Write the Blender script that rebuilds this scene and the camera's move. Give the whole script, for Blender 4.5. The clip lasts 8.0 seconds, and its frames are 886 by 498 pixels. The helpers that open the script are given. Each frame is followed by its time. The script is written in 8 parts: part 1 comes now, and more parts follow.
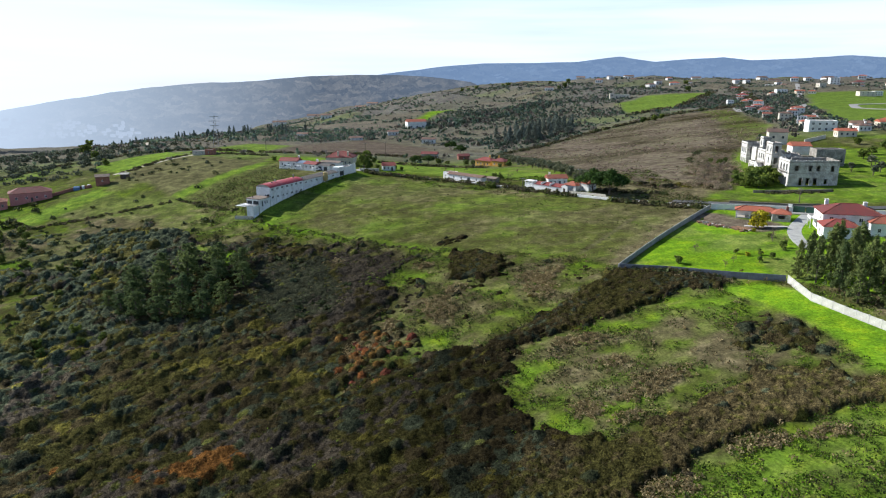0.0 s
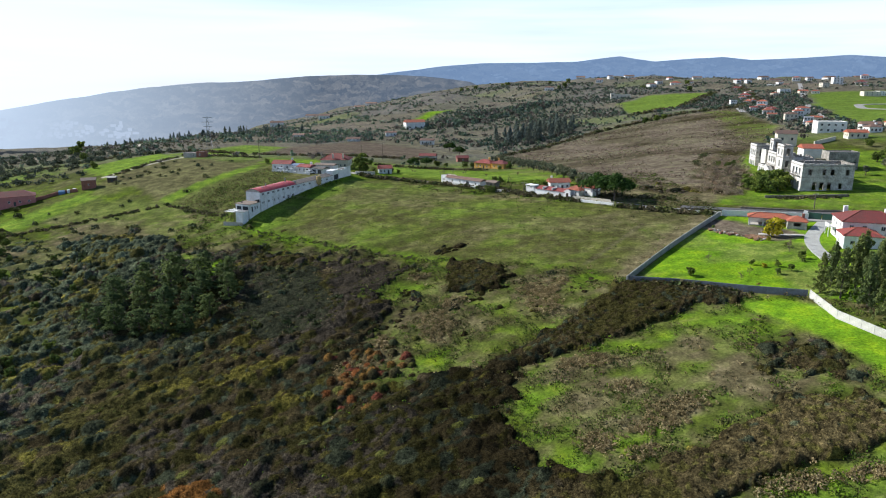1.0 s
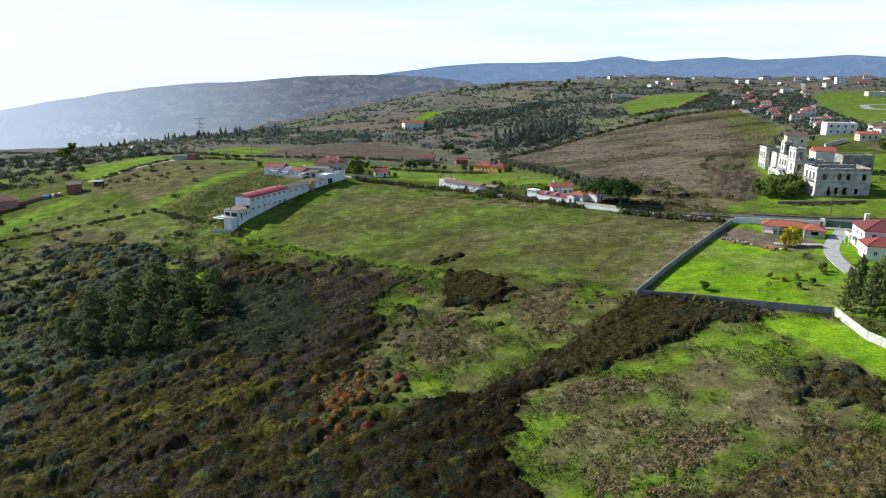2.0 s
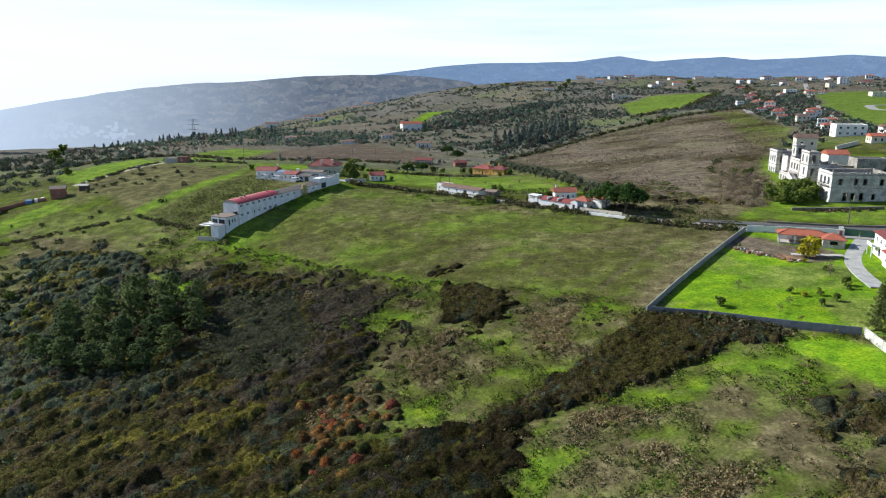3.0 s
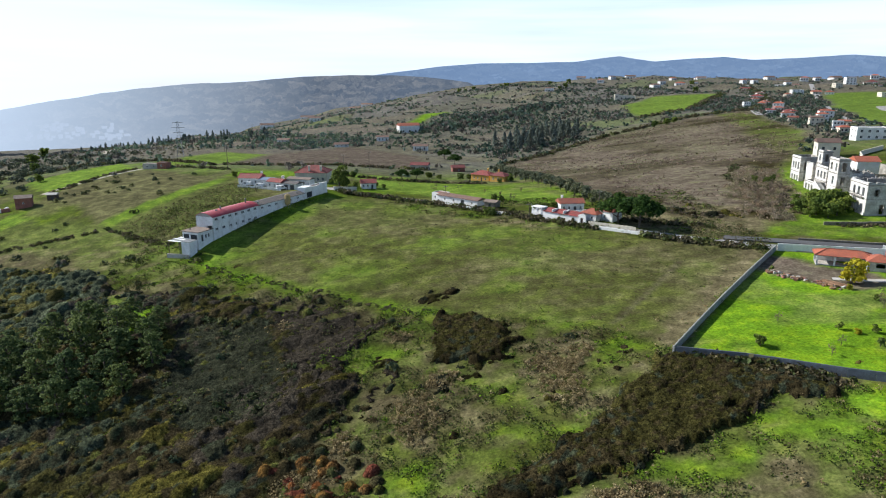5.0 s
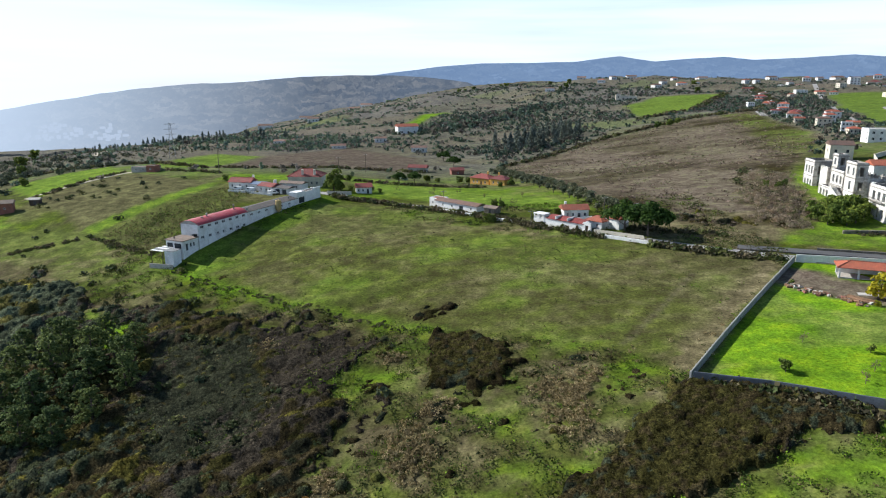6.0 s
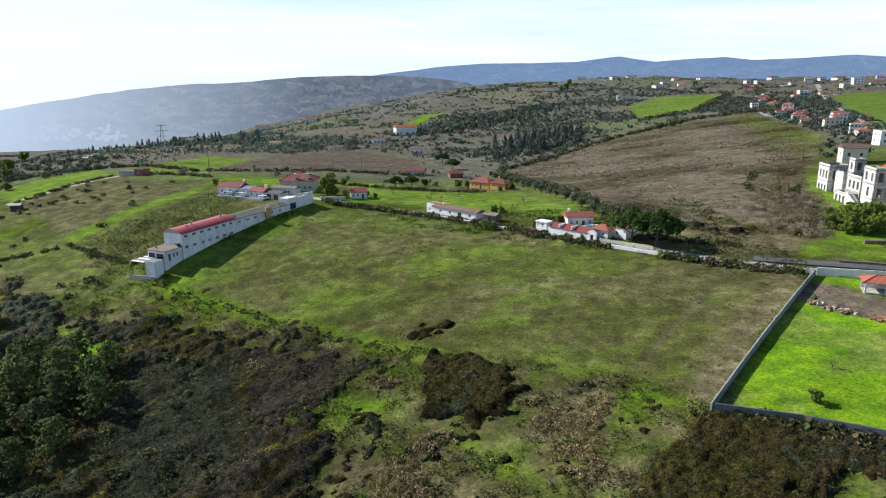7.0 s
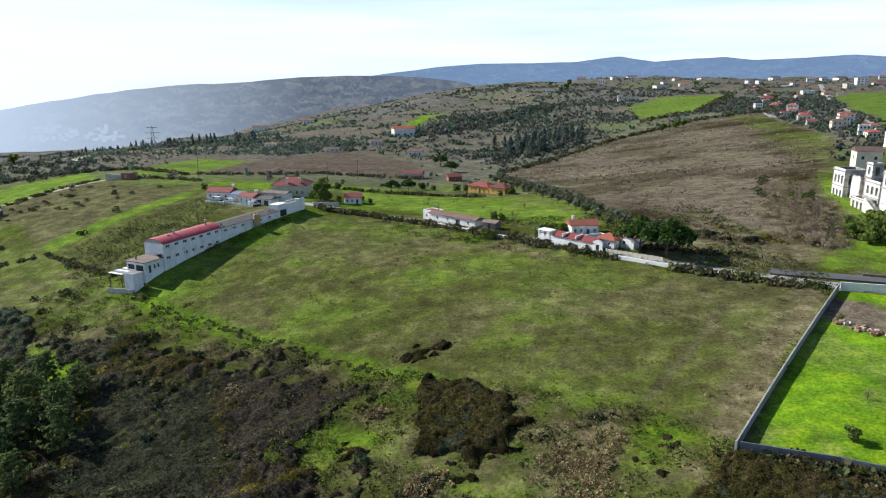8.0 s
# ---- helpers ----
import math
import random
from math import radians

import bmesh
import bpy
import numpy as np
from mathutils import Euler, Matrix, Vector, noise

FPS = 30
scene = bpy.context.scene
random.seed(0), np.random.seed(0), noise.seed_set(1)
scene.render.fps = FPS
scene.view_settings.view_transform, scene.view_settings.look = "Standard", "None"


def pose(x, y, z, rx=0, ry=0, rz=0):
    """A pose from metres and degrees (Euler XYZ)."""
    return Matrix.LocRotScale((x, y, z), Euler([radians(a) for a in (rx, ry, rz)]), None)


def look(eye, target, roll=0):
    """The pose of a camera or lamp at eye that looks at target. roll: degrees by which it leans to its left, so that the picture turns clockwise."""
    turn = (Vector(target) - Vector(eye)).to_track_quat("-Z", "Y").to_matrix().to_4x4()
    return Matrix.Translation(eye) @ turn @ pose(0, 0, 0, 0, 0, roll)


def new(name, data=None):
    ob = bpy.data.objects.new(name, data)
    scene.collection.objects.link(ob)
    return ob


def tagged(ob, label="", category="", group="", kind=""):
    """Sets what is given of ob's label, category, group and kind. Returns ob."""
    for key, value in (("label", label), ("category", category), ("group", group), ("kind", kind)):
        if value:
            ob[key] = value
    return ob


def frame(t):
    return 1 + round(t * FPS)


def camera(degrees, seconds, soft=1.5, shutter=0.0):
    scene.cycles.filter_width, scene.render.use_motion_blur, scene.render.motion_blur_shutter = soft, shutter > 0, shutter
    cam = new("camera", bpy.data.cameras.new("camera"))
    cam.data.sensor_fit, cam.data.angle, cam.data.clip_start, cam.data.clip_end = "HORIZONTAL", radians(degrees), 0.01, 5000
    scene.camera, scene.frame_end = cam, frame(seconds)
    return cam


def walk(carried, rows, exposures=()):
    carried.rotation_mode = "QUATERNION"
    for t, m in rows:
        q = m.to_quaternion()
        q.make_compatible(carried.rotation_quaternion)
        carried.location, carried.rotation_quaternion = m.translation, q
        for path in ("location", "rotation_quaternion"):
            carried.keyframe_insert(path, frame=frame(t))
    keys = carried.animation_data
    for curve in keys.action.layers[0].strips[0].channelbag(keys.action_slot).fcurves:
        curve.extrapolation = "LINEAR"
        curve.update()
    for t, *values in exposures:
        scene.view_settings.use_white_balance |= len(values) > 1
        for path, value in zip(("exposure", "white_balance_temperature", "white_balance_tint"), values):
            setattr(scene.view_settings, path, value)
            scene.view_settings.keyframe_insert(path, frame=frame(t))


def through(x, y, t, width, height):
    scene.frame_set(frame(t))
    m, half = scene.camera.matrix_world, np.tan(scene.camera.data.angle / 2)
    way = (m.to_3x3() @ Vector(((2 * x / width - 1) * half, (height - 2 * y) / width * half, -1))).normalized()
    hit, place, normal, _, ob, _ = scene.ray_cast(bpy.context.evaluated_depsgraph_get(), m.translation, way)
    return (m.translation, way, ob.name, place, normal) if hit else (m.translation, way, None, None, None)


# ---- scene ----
cam = camera(66.0, 8.0, 1.1)
METRES, EYE, TILT, LEAN, TURN = 68.5, 55.0, -14.45, 0.0, 0.0
ROWS = [
    (0.0, 0.0000, 0.0000, 0.0000, 0.000, 0.000, -0.000),
    (0.5, 0.0056, 0.0903, 0.0231, -0.013, -0.007, 0.010),
    (1.0, 0.0110, 0.1801, 0.0461, -0.039, -0.013, 0.030),
    (1.5, 0.0170, 0.2699, 0.0696, -0.052, -0.013, 0.040),
    (3.0, 0.0339, 0.5365, 0.1391, -0.111, -0.007, 0.080),
    (3.5, 0.0394, 0.6252, 0.1618, -0.138, -0.007, 0.080),
    (4.0, 0.0453, 0.7131, 0.1843, -0.144, -0.000, 0.090),
    (4.5, 0.0511, 0.8006, 0.2063, -0.164, 0.007, 0.110),
    (6.0, 0.0706, 1.0628, 0.2736, -0.164, 0.020, 0.150),
    (6.5, 0.0765, 1.1499, 0.2970, -0.190, 0.013, 0.150),
    (7.0, 0.0826, 1.2375, 0.3200, -0.190, 0.039, 0.160),
    (7.5, 0.0888, 1.3246, 0.3436, -0.216, 0.033, 0.180),
    (8.0, 0.0951, 1.4121, 0.3667, -0.229, 0.046, 0.190),
]
walk(cam, [(t, pose(0, 0, EYE, TILT, LEAN, TURN) @ pose(METRES * x, METRES * y, METRES * z, 90 + pitch, roll, yaw)) for t, x, y, z, yaw, pitch, roll in ROWS],
     ((0.0, 0.42, 6080, 8), (8.0, 0.42, 6080, 8)))

# ---- sky, sun and exposure ----
SUN_TO = Vector((-0.746, 0.357, 0.559)).normalized()
sun = new("sun", bpy.data.lights.new("sun", "SUN"))
sun.data.energy, sun.data.angle, sun.data.color = 5.2, radians(0.6), (1.0, 0.94, 0.84)
sun.matrix_world = look((0, 0, 300), Vector((0, 0, 300)) - SUN_TO)
world = bpy.data.worlds.new("winter_sky")
scene.world = world
world.use_nodes = True
wn, wl = world.node_tree.nodes, world.node_tree.links
wn.clear()
w_out, w_bg, w_sky = wn.new("ShaderNodeOutputWorld"), wn.new("ShaderNodeBackground"), wn.new("ShaderNodeTexSky")
w_sky.sky_type, w_sky.sun_disc = "NISHITA", False
w_sky.sun_elevation = math.asin(SUN_TO.z)
w_sky.sun_rotation = math.atan2(SUN_TO.x, SUN_TO.y)
w_sky.air_density, w_sky.dust_density, w_sky.ozone_density = 1.0, 0.6, 1.5
w_bg.inputs["Strength"].default_value = 0.09
# thin high cloud and the bright winter haze that lies low round the whole horizon
w_tc, w_map, w_noise, w_ramp, w_mix = (wn.new("ShaderNodeTexCoord"), wn.new("ShaderNodeMapping"), wn.new("ShaderNodeTexNoise"),
                                       wn.new("ShaderNodeValToRGB"), wn.new("ShaderNodeMix"))
w_map.inputs["Scale"].default_value = (1.5, 1.5, 22.0)
w_noise.inputs["Scale"].default_value, w_noise.inputs["Detail"].default_value = 2.0, 5.0
w_ramp.color_ramp.elements[0].position, w_ramp.color_ramp.elements[1].position = 0.30, 0.60
w_ramp.color_ramp.elements[0].color, w_ramp.color_ramp.elements[1].color = (0.55, 0.55, 0.55, 1), (1, 1, 1, 1)
w_sep, w_low, w_mul = wn.new("ShaderNodeSeparateXYZ"), wn.new("ShaderNodeMapRange"), wn.new("ShaderNodeMath")
w_low.interpolation_type = "SMOOTHSTEP"
w_low.inputs["From Min"].default_value, w_low.inputs["From Max"].default_value = 0.16, 0.06
w_mul.operation = "MULTIPLY"
w_mix.data_type = "RGBA"
w_mix.inputs["B"].default_value = (8.6, 9.7, 11.6, 1)
wl.new(w_tc.outputs["Generated"], w_map.inputs["Vector"])
wl.new(w_tc.outputs["Generated"], w_sep.inputs["Vector"])
wl.new(w_sep.outputs["Z"], w_low.inputs["Value"])
wl.new(w_map.outputs["Vector"], w_noise.inputs["Vector"])
wl.new(w_noise.outputs["Fac"], w_ramp.inputs["Fac"])
wl.new(w_ramp.outputs["Color"], w_mul.inputs[0])
wl.new(w_low.outputs["Result"], w_mul.inputs[1])
wl.new(w_mul.outputs["Value"], w_mix.inputs["Factor"])
wl.new(w_sky.outputs["Color"], w_mix.inputs["A"])
wl.new(w_mix.outputs["Result"], w_bg.inputs["Color"])
wl.new(w_bg.outputs["Background"], w_out.inputs["Surface"])

# ---- materials ----
def node_material(name):
    m = bpy.data.materials.new(name)
    m.use_nodes = True
    nt = m.node_tree
    return m, nt, nt.nodes["Principled BSDF"]


def noise_node(nt, scale, detail=4.0, rough=0.6, vector=None):
    n = nt.nodes.new("ShaderNodeTexNoise")
    n.inputs["Scale"].default_value, n.inputs["Detail"].default_value, n.inputs["Roughness"].default_value = scale, detail, rough
    if vector:
        nt.links.new(vector, n.inputs["Vector"])
    return n


def mix_node(nt, fac, a, b, blend="MIX"):
    n = nt.nodes.new("ShaderNodeMix")
    n.data_type, n.blend_type = "RGBA", blend
    for key, value in (("Factor", fac), ("A", a), ("B", b)):
        if isinstance(value, bpy.types.NodeSocket):
            nt.links.new(value, n.inputs[key])
        elif key == "Factor":
            n.inputs[key].default_value = value
        else:
            n.inputs[key].default_value = (*value, 1)
    return n.outputs["Result"]


def ramp_node(nt, fac, stops):
    n = nt.nodes.new("ShaderNodeValToRGB")
    while len(n.color_ramp.elements) < len(stops):
        n.color_ramp.elements.new(0.5)
    for e, (at, c) in zip(n.color_ramp.elements, stops):
        e.position, e.color = at, (*c, 1) if len(c) == 3 else c
    nt.links.new(fac, n.inputs["Fac"])
    return n.outputs["Color"]


def bump_node(nt, height, strength, distance, bsdf):
    n = nt.nodes.new("ShaderNodeBump")
    n.inputs["Strength"].default_value, n.inputs["Distance"].default_value = strength, distance
    nt.links.new(height, n.inputs["Height"])
    nt.links.new(n.outputs["Normal"], bsdf.inputs["Normal"])


def place_of(nt, kind="Object"):
    return nt.nodes.new("ShaderNodeTexCoord").outputs[kind]


def surface(name, base, stain, rough=0.85, coarse=0.35, fine=4.0, grain=0.25, bump=0.3, metal=0.0, vary=0.0):
    """Wall, stone or metal: base colour, stains at two scales, fine relief, and a little difference from piece to piece."""
    m, nt, b = node_material(name)
    at = place_of(nt)
    big, small = noise_node(nt, coarse, 5.0, 0.65, at), noise_node(nt, fine, 4.0, 0.6, at)
    mask = ramp_node(nt, big.outputs["Fac"], ((0.42, (0, 0, 0)), (0.70, (1, 1, 1))))
    c = mix_node(nt, mask, base, stain)
    dark = ramp_node(nt, small.outputs["Fac"], ((0.3, (1 - grain,) * 3), (0.7, (1 + grain * 0.3,) * 3)))
    c = mix_node(nt, 1.0, c, dark, "MULTIPLY")
    if vary:
        info = nt.nodes.new("ShaderNodeObjectInfo")
        c = mix_node(nt, 1.0, c, ramp_node(nt, info.outputs["Random"], ((0.0, (1 - vary,) * 3), (1.0, (1.0,) * 3))), "MULTIPLY")
    nt.links.new(c, b.inputs["Base Color"])
    b.inputs["Roughness"].default_value, b.inputs["Metallic"].default_value = rough, metal
    bump_node(nt, small.outputs["Fac"], bump, 0.05, b)
    return m


def roof_tile(name, base, stain):
    """Clay tiles: ribs down the slope at 0.25 m, courses, lichen."""
    m, nt, b = node_material(name)
    at = place_of(nt)
    big, small = noise_node(nt, 0.5, 5.0, 0.7, at), noise_node(nt, 5.0, 3.0, 0.6, at)
    c = mix_node(nt, ramp_node(nt, big.outputs["Fac"], ((0.38, (0, 0, 0)), (0.68, (1, 1, 1)))), base, stain)
    c = mix_node(nt, 1.0, c, ramp_node(nt, small.outputs["Fac"], ((0.3, (0.62,) * 3), (0.7, (1.1,) * 3))), "MULTIPLY")
    info = nt.nodes.new("ShaderNodeObjectInfo")
    c = mix_node(nt, 1.0, c, ramp_node(nt, info.outputs["Random"], ((0.0, (0.7, 0.72, 0.75)), (1.0, (1.1, 1.05, 1.0)))), "MULTIPLY")
    nt.links.new(c, b.inputs["Base Color"])
    b.inputs["Roughness"].default_value = 0.8
    wave = nt.nodes.new("ShaderNodeTexWave")
    wave.inputs["Scale"].default_value, wave.inputs["Distortion"].default_value = 1.3, 0.6
    nt.links.new(at, wave.inputs["Vector"])
    bump_node(nt, wave.outputs["Fac"], 0.5, 0.08, b)
    return m


def foliage(name, tint_attr, light, dark, through=0.35, rough=0.75):
    """Leaves: colour per plant from its tint, grain from leaf to leaf, some light passing through."""
    m, nt, b = node_material(name)
    out = nt.nodes["Material Output"]
    geo = nt.nodes.new("ShaderNodeNewGeometry")
    c = ramp_node(nt, geo.outputs["Random Per Island"], ((0.0, dark), (0.55, tuple((p + q) / 2 for p, q in zip(dark, light))), (1.0, light)))
    if tint_attr:
        a = nt.nodes.new("ShaderNodeAttribute")
        a.attribute_name = tint_attr
        c = mix_node(nt, 1.0, a.outputs["Color"], mix_node(nt, geo.outputs["Random Per Island"], (0.55, 0.55, 0.5), (1.35, 1.35, 1.3)), "MULTIPLY")
    else:
        info = nt.nodes.new("ShaderNodeObjectInfo")
        c = mix_node(nt, 1.0, c, ramp_node(nt, info.outputs["Random"], ((0.0, (0.7, 0.75, 0.8)), (1.0, (1.2, 1.1, 0.95)))), "MULTIPLY")
    nt.links.new(c, b.inputs["Base Color"])
    b.inputs["Roughness"].default_value = rough
    b.inputs["Specular IOR Level"].default_value = 0.12
    tr, mx = nt.nodes.new("ShaderNodeBsdfTranslucent"), nt.nodes.new("ShaderNodeMixShader")
    nt.links.new(c, tr.inputs["Color"])
    mx.inputs["Fac"].default_value = through
    nt.links.new(b.outputs["BSDF"], mx.inputs[1])
    nt.links.new(tr.outputs["BSDF"], mx.inputs[2])
    nt.links.new(mx.outputs["Shader"], out.inputs["Surface"])
    return m


def glass_pane(name, base=(0.02, 0.025, 0.03)):
    m, nt, b = node_material(name)
    nt.links.new(ramp_node(nt, noise_node(nt, 1.5, 2.0, 0.5, place_of(nt)).outputs["Fac"], ((0.3, base), (0.8, tuple(v * 2.2 for v in base)))), b.inputs["Base Color"])
    b.inputs["Roughness"].default_value = 0.3
    b.inputs["Specular IOR Level"].default_value = 0.2
    return m


WHITE = surface("whitewash", (0.84, 0.83, 0.81), (0.66, 0.64, 0.61), 0.85, 0.3, 3.0, 0.12, 0.25)
WHITE_OLD = surface("old_plaster", (0.86, 0.86, 0.86), (0.70, 0.68, 0.66), 0.9, 0.45, 2.2, 0.16, 0.4)
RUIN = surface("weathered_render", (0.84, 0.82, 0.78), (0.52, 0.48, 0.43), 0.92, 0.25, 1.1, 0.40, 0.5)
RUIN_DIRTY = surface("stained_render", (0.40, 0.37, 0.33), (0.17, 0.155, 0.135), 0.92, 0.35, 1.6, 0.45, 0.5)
# south front: real stains, plus its shade darkened into the base colour
RUIN_STAINED_SHADED = surface("stained_shaded_front", (0.60, 0.57, 0.52), (0.27, 0.235, 0.20), 0.93, 0.34, 1.4, 0.45, 0.5)
OCHRE_RUBBLE = surface("ochre_rubble_wall", (0.46, 0.36, 0.23), (0.28, 0.22, 0.15), 0.95, 0.6, 2.5, 0.4, 0.7)
STONE = surface("rubble_stone", (0.30, 0.26, 0.20), (0.13, 0.12, 0.09), 0.95, 0.8, 5.0, 0.5, 0.9)
CONCRETE = surface("bare_concrete", (0.42, 0.42, 0.40), (0.26, 0.26, 0.25), 0.9, 0.4, 4.0, 0.25, 0.4, 0.0, 0.2)
CONCRETE_LIGHT = surface("pale_concrete", (0.62, 0.60, 0.56), (0.45, 0.43, 0.39), 0.9, 0.4, 4.0, 0.2, 0.4, 0.0, 0.12)
# garden wall turned from the sun: its bluish shade is put into the colour
SHADED_WALL = surface("shaded_wall_blue", (0.12, 0.14, 0.17), (0.085, 0.095, 0.11), 0.85, 0.4, 3.0, 0.25, 0.3, 0.0, 0.15)
CEMENT = surface("cement_render", (0.50, 0.47, 0.43), (0.36, 0.33, 0.29), 0.9, 0.4, 3.0, 0.25, 0.4)
TILE_RED = roof_tile("red_clay_tile", (0.29, 0.052, 0.045), (0.19, 0.06, 0.05))
TILE_ORANGE = roof_tile("orange_clay_tile", (0.46, 0.125, 0.065), (0.32, 0.115, 0.075))
TILE_OLD = roof_tile("old_brown_tile", (0.25, 0.14, 0.10), (0.16, 0.11, 0.09))
SHEET_RED = surface("red_sheet_roof", (0.42, 0.045, 0.06), (0.34, 0.10, 0.10), 0.55, 0.25, 2.0, 0.2, 0.15)
SHEET_DARK = surface("fibre_cement_roof", (0.10, 0.09, 0.085), (0.16, 0.13, 0.11), 0.85, 0.4, 2.0, 0.35, 0.3)
SHEET_BROWN = surface("rusty_roof_slab", (0.24, 0.18, 0.14), (0.14, 0.11, 0.10), 0.9, 0.5, 2.5, 0.35, 0.3)
SHEET_BLUE = surface("blue_grey_sheet", (0.16, 0.22, 0.32), (0.12, 0.15, 0.2), 0.6, 0.4, 2.0, 0.2, 0.1)
PINK = surface("pink_render", (0.55, 0.22, 0.21), (0.42, 0.17, 0.16), 0.88, 0.3, 3.0, 0.15, 0.25)
YELLOW = surface("ochre_render", (0.72, 0.42, 0.10), (0.60, 0.34, 0.09), 0.88, 0.3, 3.0, 0.15, 0.25)
BRICK = surface("bare_brick", (0.34, 0.14, 0.10), (0.22, 0.10, 0.08), 0.92, 0.8, 6.0, 0.4, 0.5)
CREAM = surface("cream_render", (0.70, 0.64, 0.52), (0.55, 0.50, 0.42), 0.88, 0.3, 3.0, 0.15, 0.25)
WOOD_DARK = surface("weathered_wood", (0.12, 0.085, 0.06), (0.08, 0.065, 0.05), 0.85, 1.0, 8.0, 0.4, 0.4)
TIMBER = surface("sawn_timber", (0.42, 0.24, 0.13), (0.28, 0.16, 0.10), 0.85, 0.8, 6.0, 0.35, 0.4, 0.0, 0.4)
GREEN_PAINT = surface("green_gate_paint", (0.03, 0.10, 0.07), (0.03, 0.07, 0.05), 0.5, 0.5, 4.0, 0.2, 0.1)
ASPHALT = surface("old_asphalt", (0.075, 0.075, 0.08), (0.12, 0.115, 0.11), 0.9, 0.12, 3.0, 0.3, 0.3)
PALE_ROAD = surface("dusty_asphalt", (0.33, 0.315, 0.30), (0.24, 0.23, 0.22), 0.92, 0.12, 2.0, 0.25, 0.3)
DIRT_TRACK = surface("pale_dirt", (0.50, 0.44, 0.34), (0.36, 0.31, 0.23), 0.95, 0.2, 2.0, 0.25, 0.4)
METAL_GREY = surface("galvanised_steel", (0.30, 0.31, 0.32), (0.22, 0.22, 0.22), 0.6, 0.8, 6.0, 0.2, 0.1, 0.7)
POLE_WOOD = surface("grey_pole_timber", (0.16, 0.13, 0.10), (0.11, 0.095, 0.08), 0.9, 1.0, 8.0, 0.3, 0.3)
TANK = surface("ochre_tank_paint", (0.50, 0.36, 0.14), (0.36, 0.27, 0.14), 0.7, 0.6, 4.0, 0.2, 0.2)
PANE = glass_pane("window_glass")
SHUTTER = surface("dark_shutter", (0.05, 0.055, 0.06), (0.08, 0.075, 0.07), 0.6, 1.0, 5.0, 0.25, 0.2)
CAR_WHITE = surface("white_car_paint", (0.78, 0.78, 0.79), (0.70, 0.70, 0.70), 0.25, 0.5, 3.0, 0.05, 0.0)
RUBBER = surface("tyre_rubber", (0.02, 0.02, 0.02), (0.035, 0.033, 0.03), 0.9)
PLASTIC_BLUE = surface("blue_tarpaulin", (0.10, 0.22, 0.42), (0.08, 0.16, 0.30), 0.5, 1.0, 5.0, 0.2, 0.2)
POOL = surface("pool_water", (0.10, 0.48, 0.60), (0.14, 0.55, 0.66), 0.06, 0.6, 3.0, 0.05, 0.15)
BARK = surface("pine_bark", (0.13, 0.10, 0.08), (0.08, 0.065, 0.055), 0.95, 1.5, 8.0, 0.4, 0.8)
LEAF_PINE = foliage("pine_needles", "", (0.19, 0.25, 0.085), (0.048, 0.076, 0.032))
LEAF_CONIFER = foliage("soft_conifer_needles", "", (0.25, 0.30, 0.095), (0.085, 0.12, 0.045))
LEAF_UMBRELLA = foliage("stone_pine_needles", "", (0.085, 0.150, 0.030), (0.022, 0.050, 0.012))
LEAF_OLIVE = foliage("olive_leaves", "", (0.19, 0.21, 0.14), (0.080, 0.10, 0.065))
LEAF_BROAD = foliage("evergreen_leaves", "", (0.185, 0.245, 0.050), (0.050, 0.080, 0.022))
LEAF_LAUREL = foliage("bright_evergreen_leaves", "", (0.26, 0.33, 0.06), (0.075, 0.115, 0.028))
LEAF_YELLOW = foliage("yellow_green_leaves", "", (0.46, 0.42, 0.03), (0.22, 0.22, 0.02))
# for far trees: distance haze mixed into pale blue-grey leaf colours
LEAF_HAZED = foliage("haze_tinted_leaves", "", (0.20, 0.245, 0.22), (0.105, 0.135, 0.128))
LEAF_TINT = foliage("scrub_leaves", "tint", (1, 1, 1), (1, 1, 1), 0.25)
TWIG = foliage("bare_twigs", "", (0.22, 0.17, 0.13), (0.10, 0.08, 0.06), 0.1)
GRASS_DRY = foliage("dry_grass_blades", "tint", (1, 1, 1), (1, 1, 1), 0.3)


def canopy_material():
    """Closed scrub seen from above: tint of each bush, leafy grain at two scales, deep fine relief."""
    m, nt, b = node_material("scrub_canopy")
    at = place_of(nt)
    a = nt.nodes.new("ShaderNodeAttribute")
    a.attribute_name = "tint"
    n1, n2 = noise_node(nt, 0.9, 5.0, 0.75, at), noise_node(nt, 3.2, 4.0, 0.75, at)
    c = mix_node(nt, 1.0, a.outputs["Color"], ramp_node(nt, n1.outputs["Fac"], ((0.36, (0.45, 0.45, 0.42)), (0.5, (0.95, 0.95, 0.9)), (0.64, (1.6, 1.55, 1.4)))), "MULTIPLY")
    c = mix_node(nt, 1.0, c, ramp_node(nt, n2.outputs["Fac"], ((0.38, (0.40,) * 3), (0.62, (1.75,) * 3))), "MULTIPLY")
    nt.links.new(c, b.inputs["Base Color"])
    b.inputs["Roughness"].default_value = 0.95
    b.inputs["Specular IOR Level"].default_value = 0.02
    bump_node(nt, n2.outputs["Fac"], 1.0, 0.35, b)
    return m


CANOPY = canopy_material()


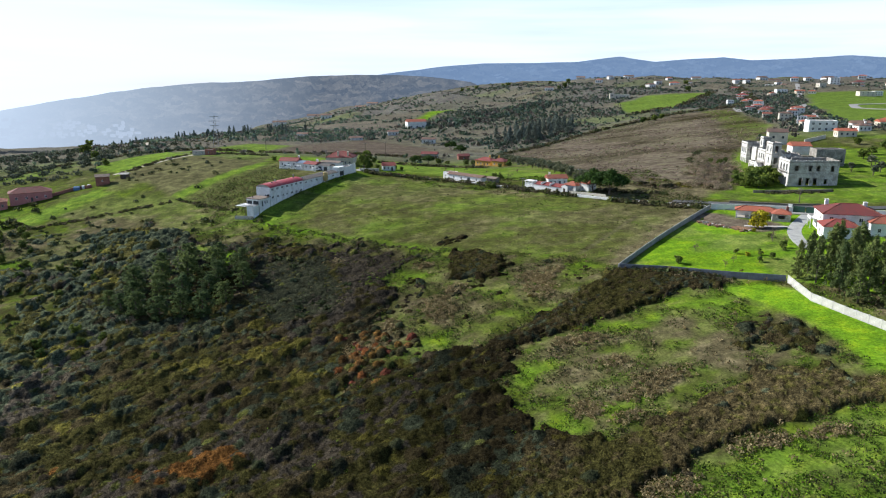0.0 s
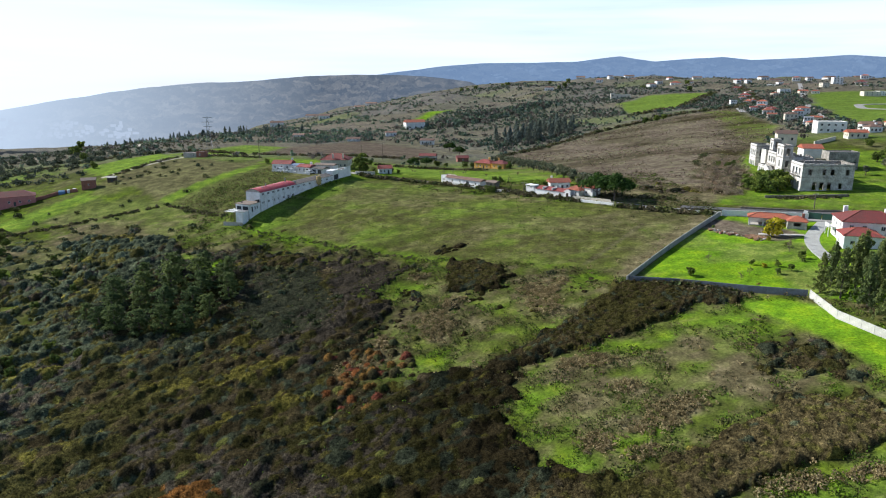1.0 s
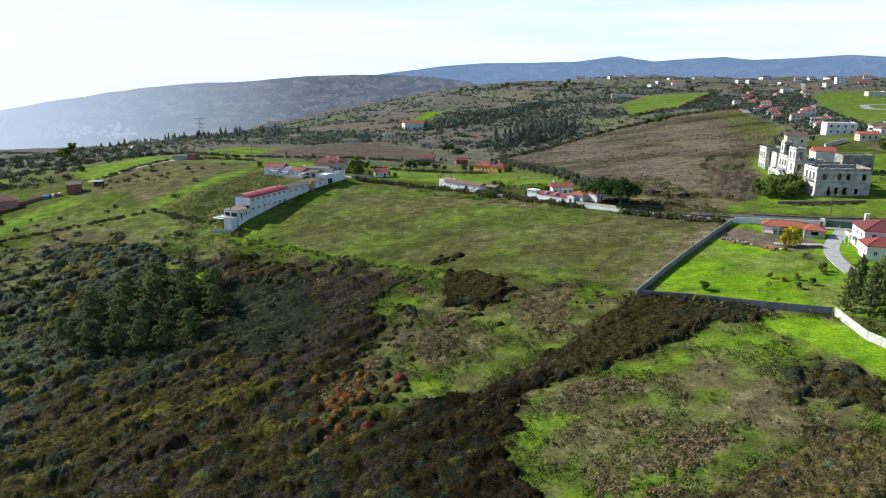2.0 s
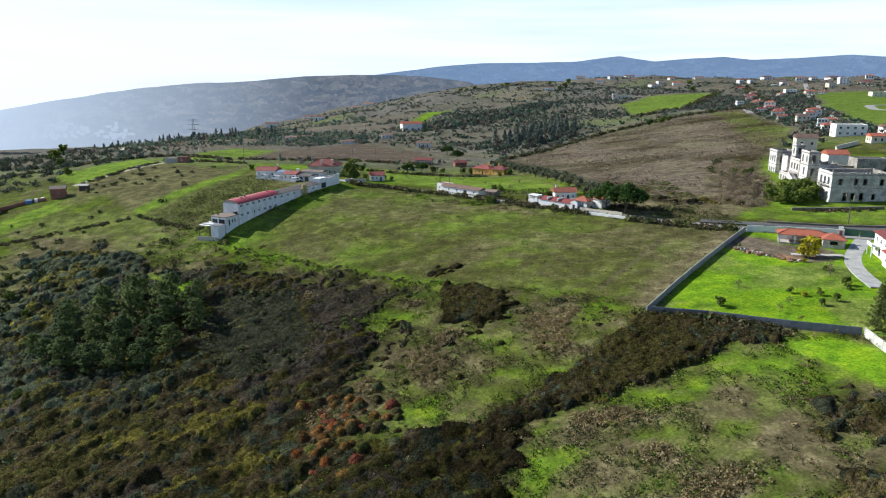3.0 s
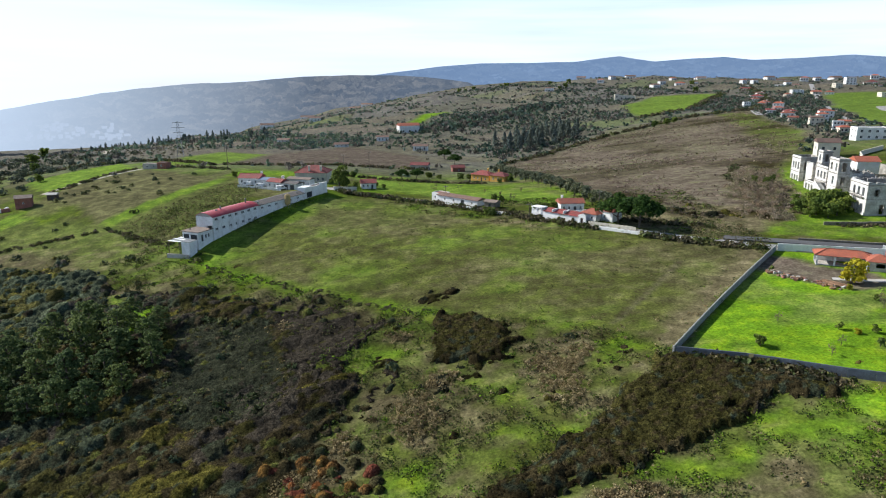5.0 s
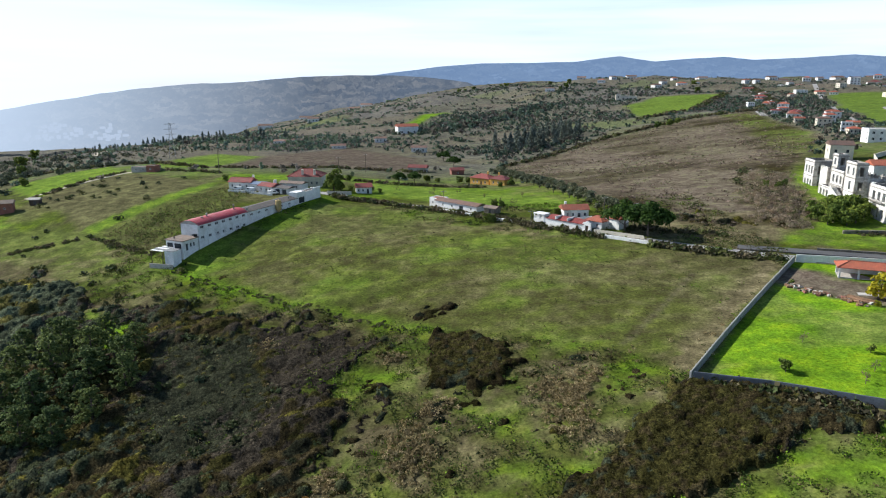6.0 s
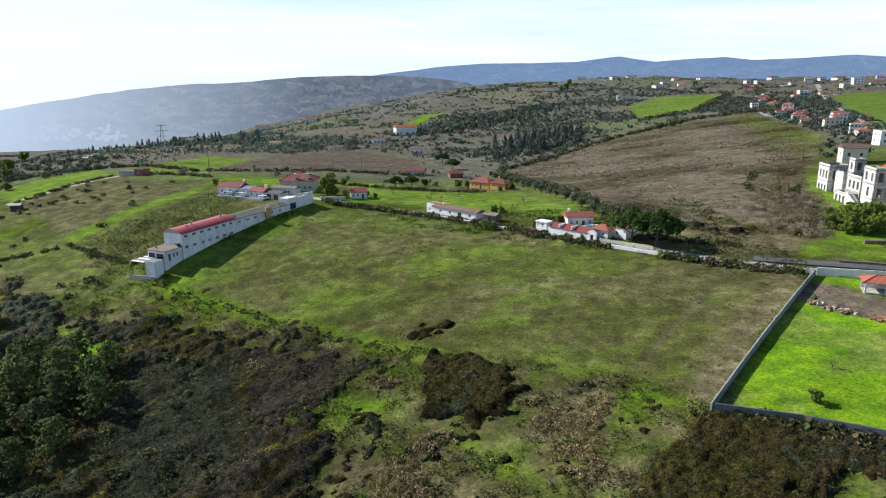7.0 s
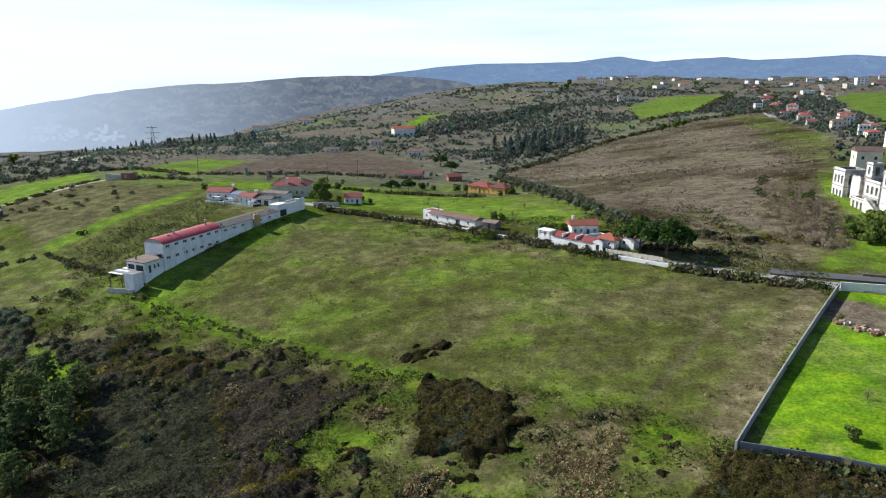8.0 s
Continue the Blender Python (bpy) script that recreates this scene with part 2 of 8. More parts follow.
def ground_material():
    """One sheet of land: cover shares come from the fields laid out below, grain from noise at three scales."""
    m, nt, b = node_material("land")
    at = place_of(nt)
    ca, cb = nt.nodes.new("ShaderNodeAttribute"), nt.nodes.new("ShaderNodeAttribute")
    ca.attribute_name, cb.attribute_name = "cover_a", "cover_b"
    sa, sb = nt.nodes.new("ShaderNodeSeparateColor"), nt.nodes.new("ShaderNodeSeparateColor")
    nt.links.new(ca.outputs["Color"], sa.inputs["Color"])
    nt.links.new(cb.outputs["Color"], sb.inputs["Color"])
    n1, n2, n3 = noise_node(nt, 0.045, 9.0, 0.72, at), noise_node(nt, 0.22, 6.0, 0.68, at), noise_node(nt, 1.6, 5.0, 0.7, at)
    mid = n2.outputs["Fac"]
    meadow = ramp_node(nt, mid, ((0.36, (0.054, 0.056, 0.016)), (0.48, (0.060, 0.076, 0.012)), (0.57, (0.074, 0.100, 0.011)), (0.66, (0.105, 0.135, 0.012))))
    lush = ramp_node(nt, mid, ((0.36, (0.092, 0.185, 0.012)), (0.50, (0.142, 0.270, 0.013)), (0.64, (0.225, 0.345, 0.014))))
    dry = ramp_node(nt, mid, ((0.36, (0.086, 0.075, 0.040)), (0.50, (0.135, 0.116, 0.064)), (0.64, (0.23, 0.195, 0.115))))
    scrub = ramp_node(nt, mid, ((0.36, (0.022, 0.017, 0.008)), (0.50, (0.036, 0.029, 0.013)), (0.57, (0.044, 0.042, 0.014)), (0.66, (0.070, 0.054, 0.022))))
    soil = ramp_node(nt, mid, ((0.34, (0.085, 0.060, 0.053)), (0.48, (0.145, 0.110, 0.096)), (0.57, (0.20, 0.16, 0.135)), (0.66, (0.16, 0.16, 0.085))))
    # greyed and lightened: distance haze put into the far ground colour
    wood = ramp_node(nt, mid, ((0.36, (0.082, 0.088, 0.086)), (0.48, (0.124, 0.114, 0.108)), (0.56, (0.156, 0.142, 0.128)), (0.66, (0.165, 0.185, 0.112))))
    c = mix_node(nt, sa.outputs["Red"], meadow, lush)
    c = mix_node(nt, sa.outputs["Green"], c, dry)
    c = mix_node(nt, sb.outputs["Green"], c, soil)
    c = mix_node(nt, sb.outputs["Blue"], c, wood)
    c = mix_node(nt, sb.outputs["Red"], c, scrub)
    grain = ramp_node(nt, n3.outputs["Fac"], ((0.34, (0.60,) * 3), (0.5, (1.0,) * 3), (0.66, (1.42,) * 3)))
    c = mix_node(nt, 1.0, c, grain, "MULTIPLY")
    c = mix_node(nt, 1.0, c, ramp_node(nt, n1.outputs["Fac"], ((0.3, (0.66, 0.64, 0.64)), (0.7, (1.25, 1.25, 1.2)))), "MULTIPLY")
    nt.links.new(c, b.inputs["Base Color"])
    b.inputs["Roughness"].default_value = 0.95
    b.inputs["Specular IOR Level"].default_value = 0.02
    bump_node(nt, n3.outputs["Fac"], 0.7, 0.28, b)
    return m


LAND = ground_material()


# ---- the lie of the land ----
# heights of a smooth surface: near ground every 75 m across and 62.5 m ahead, far hills by bearing and distance
NEAR = np.array([
    [-42.9, -40.9, -37.6, -31.6, -21.3, -9.2, 0.4, 6.9, 11.6],
    [-34.7, -35.2, -35.5, -31.4, -16.7, -1.1, 7, 8.8, 10.2],
    [-27.6, -28.7, -28.7, -25.5, -11, 1.9, 7.8, 9.1, 10.4],
    [-22, -22.7, -20.8, -13.1, -1.5, 3.7, 5.5, 9.4, 13.1],
    [-18, -16.7, -13.8, -1.8, 2.8, 6.1, 9.3, 13, 17],
    [-16.2, -8.5, 2.2, 3.9, 0.4, 4.7, 12.5, 17.3, 21.1],
    [-12.4, -2, 7.1, 4.4, -3.3, -0.2, 11, 19.2, 23.3],
    [-8.2, 2.8, 7.7, 1.3, -6.7, -3.6, 7.2, 16.5, 22.7],
    [-5.9, 2.7, 3.6, -5.2, -12.5, -7, 3.3, 13.1, 22.2],
])
FAR = np.array([
    [-14, -10, -2, 0, -2, 2, 12, 17, 20],
    [-12, -10, 2, -1, -6, -4, 13, 20, 24],
    [-30, -25, -3, -9, -17, -11, 16, 17, 22],
    [-130, -112, -40, -20, -7, 4, 30, 22, 24],
    [-210, -190, -110, -36, 5, 27, 31, 27, 28],
    [-250, -240, -210, -100, 22, 33, 30, 28, 30],
    [-260, -260, -250, -200, 0, 30, 30, 26, 28],
    [-260, -260, -250, -220, -60, 0, 0, 0, 0],
    [-260, -260, -250, -220, -60, 0, 0, 0, 0],
])
FAR_DIST = np.log(np.array([330.0, 480, 700, 1000, 1500, 2200, 3200, 4300, 4800]))


def spline(table, u, v):
    """Cubic B-spline surface over a table, columns by u, rows by v."""
    def cell(w, n):
        w = np.clip(w, 0, n - 1.0001)
        i = np.floor(w).astype(int)
        f = w - i
        return np.clip(i[..., None] + np.arange(-1, 3), 0, n - 1), np.stack([(1 - f) ** 3, 3 * f ** 3 - 6 * f * f + 4, -3 * f ** 3 + 3 * f * f + 3 * f + 1, f ** 3], -1) / 6
    (ix, wx), (iy, wy) = cell(u, table.shape[1]), cell(v, table.shape[0])
    return sum(wy[..., b] * wx[..., a] * table[iy[..., b], ix[..., a]] for a in range(4) for b in range(4))


def smooth(lo, hi, v):
    s = np.clip((v - lo) / (hi - lo), 0, 1)
    return s * s * (3 - 2 * s)


LATTICE = np.random.RandomState(7).rand(256, 256)


def fbm(x, y, size, octaves=4, shift=0.0):
    """Soft noise in 0..1 whose largest lumps are about size metres."""
    total, weight, amp = 0.0, 0.0, 1.0
    for o in range(octaves):
        u, v = np.asarray(x, float) / size + 17.3 * o + shift, np.asarray(y, float) / size + 5.9 * o + shift * 1.7
        i, j = np.floor(u).astype(int), np.floor(v).astype(int)
        f, g = u - i, v - j
        f, g = f * f * (3 - 2 * f), g * g * (3 - 2 * g)
        a, b = LATTICE[i % 256, j % 256], LATTICE[(i + 1) % 256, j % 256]
        c, d = LATTICE[i % 256, (j + 1) % 256], LATTICE[(i + 1) % 256, (j + 1) % 256]
        total, weight = total + amp * ((a * (1 - f) + b * f) * (1 - g) + (c * (1 - f) + d * f) * g), weight + amp
        amp, size = amp * 0.5, size * 0.5
    return total / weight


def to_line(x, y, ax, ay, bx, by):
    """Distance of places to a straight stretch."""
    dx, dy = bx - ax, by - ay
    s = np.clip(((x - ax) * dx + (y - ay) * dy) / (dx * dx + dy * dy), 0, 1)
    return np.hypot(x - ax - s * dx, y - ay - s * dy)


def land(x, y):
    x, y = np.asarray(x, float), np.asarray(y, float)
    near = spline(NEAR, (x + 300) / 75, (y - 50) / 62.5)
    yy = np.maximum(y, 100)
    far = spline(FAR, (x / yy + 0.87) / 0.2175, np.interp(np.log(yy), FAR_DIST, np.arange(9)))
    s = smooth(400, 550, np.maximum(y, np.abs(x) * 1.6))
    pad = 2.4 * np.exp(-(to_line(x, y, -82, 300, -52, 366) / 11) ** 2)
    hills = smooth(700, 2400, y) * (fbm(x, y, 420, 4, 3.1) - 0.5) * np.where(x > 0.1 * y, 14, 26)
    ridge = -160 * smooth(3350, 4200, y)
    gully = smooth(800, 1500, y) * (np.abs(fbm(x + 0.5 * y, y, 260, 3, 15.2) - 0.5) * 2 - 0.25) * 34
    heath = (1 - smooth(250, 300, y)) * (1 - smooth(-30, 20, x)) * 1.1 * (np.sin((y * 0.85 - x * 0.45) * 0.42 + 7 * fbm(x, y, 45, 3, 71.0)) * 0.45 + 1.6 * (fbm(x, y, 13, 3, 72.0) - 0.5))
    return near * (1 - s) + far * s + pad + hills + ridge + gully + heath


def land_at(x, y):
    return float(land(x, y))


# ---- fields: outlines in metres ----
BIG_FIELD = ((-84, 296), (-62, 318), (-45, 356), (-29, 365), (-1, 322), (29, 300), (64, 276), (82, 266), (98, 254), (53, 196), (39, 210), (14, 222), (-17, 236), (-43, 258), (-72, 280))
GARDEN = ((53, 194), (101, 255), (129, 240), (160, 219), (128, 150), (106, 157), (91, 171), (78, 178), (65, 189))
LUSH_STRIP = ((74, 172), (89, 168), (93, 152), (98, 136), (98, 118), (86, 122), (85, 134), (82, 146), (77, 156), (74, 165))
ROUGH = ((20, 158), (36, 161), (50, 166), (59, 171), (74, 172), (77, 156), (83, 146), (85, 134), (86, 122), (78, 122), (70, 128), (57, 124), (48, 119), (33, 114), (22, 116), (16, 126), (15, 136), (17, 148))
BRAMBLE_BAND = ((15, 160), (26, 169), (35, 179), (44, 186), (52, 192), (58, 191), (66, 185), (75, 178), (74, 173), (67, 174), (59, 171), (50, 166), (42, 163), (36, 161), (28, 161), (21, 157))
BRAMBLE_SOUTH = ((15, 118), (23, 113), (33, 114), (42, 115), (48, 119), (57, 124), (64, 127), (70, 128), (75, 125), (80, 121), (88, 119), (82, 112), (73, 112), (65, 111), (58, 109), (52, 109), (45, 106), (40, 102), (35, 100), (31, 96), (28, 88), (10, 88))
BRAMBLE_EAST = ((66, 146), (70, 150), (77, 153), (80, 148), (82, 141), (83, 132), (79, 129), (73, 134), (67, 139))
SOUTH_LUSH = ((92, 116), (80, 111), (66, 110), (52, 108), (45, 105), (39, 101), (32, 96), (29, 86), (100, 76))
BRAMBLE_MID = ((2, 222), (7, 224), (13, 223), (19, 216), (20, 208), (16, 202), (7, 203), (3, 211))
MID_MEADOW = ((-42, 256), (-17, 235), (14, 221), (39, 208), (51, 193), (43, 188), (15, 163), (0, 160), (-14, 180), (-15, 203), (-32, 225), (-48, 251))
HILLSIDE = ((19, 157), (17, 148), (14, 134), (16, 125), (22, 117), (31, 97), (40, 78), (-215, 78), (-215, 282), (-165, 290), (-132, 298), (-114, 286), (-98, 264), (-70, 258), (-52, 246), (-38, 236), (-33, 218), (-20, 206), (-12, 196), (-14, 182), (-9, 168), (3, 160))
HEATH = ((-41, 241), (-25, 239), (-12, 226), (-16, 213), (-24, 208), (-33, 214), (-41, 229))
DARK_HEATH = ((-66, 240), (-41, 235), (-32, 210), (-30, 190), (-48, 186), (-60, 205), (-64, 222))
GREEN_PATCH = ((-8, 171), (3, 171), (4, 161), (-6, 157), (-11, 160))
LEFT_GREEN = ((-189, 338), (-162, 343), (-132, 331), (-87, 290), (-81, 278), (-102, 276), (-139, 307), (-168, 314))
GLADE = ((-97, 261), (-88, 260), (-72, 240), (-77, 236), (-85, 241))
# spots of fresh grass, of pale dead grass and of bare brown stalks: x, y and half-widths
GREEN_SPOTS = ((16, 188, 4, 8), (13, 201, 7, 4), (19, 141, 2.5, 8), (65, 162, 11, 5), (73, 153, 5, 5), (36, 124, 6, 3), (24, 121, 4, 4), (15, 173, 3, 7), (-10, 213, 9, 5), (-2, 221, 5, 4), (60, 170, 9, 4),
               (8, 197, 6, 5), (-26, 206, 6, 4), (42, 201, 7, 5), (-20, 212, 9, 4), (30, 212, 7, 5), (48, 206, 5, 6), (46, 158, 7, 4), (52, 145, 5, 4))
DRY_SPOTS = ((30, 137, 8, 8), (27, 148, 6, 5), (0, 184, 7, 8), (24, 193, 7, 6), (34, 180, 7, 5), (8, 181, 5, 4), (52, 152, 8, 6), (44, 131, 7, 5), (-22, 176, 6, 6), (61, 137, 6, 5), (33, 152, 8, 4), (32, 200, 5, 5))
STALK_SPOTS = ((-10, 190, 6, 8), (30, 205, 5, 4), (33, 128, 5, 3), (60, 140, 7, 5), (68, 131, 8, 3), (6, 193, 4, 5), (40, 190, 6, 3))
FRESH_FIELD = ((-28, 264, 7, 6), (-18, 260, 6, 5), (4, 276, 12, 8), (26, 250, 9, 6), (35, 245, 8, 5), (-67, 284, 9, 5), (-54, 328, 6, 14), (23, 287, 8, 6), (45, 220, 4, 4), (-16, 287, 6, 6), (21, 239, 8, 4), (-30, 345, 8, 10), (50, 268, 10, 5), (-40, 300, 8, 8))
STRIP_A = ((-218, 424), (-198, 496), (-167, 446), (-183, 386))
STRIP_B = ((-205, 316), (-183, 358), (-171, 348), (-190, 304))
STRIP_C = ((-136, 335), (-107.5, 400), (-101, 394), (-127.5, 329))
VINEYARD = ((-127, 330), (-101, 394), (-80, 384), (-86, 320), (-91, 301))
WEST_FIELD = ((-152, 354), (-189, 389), (-160, 440), (-107, 402), (-134, 333))
PLOUGHED = ((-134, 473), (-125, 597), (-85, 716), (-17, 622), (-6, 518), (-72, 536))
PLOUGH_EDGE = ((-190, 470), (-170, 610), (-128, 600), (-134, 473))
FALLOW = ((47, 541), (146, 696), (269, 794), (332, 807), (265, 543), (172, 396), (118, 288), (90, 297), (62, 382))
FALLOW_EDGE = ((330, 800), (262, 545), (200, 440), (180, 420), (245, 600), (300, 800))
FAR_STRIP = ((-46, 985), (11, 1249), (26, 1148), (-28, 970))
MANOR_FIELD = ((257, 1019), (325, 1128), (414, 1077), (300, 889), (226, 850))
CURVE_FIELD = ((420, 800), (560, 1090), (760, 1080), (700, 800), (420, 560), (330, 560))
ORCHARD = ((-34, 425), (2, 412), (50, 372), (62, 330), (50, 332), (32, 345), (-12, 377), (-30, 390))
ORCHARD_BACK = ((-60, 470), (5, 440), (0, 415), (-40, 420))
FARM_STRIP = ((-108, 412), (-72, 414), (-48, 416), (-44, 440), (-70, 446), (-104, 436))
RUIN_LAWN = ((103, 273), (118, 284), (134, 300), (148, 340), (156, 380), (230, 360), (230, 285), (168, 250), (136, 260))
THICKET = ((112, 289), (121, 286), (133, 303), (145, 340), (157, 382), (140, 380), (128, 350), (119, 322))
VERGE = ((66, 290), (84, 279), (102, 272), (118, 288), (116, 310), (95, 318), (75, 315))


def inside(x, y, outline, soft=2.0, rag=3.0, lump=9.0, shift=0.0):
    """1 inside an outline, 0 outside, with a ragged, soft border."""
    x, y = np.asarray(x, float), np.asarray(y, float)
    xs, ys = [p[0] for p in outline], [p[1] for p in outline]
    pad = soft + rag
    out = np.zeros(x.shape)
    box = (x > min(xs) - pad) & (x < max(xs) + pad) & (y > min(ys) - pad) & (y < max(ys) + pad)
    if not box.any():
        return out
    px, py = x[box], y[box]
    dist, odd = np.full(px.shape, 1e9), np.zeros(px.shape, bool)
    for (ax, ay), (bx, by) in zip(outline, outline[1:] + outline[:1]):
        dist = np.minimum(dist, to_line(px, py, ax, ay, bx, by))
        if ay != by:
            odd ^= ((ay > py) != (by > py)) & (px < (bx - ax) * (py - ay) / (by - ay) + ax)
    sd = np.where(odd, dist, -dist) + rag * 2.2 * (fbm(px, py, lump, 4, shift) - 0.5)
    out[box] = smooth(-soft, soft, sd)
    return out


def parcels(x, y):
    """Old field pattern on the hills: a number for each parcel and how near its border lies."""
    table = np.random.RandomState(91).rand(3, 64, 64)
    u, v = (x + 0.35 * y) / 150 + 0.5 * fbm(x, y, 190, 2, 8.8), (y - 0.25 * x) / 85 + 0.5 * fbm(x, y, 170, 2, 9.9)
    i0, j0 = np.floor(u).astype(int), np.floor(v).astype(int)
    first, second, own = np.full(x.shape, 9.0), np.full(x.shape, 9.0), np.zeros(x.shape)
    for di in (-1, 0, 1):
        for dj in (-1, 0, 1):
            i, j = i0 + di, j0 + dj
            d = np.hypot(u - i - table[0][i % 64, j % 64], v - j - table[1][i % 64, j % 64])
            m = d < first
            second = np.where(m, first, np.minimum(second, d))
            first, own = np.where(m, d, first), np.where(m, table[2][i % 64, j % 64], own)
    return own, smooth(0.16, 0.03, second - first)


def cover(x, y):
    """Shares of lush grass, dry grass, scrub, bare soil and woodland; the rest is meadow."""
    lush, dry, scrub, soil, wood = (np.zeros(x.shape) for _ in range(5))

    def lay(outline, l, d, s, e, w, soft=2.0, rag=3.0, lump=9.0):
        m = inside(x, y, outline, soft, rag, lump)
        for arr, v in ((lush, l), (dry, d), (scrub, s), (soil, e), (wood, w)):
            arr += m * (v - arr)
    n40, n14, n6 = fbm(x, y, 40, 4, 1.3), fbm(x, y, 14, 4, 2.7), fbm(x, y, 6, 3, 4.1)
    # open scrub hillside to the west and near; woods and patchwork far off
    near_s = 1 - smooth(260, 330, y + 0.25 * x + 40 * (n40 - 0.5))
    hill = inside(x, y, HILLSIDE, 8, 7, 10)
    open_west = smooth(-95, -150, x) * smooth(0.42, 0.54, fbm(x, y, 17, 3, 13.9))
    scrub += hill * (0.55 + 0.45 * smooth(0.26, 0.44, n14 * 0.6 + n40 * 0.4)) * (1 - 0.7 * open_west)
    dry += near_s * smooth(0.50, 0.62, fbm(x, y, 22, 4, 9.0)) * 0.7
    lush += near_s * smooth(0.50, 0.64, fbm(x, y, 26, 4, 6.3)) * 0.5 + 0.06 * near_s
    far_s = smooth(380, 620, y + 0.1 * np.abs(x))
    patch = fbm(x, y, 230, 4, 5.5)
    plot, border = np.zeros(x.shape), np.zeros(x.shape)
    if (far_s > 0).any():
        plot[far_s > 0], border[far_s > 0] = parcels(x[far_s > 0], y[far_s > 0])
    wood += far_s * np.where(plot < 0.45, 0.95, 0.55 + 0.4 * border) * (0.75 + 0.25 * smooth(0.38, 0.52, patch))
    soil += far_s * np.where((plot > 0.45) & (plot < 0.80), 0.6, 0.15) * (1 - border)
    dry += far_s * np.where((plot > 0.70) & (plot < 0.92), 0.6, 0.15)
    lush += far_s * np.where(plot > 0.88, 0.40, 0.0) * (1 - border) * smooth(0.40, 0.55, fbm(x, y, 60, 3, 20.1))
    mid = (1 - near_s) * (1 - far_s)
    lush += mid * smooth(0.45, 0.65, n40) * 0.5
    dry += mid * smooth(0.48, 0.62, n14) * 0.5
    lay(LEFT_GREEN, 0.33, 0.34, 0.05, 0, 0, 5, 8)
    lay(WEST_FIELD, 0.07, 0.58, 0.08, 0.10, 0, 1.5, 1.5)
    lay(BIG_FIELD, 0.06, 0.22, 0.03, 0.0, 0, 3, 3)
    lay(MID_MEADOW, 0.03, 0.20, 0.22, 0, 0, 4, 6)
    lay(HEATH, 0.02, 0.35, 0.75, 0.0, 0, 6, 7)
    lay(DARK_HEATH, 0.02, 0.1, 1.0, 0.0, 0, 7, 7)
    lay(GREEN_PATCH, 0.28, 0.0, 0.0, 0, 0, 3, 6, 5)
    lay(GLADE, 0.6, 0.0, 0.0, 0, 0, 2, 5, 6)
    lay(ROUGH, 0.24, 0.12, 0.08, 0, 0, 2.5, 4, 6)
    lay(LUSH_STRIP, 0.95, 0.0, 0.0, 0, 0, 2, 3)
    lay(SOUTH_LUSH, 0.55, 0.15, 0.05, 0, 0, 3, 4)
    lay(BRAMBLE_EAST, 0.05, 0.45, 0.52, 0, 0, 3.5, 5, 5)
    for outline in (BRAMBLE_BAND, BRAMBLE_SOUTH, BRAMBLE_MID):
        lay(outline, 0.0, 0.15, 1.0, 0, 0, 3.2, 3.4, 4)
    lay(GARDEN, 0.9, 0.0, 0.0, 0, 0, 0.4, 0.2)
    for outline in (STRIP_A, STRIP_B, STRIP_C):
        lay(outline, 0.72, 0.18, 0.0, 0, 0, 0.6, 0.3)
    lay(VINEYARD, 0.14, 0.20, 0.12, 0.10, 0, 1.5, 0.8)
    lay(PLOUGH_EDGE, 0.6, 0.1, 0, 0.1, 0, 6, 6, 30)
    lay(PLOUGHED, 0.0, 0.1, 0.38, 0.95, 0, 6, 8, 40)
    lay(FALLOW, 0.02, 0.25, 0.10, 0.75, 0, 4, 4, 30)
    lay(FALLOW_EDGE, 0.28, 0.3, 0.0, 0.0, 0, 6, 8, 30)
    lay(FAR_STRIP, 0.75, 0.0, 0.0, 0.0, 0, 8, 6, 40)
    for outline in (MANOR_FIELD, CURVE_FIELD):
        lay(outline, 0.55, 0.1, 0.0, 0.0, 0.1, 8, 12, 60)
    lay(ORCHARD_BACK, 0.5, 0.1, 0, 0.1, 0, 2, 2)
    lay(FARM_STRIP, 0.55, 0.05, 0, 0, 0, 2, 2)
    lay(ORCHARD, 0.75, 0.25, 0.0, 0.0, 0, 1.5, 1.0)
    lay(RUIN_LAWN, 0.62, 0.12, 0.0, 0.0, 0, 3, 5)
    lay(VERGE, 0.05, 0.8, 0.0, 0.1, 0, 4, 6)
    lay(THICKET, 0.0, 0.3, 0.6, 0.2, 0, 3, 5)
    # uneven growth inside the fields
    own = inside(x, y, BIG_FIELD, 3, 3)

    def spots(table, lump, shift):
        """Ragged blots of growth."""
        out = np.zeros(x.shape)
        rag = 2.4 * (fbm(x, y, lump, 4, shift) - 0.5)
        for cx, cy, rx, ry in table:
            out = np.maximum(out, smooth(1.35, 0.35, np.hypot((x - cx) / rx, (y - cy) / ry) + rag))
        return out
    fresh = spots(FRESH_FIELD, 9, 30.1)
    lush += own * (0.24 * smooth(0.47, 0.62, fbm(x, y, 24, 5, 30.7)) + 0.30 * fresh - 0.10)
    dry += own * (0.25 * smooth(0.52, 0.66, fbm(x, y, 30, 4, 33.3))) * (1 - fresh)
    scrub += own * 0.45 * smooth(1.3, 0.3, np.hypot((x - 2) / 9, (y - 236) / 6) + 1.2 * (fbm(x, y, 8, 4, 31.1) - 0.5))
    scrub += own * 0.5 * smooth(0.6, 1.0, np.exp(-np.hypot((x - 60) / 4, (y - 241) / 2) ** 2)) * smooth(0.5, 0.6, n6)
    dry += 0.75 * np.exp(-(to_line(x, y, 52, 198, 97, 252) / 5) ** 2) * own
    soil += 0.35 * own * np.exp(-(np.minimum(to_line(x, y, 72, 249, 58, 229), to_line(x, y, 58, 229, 44, 211)) / 0.7) ** 2)
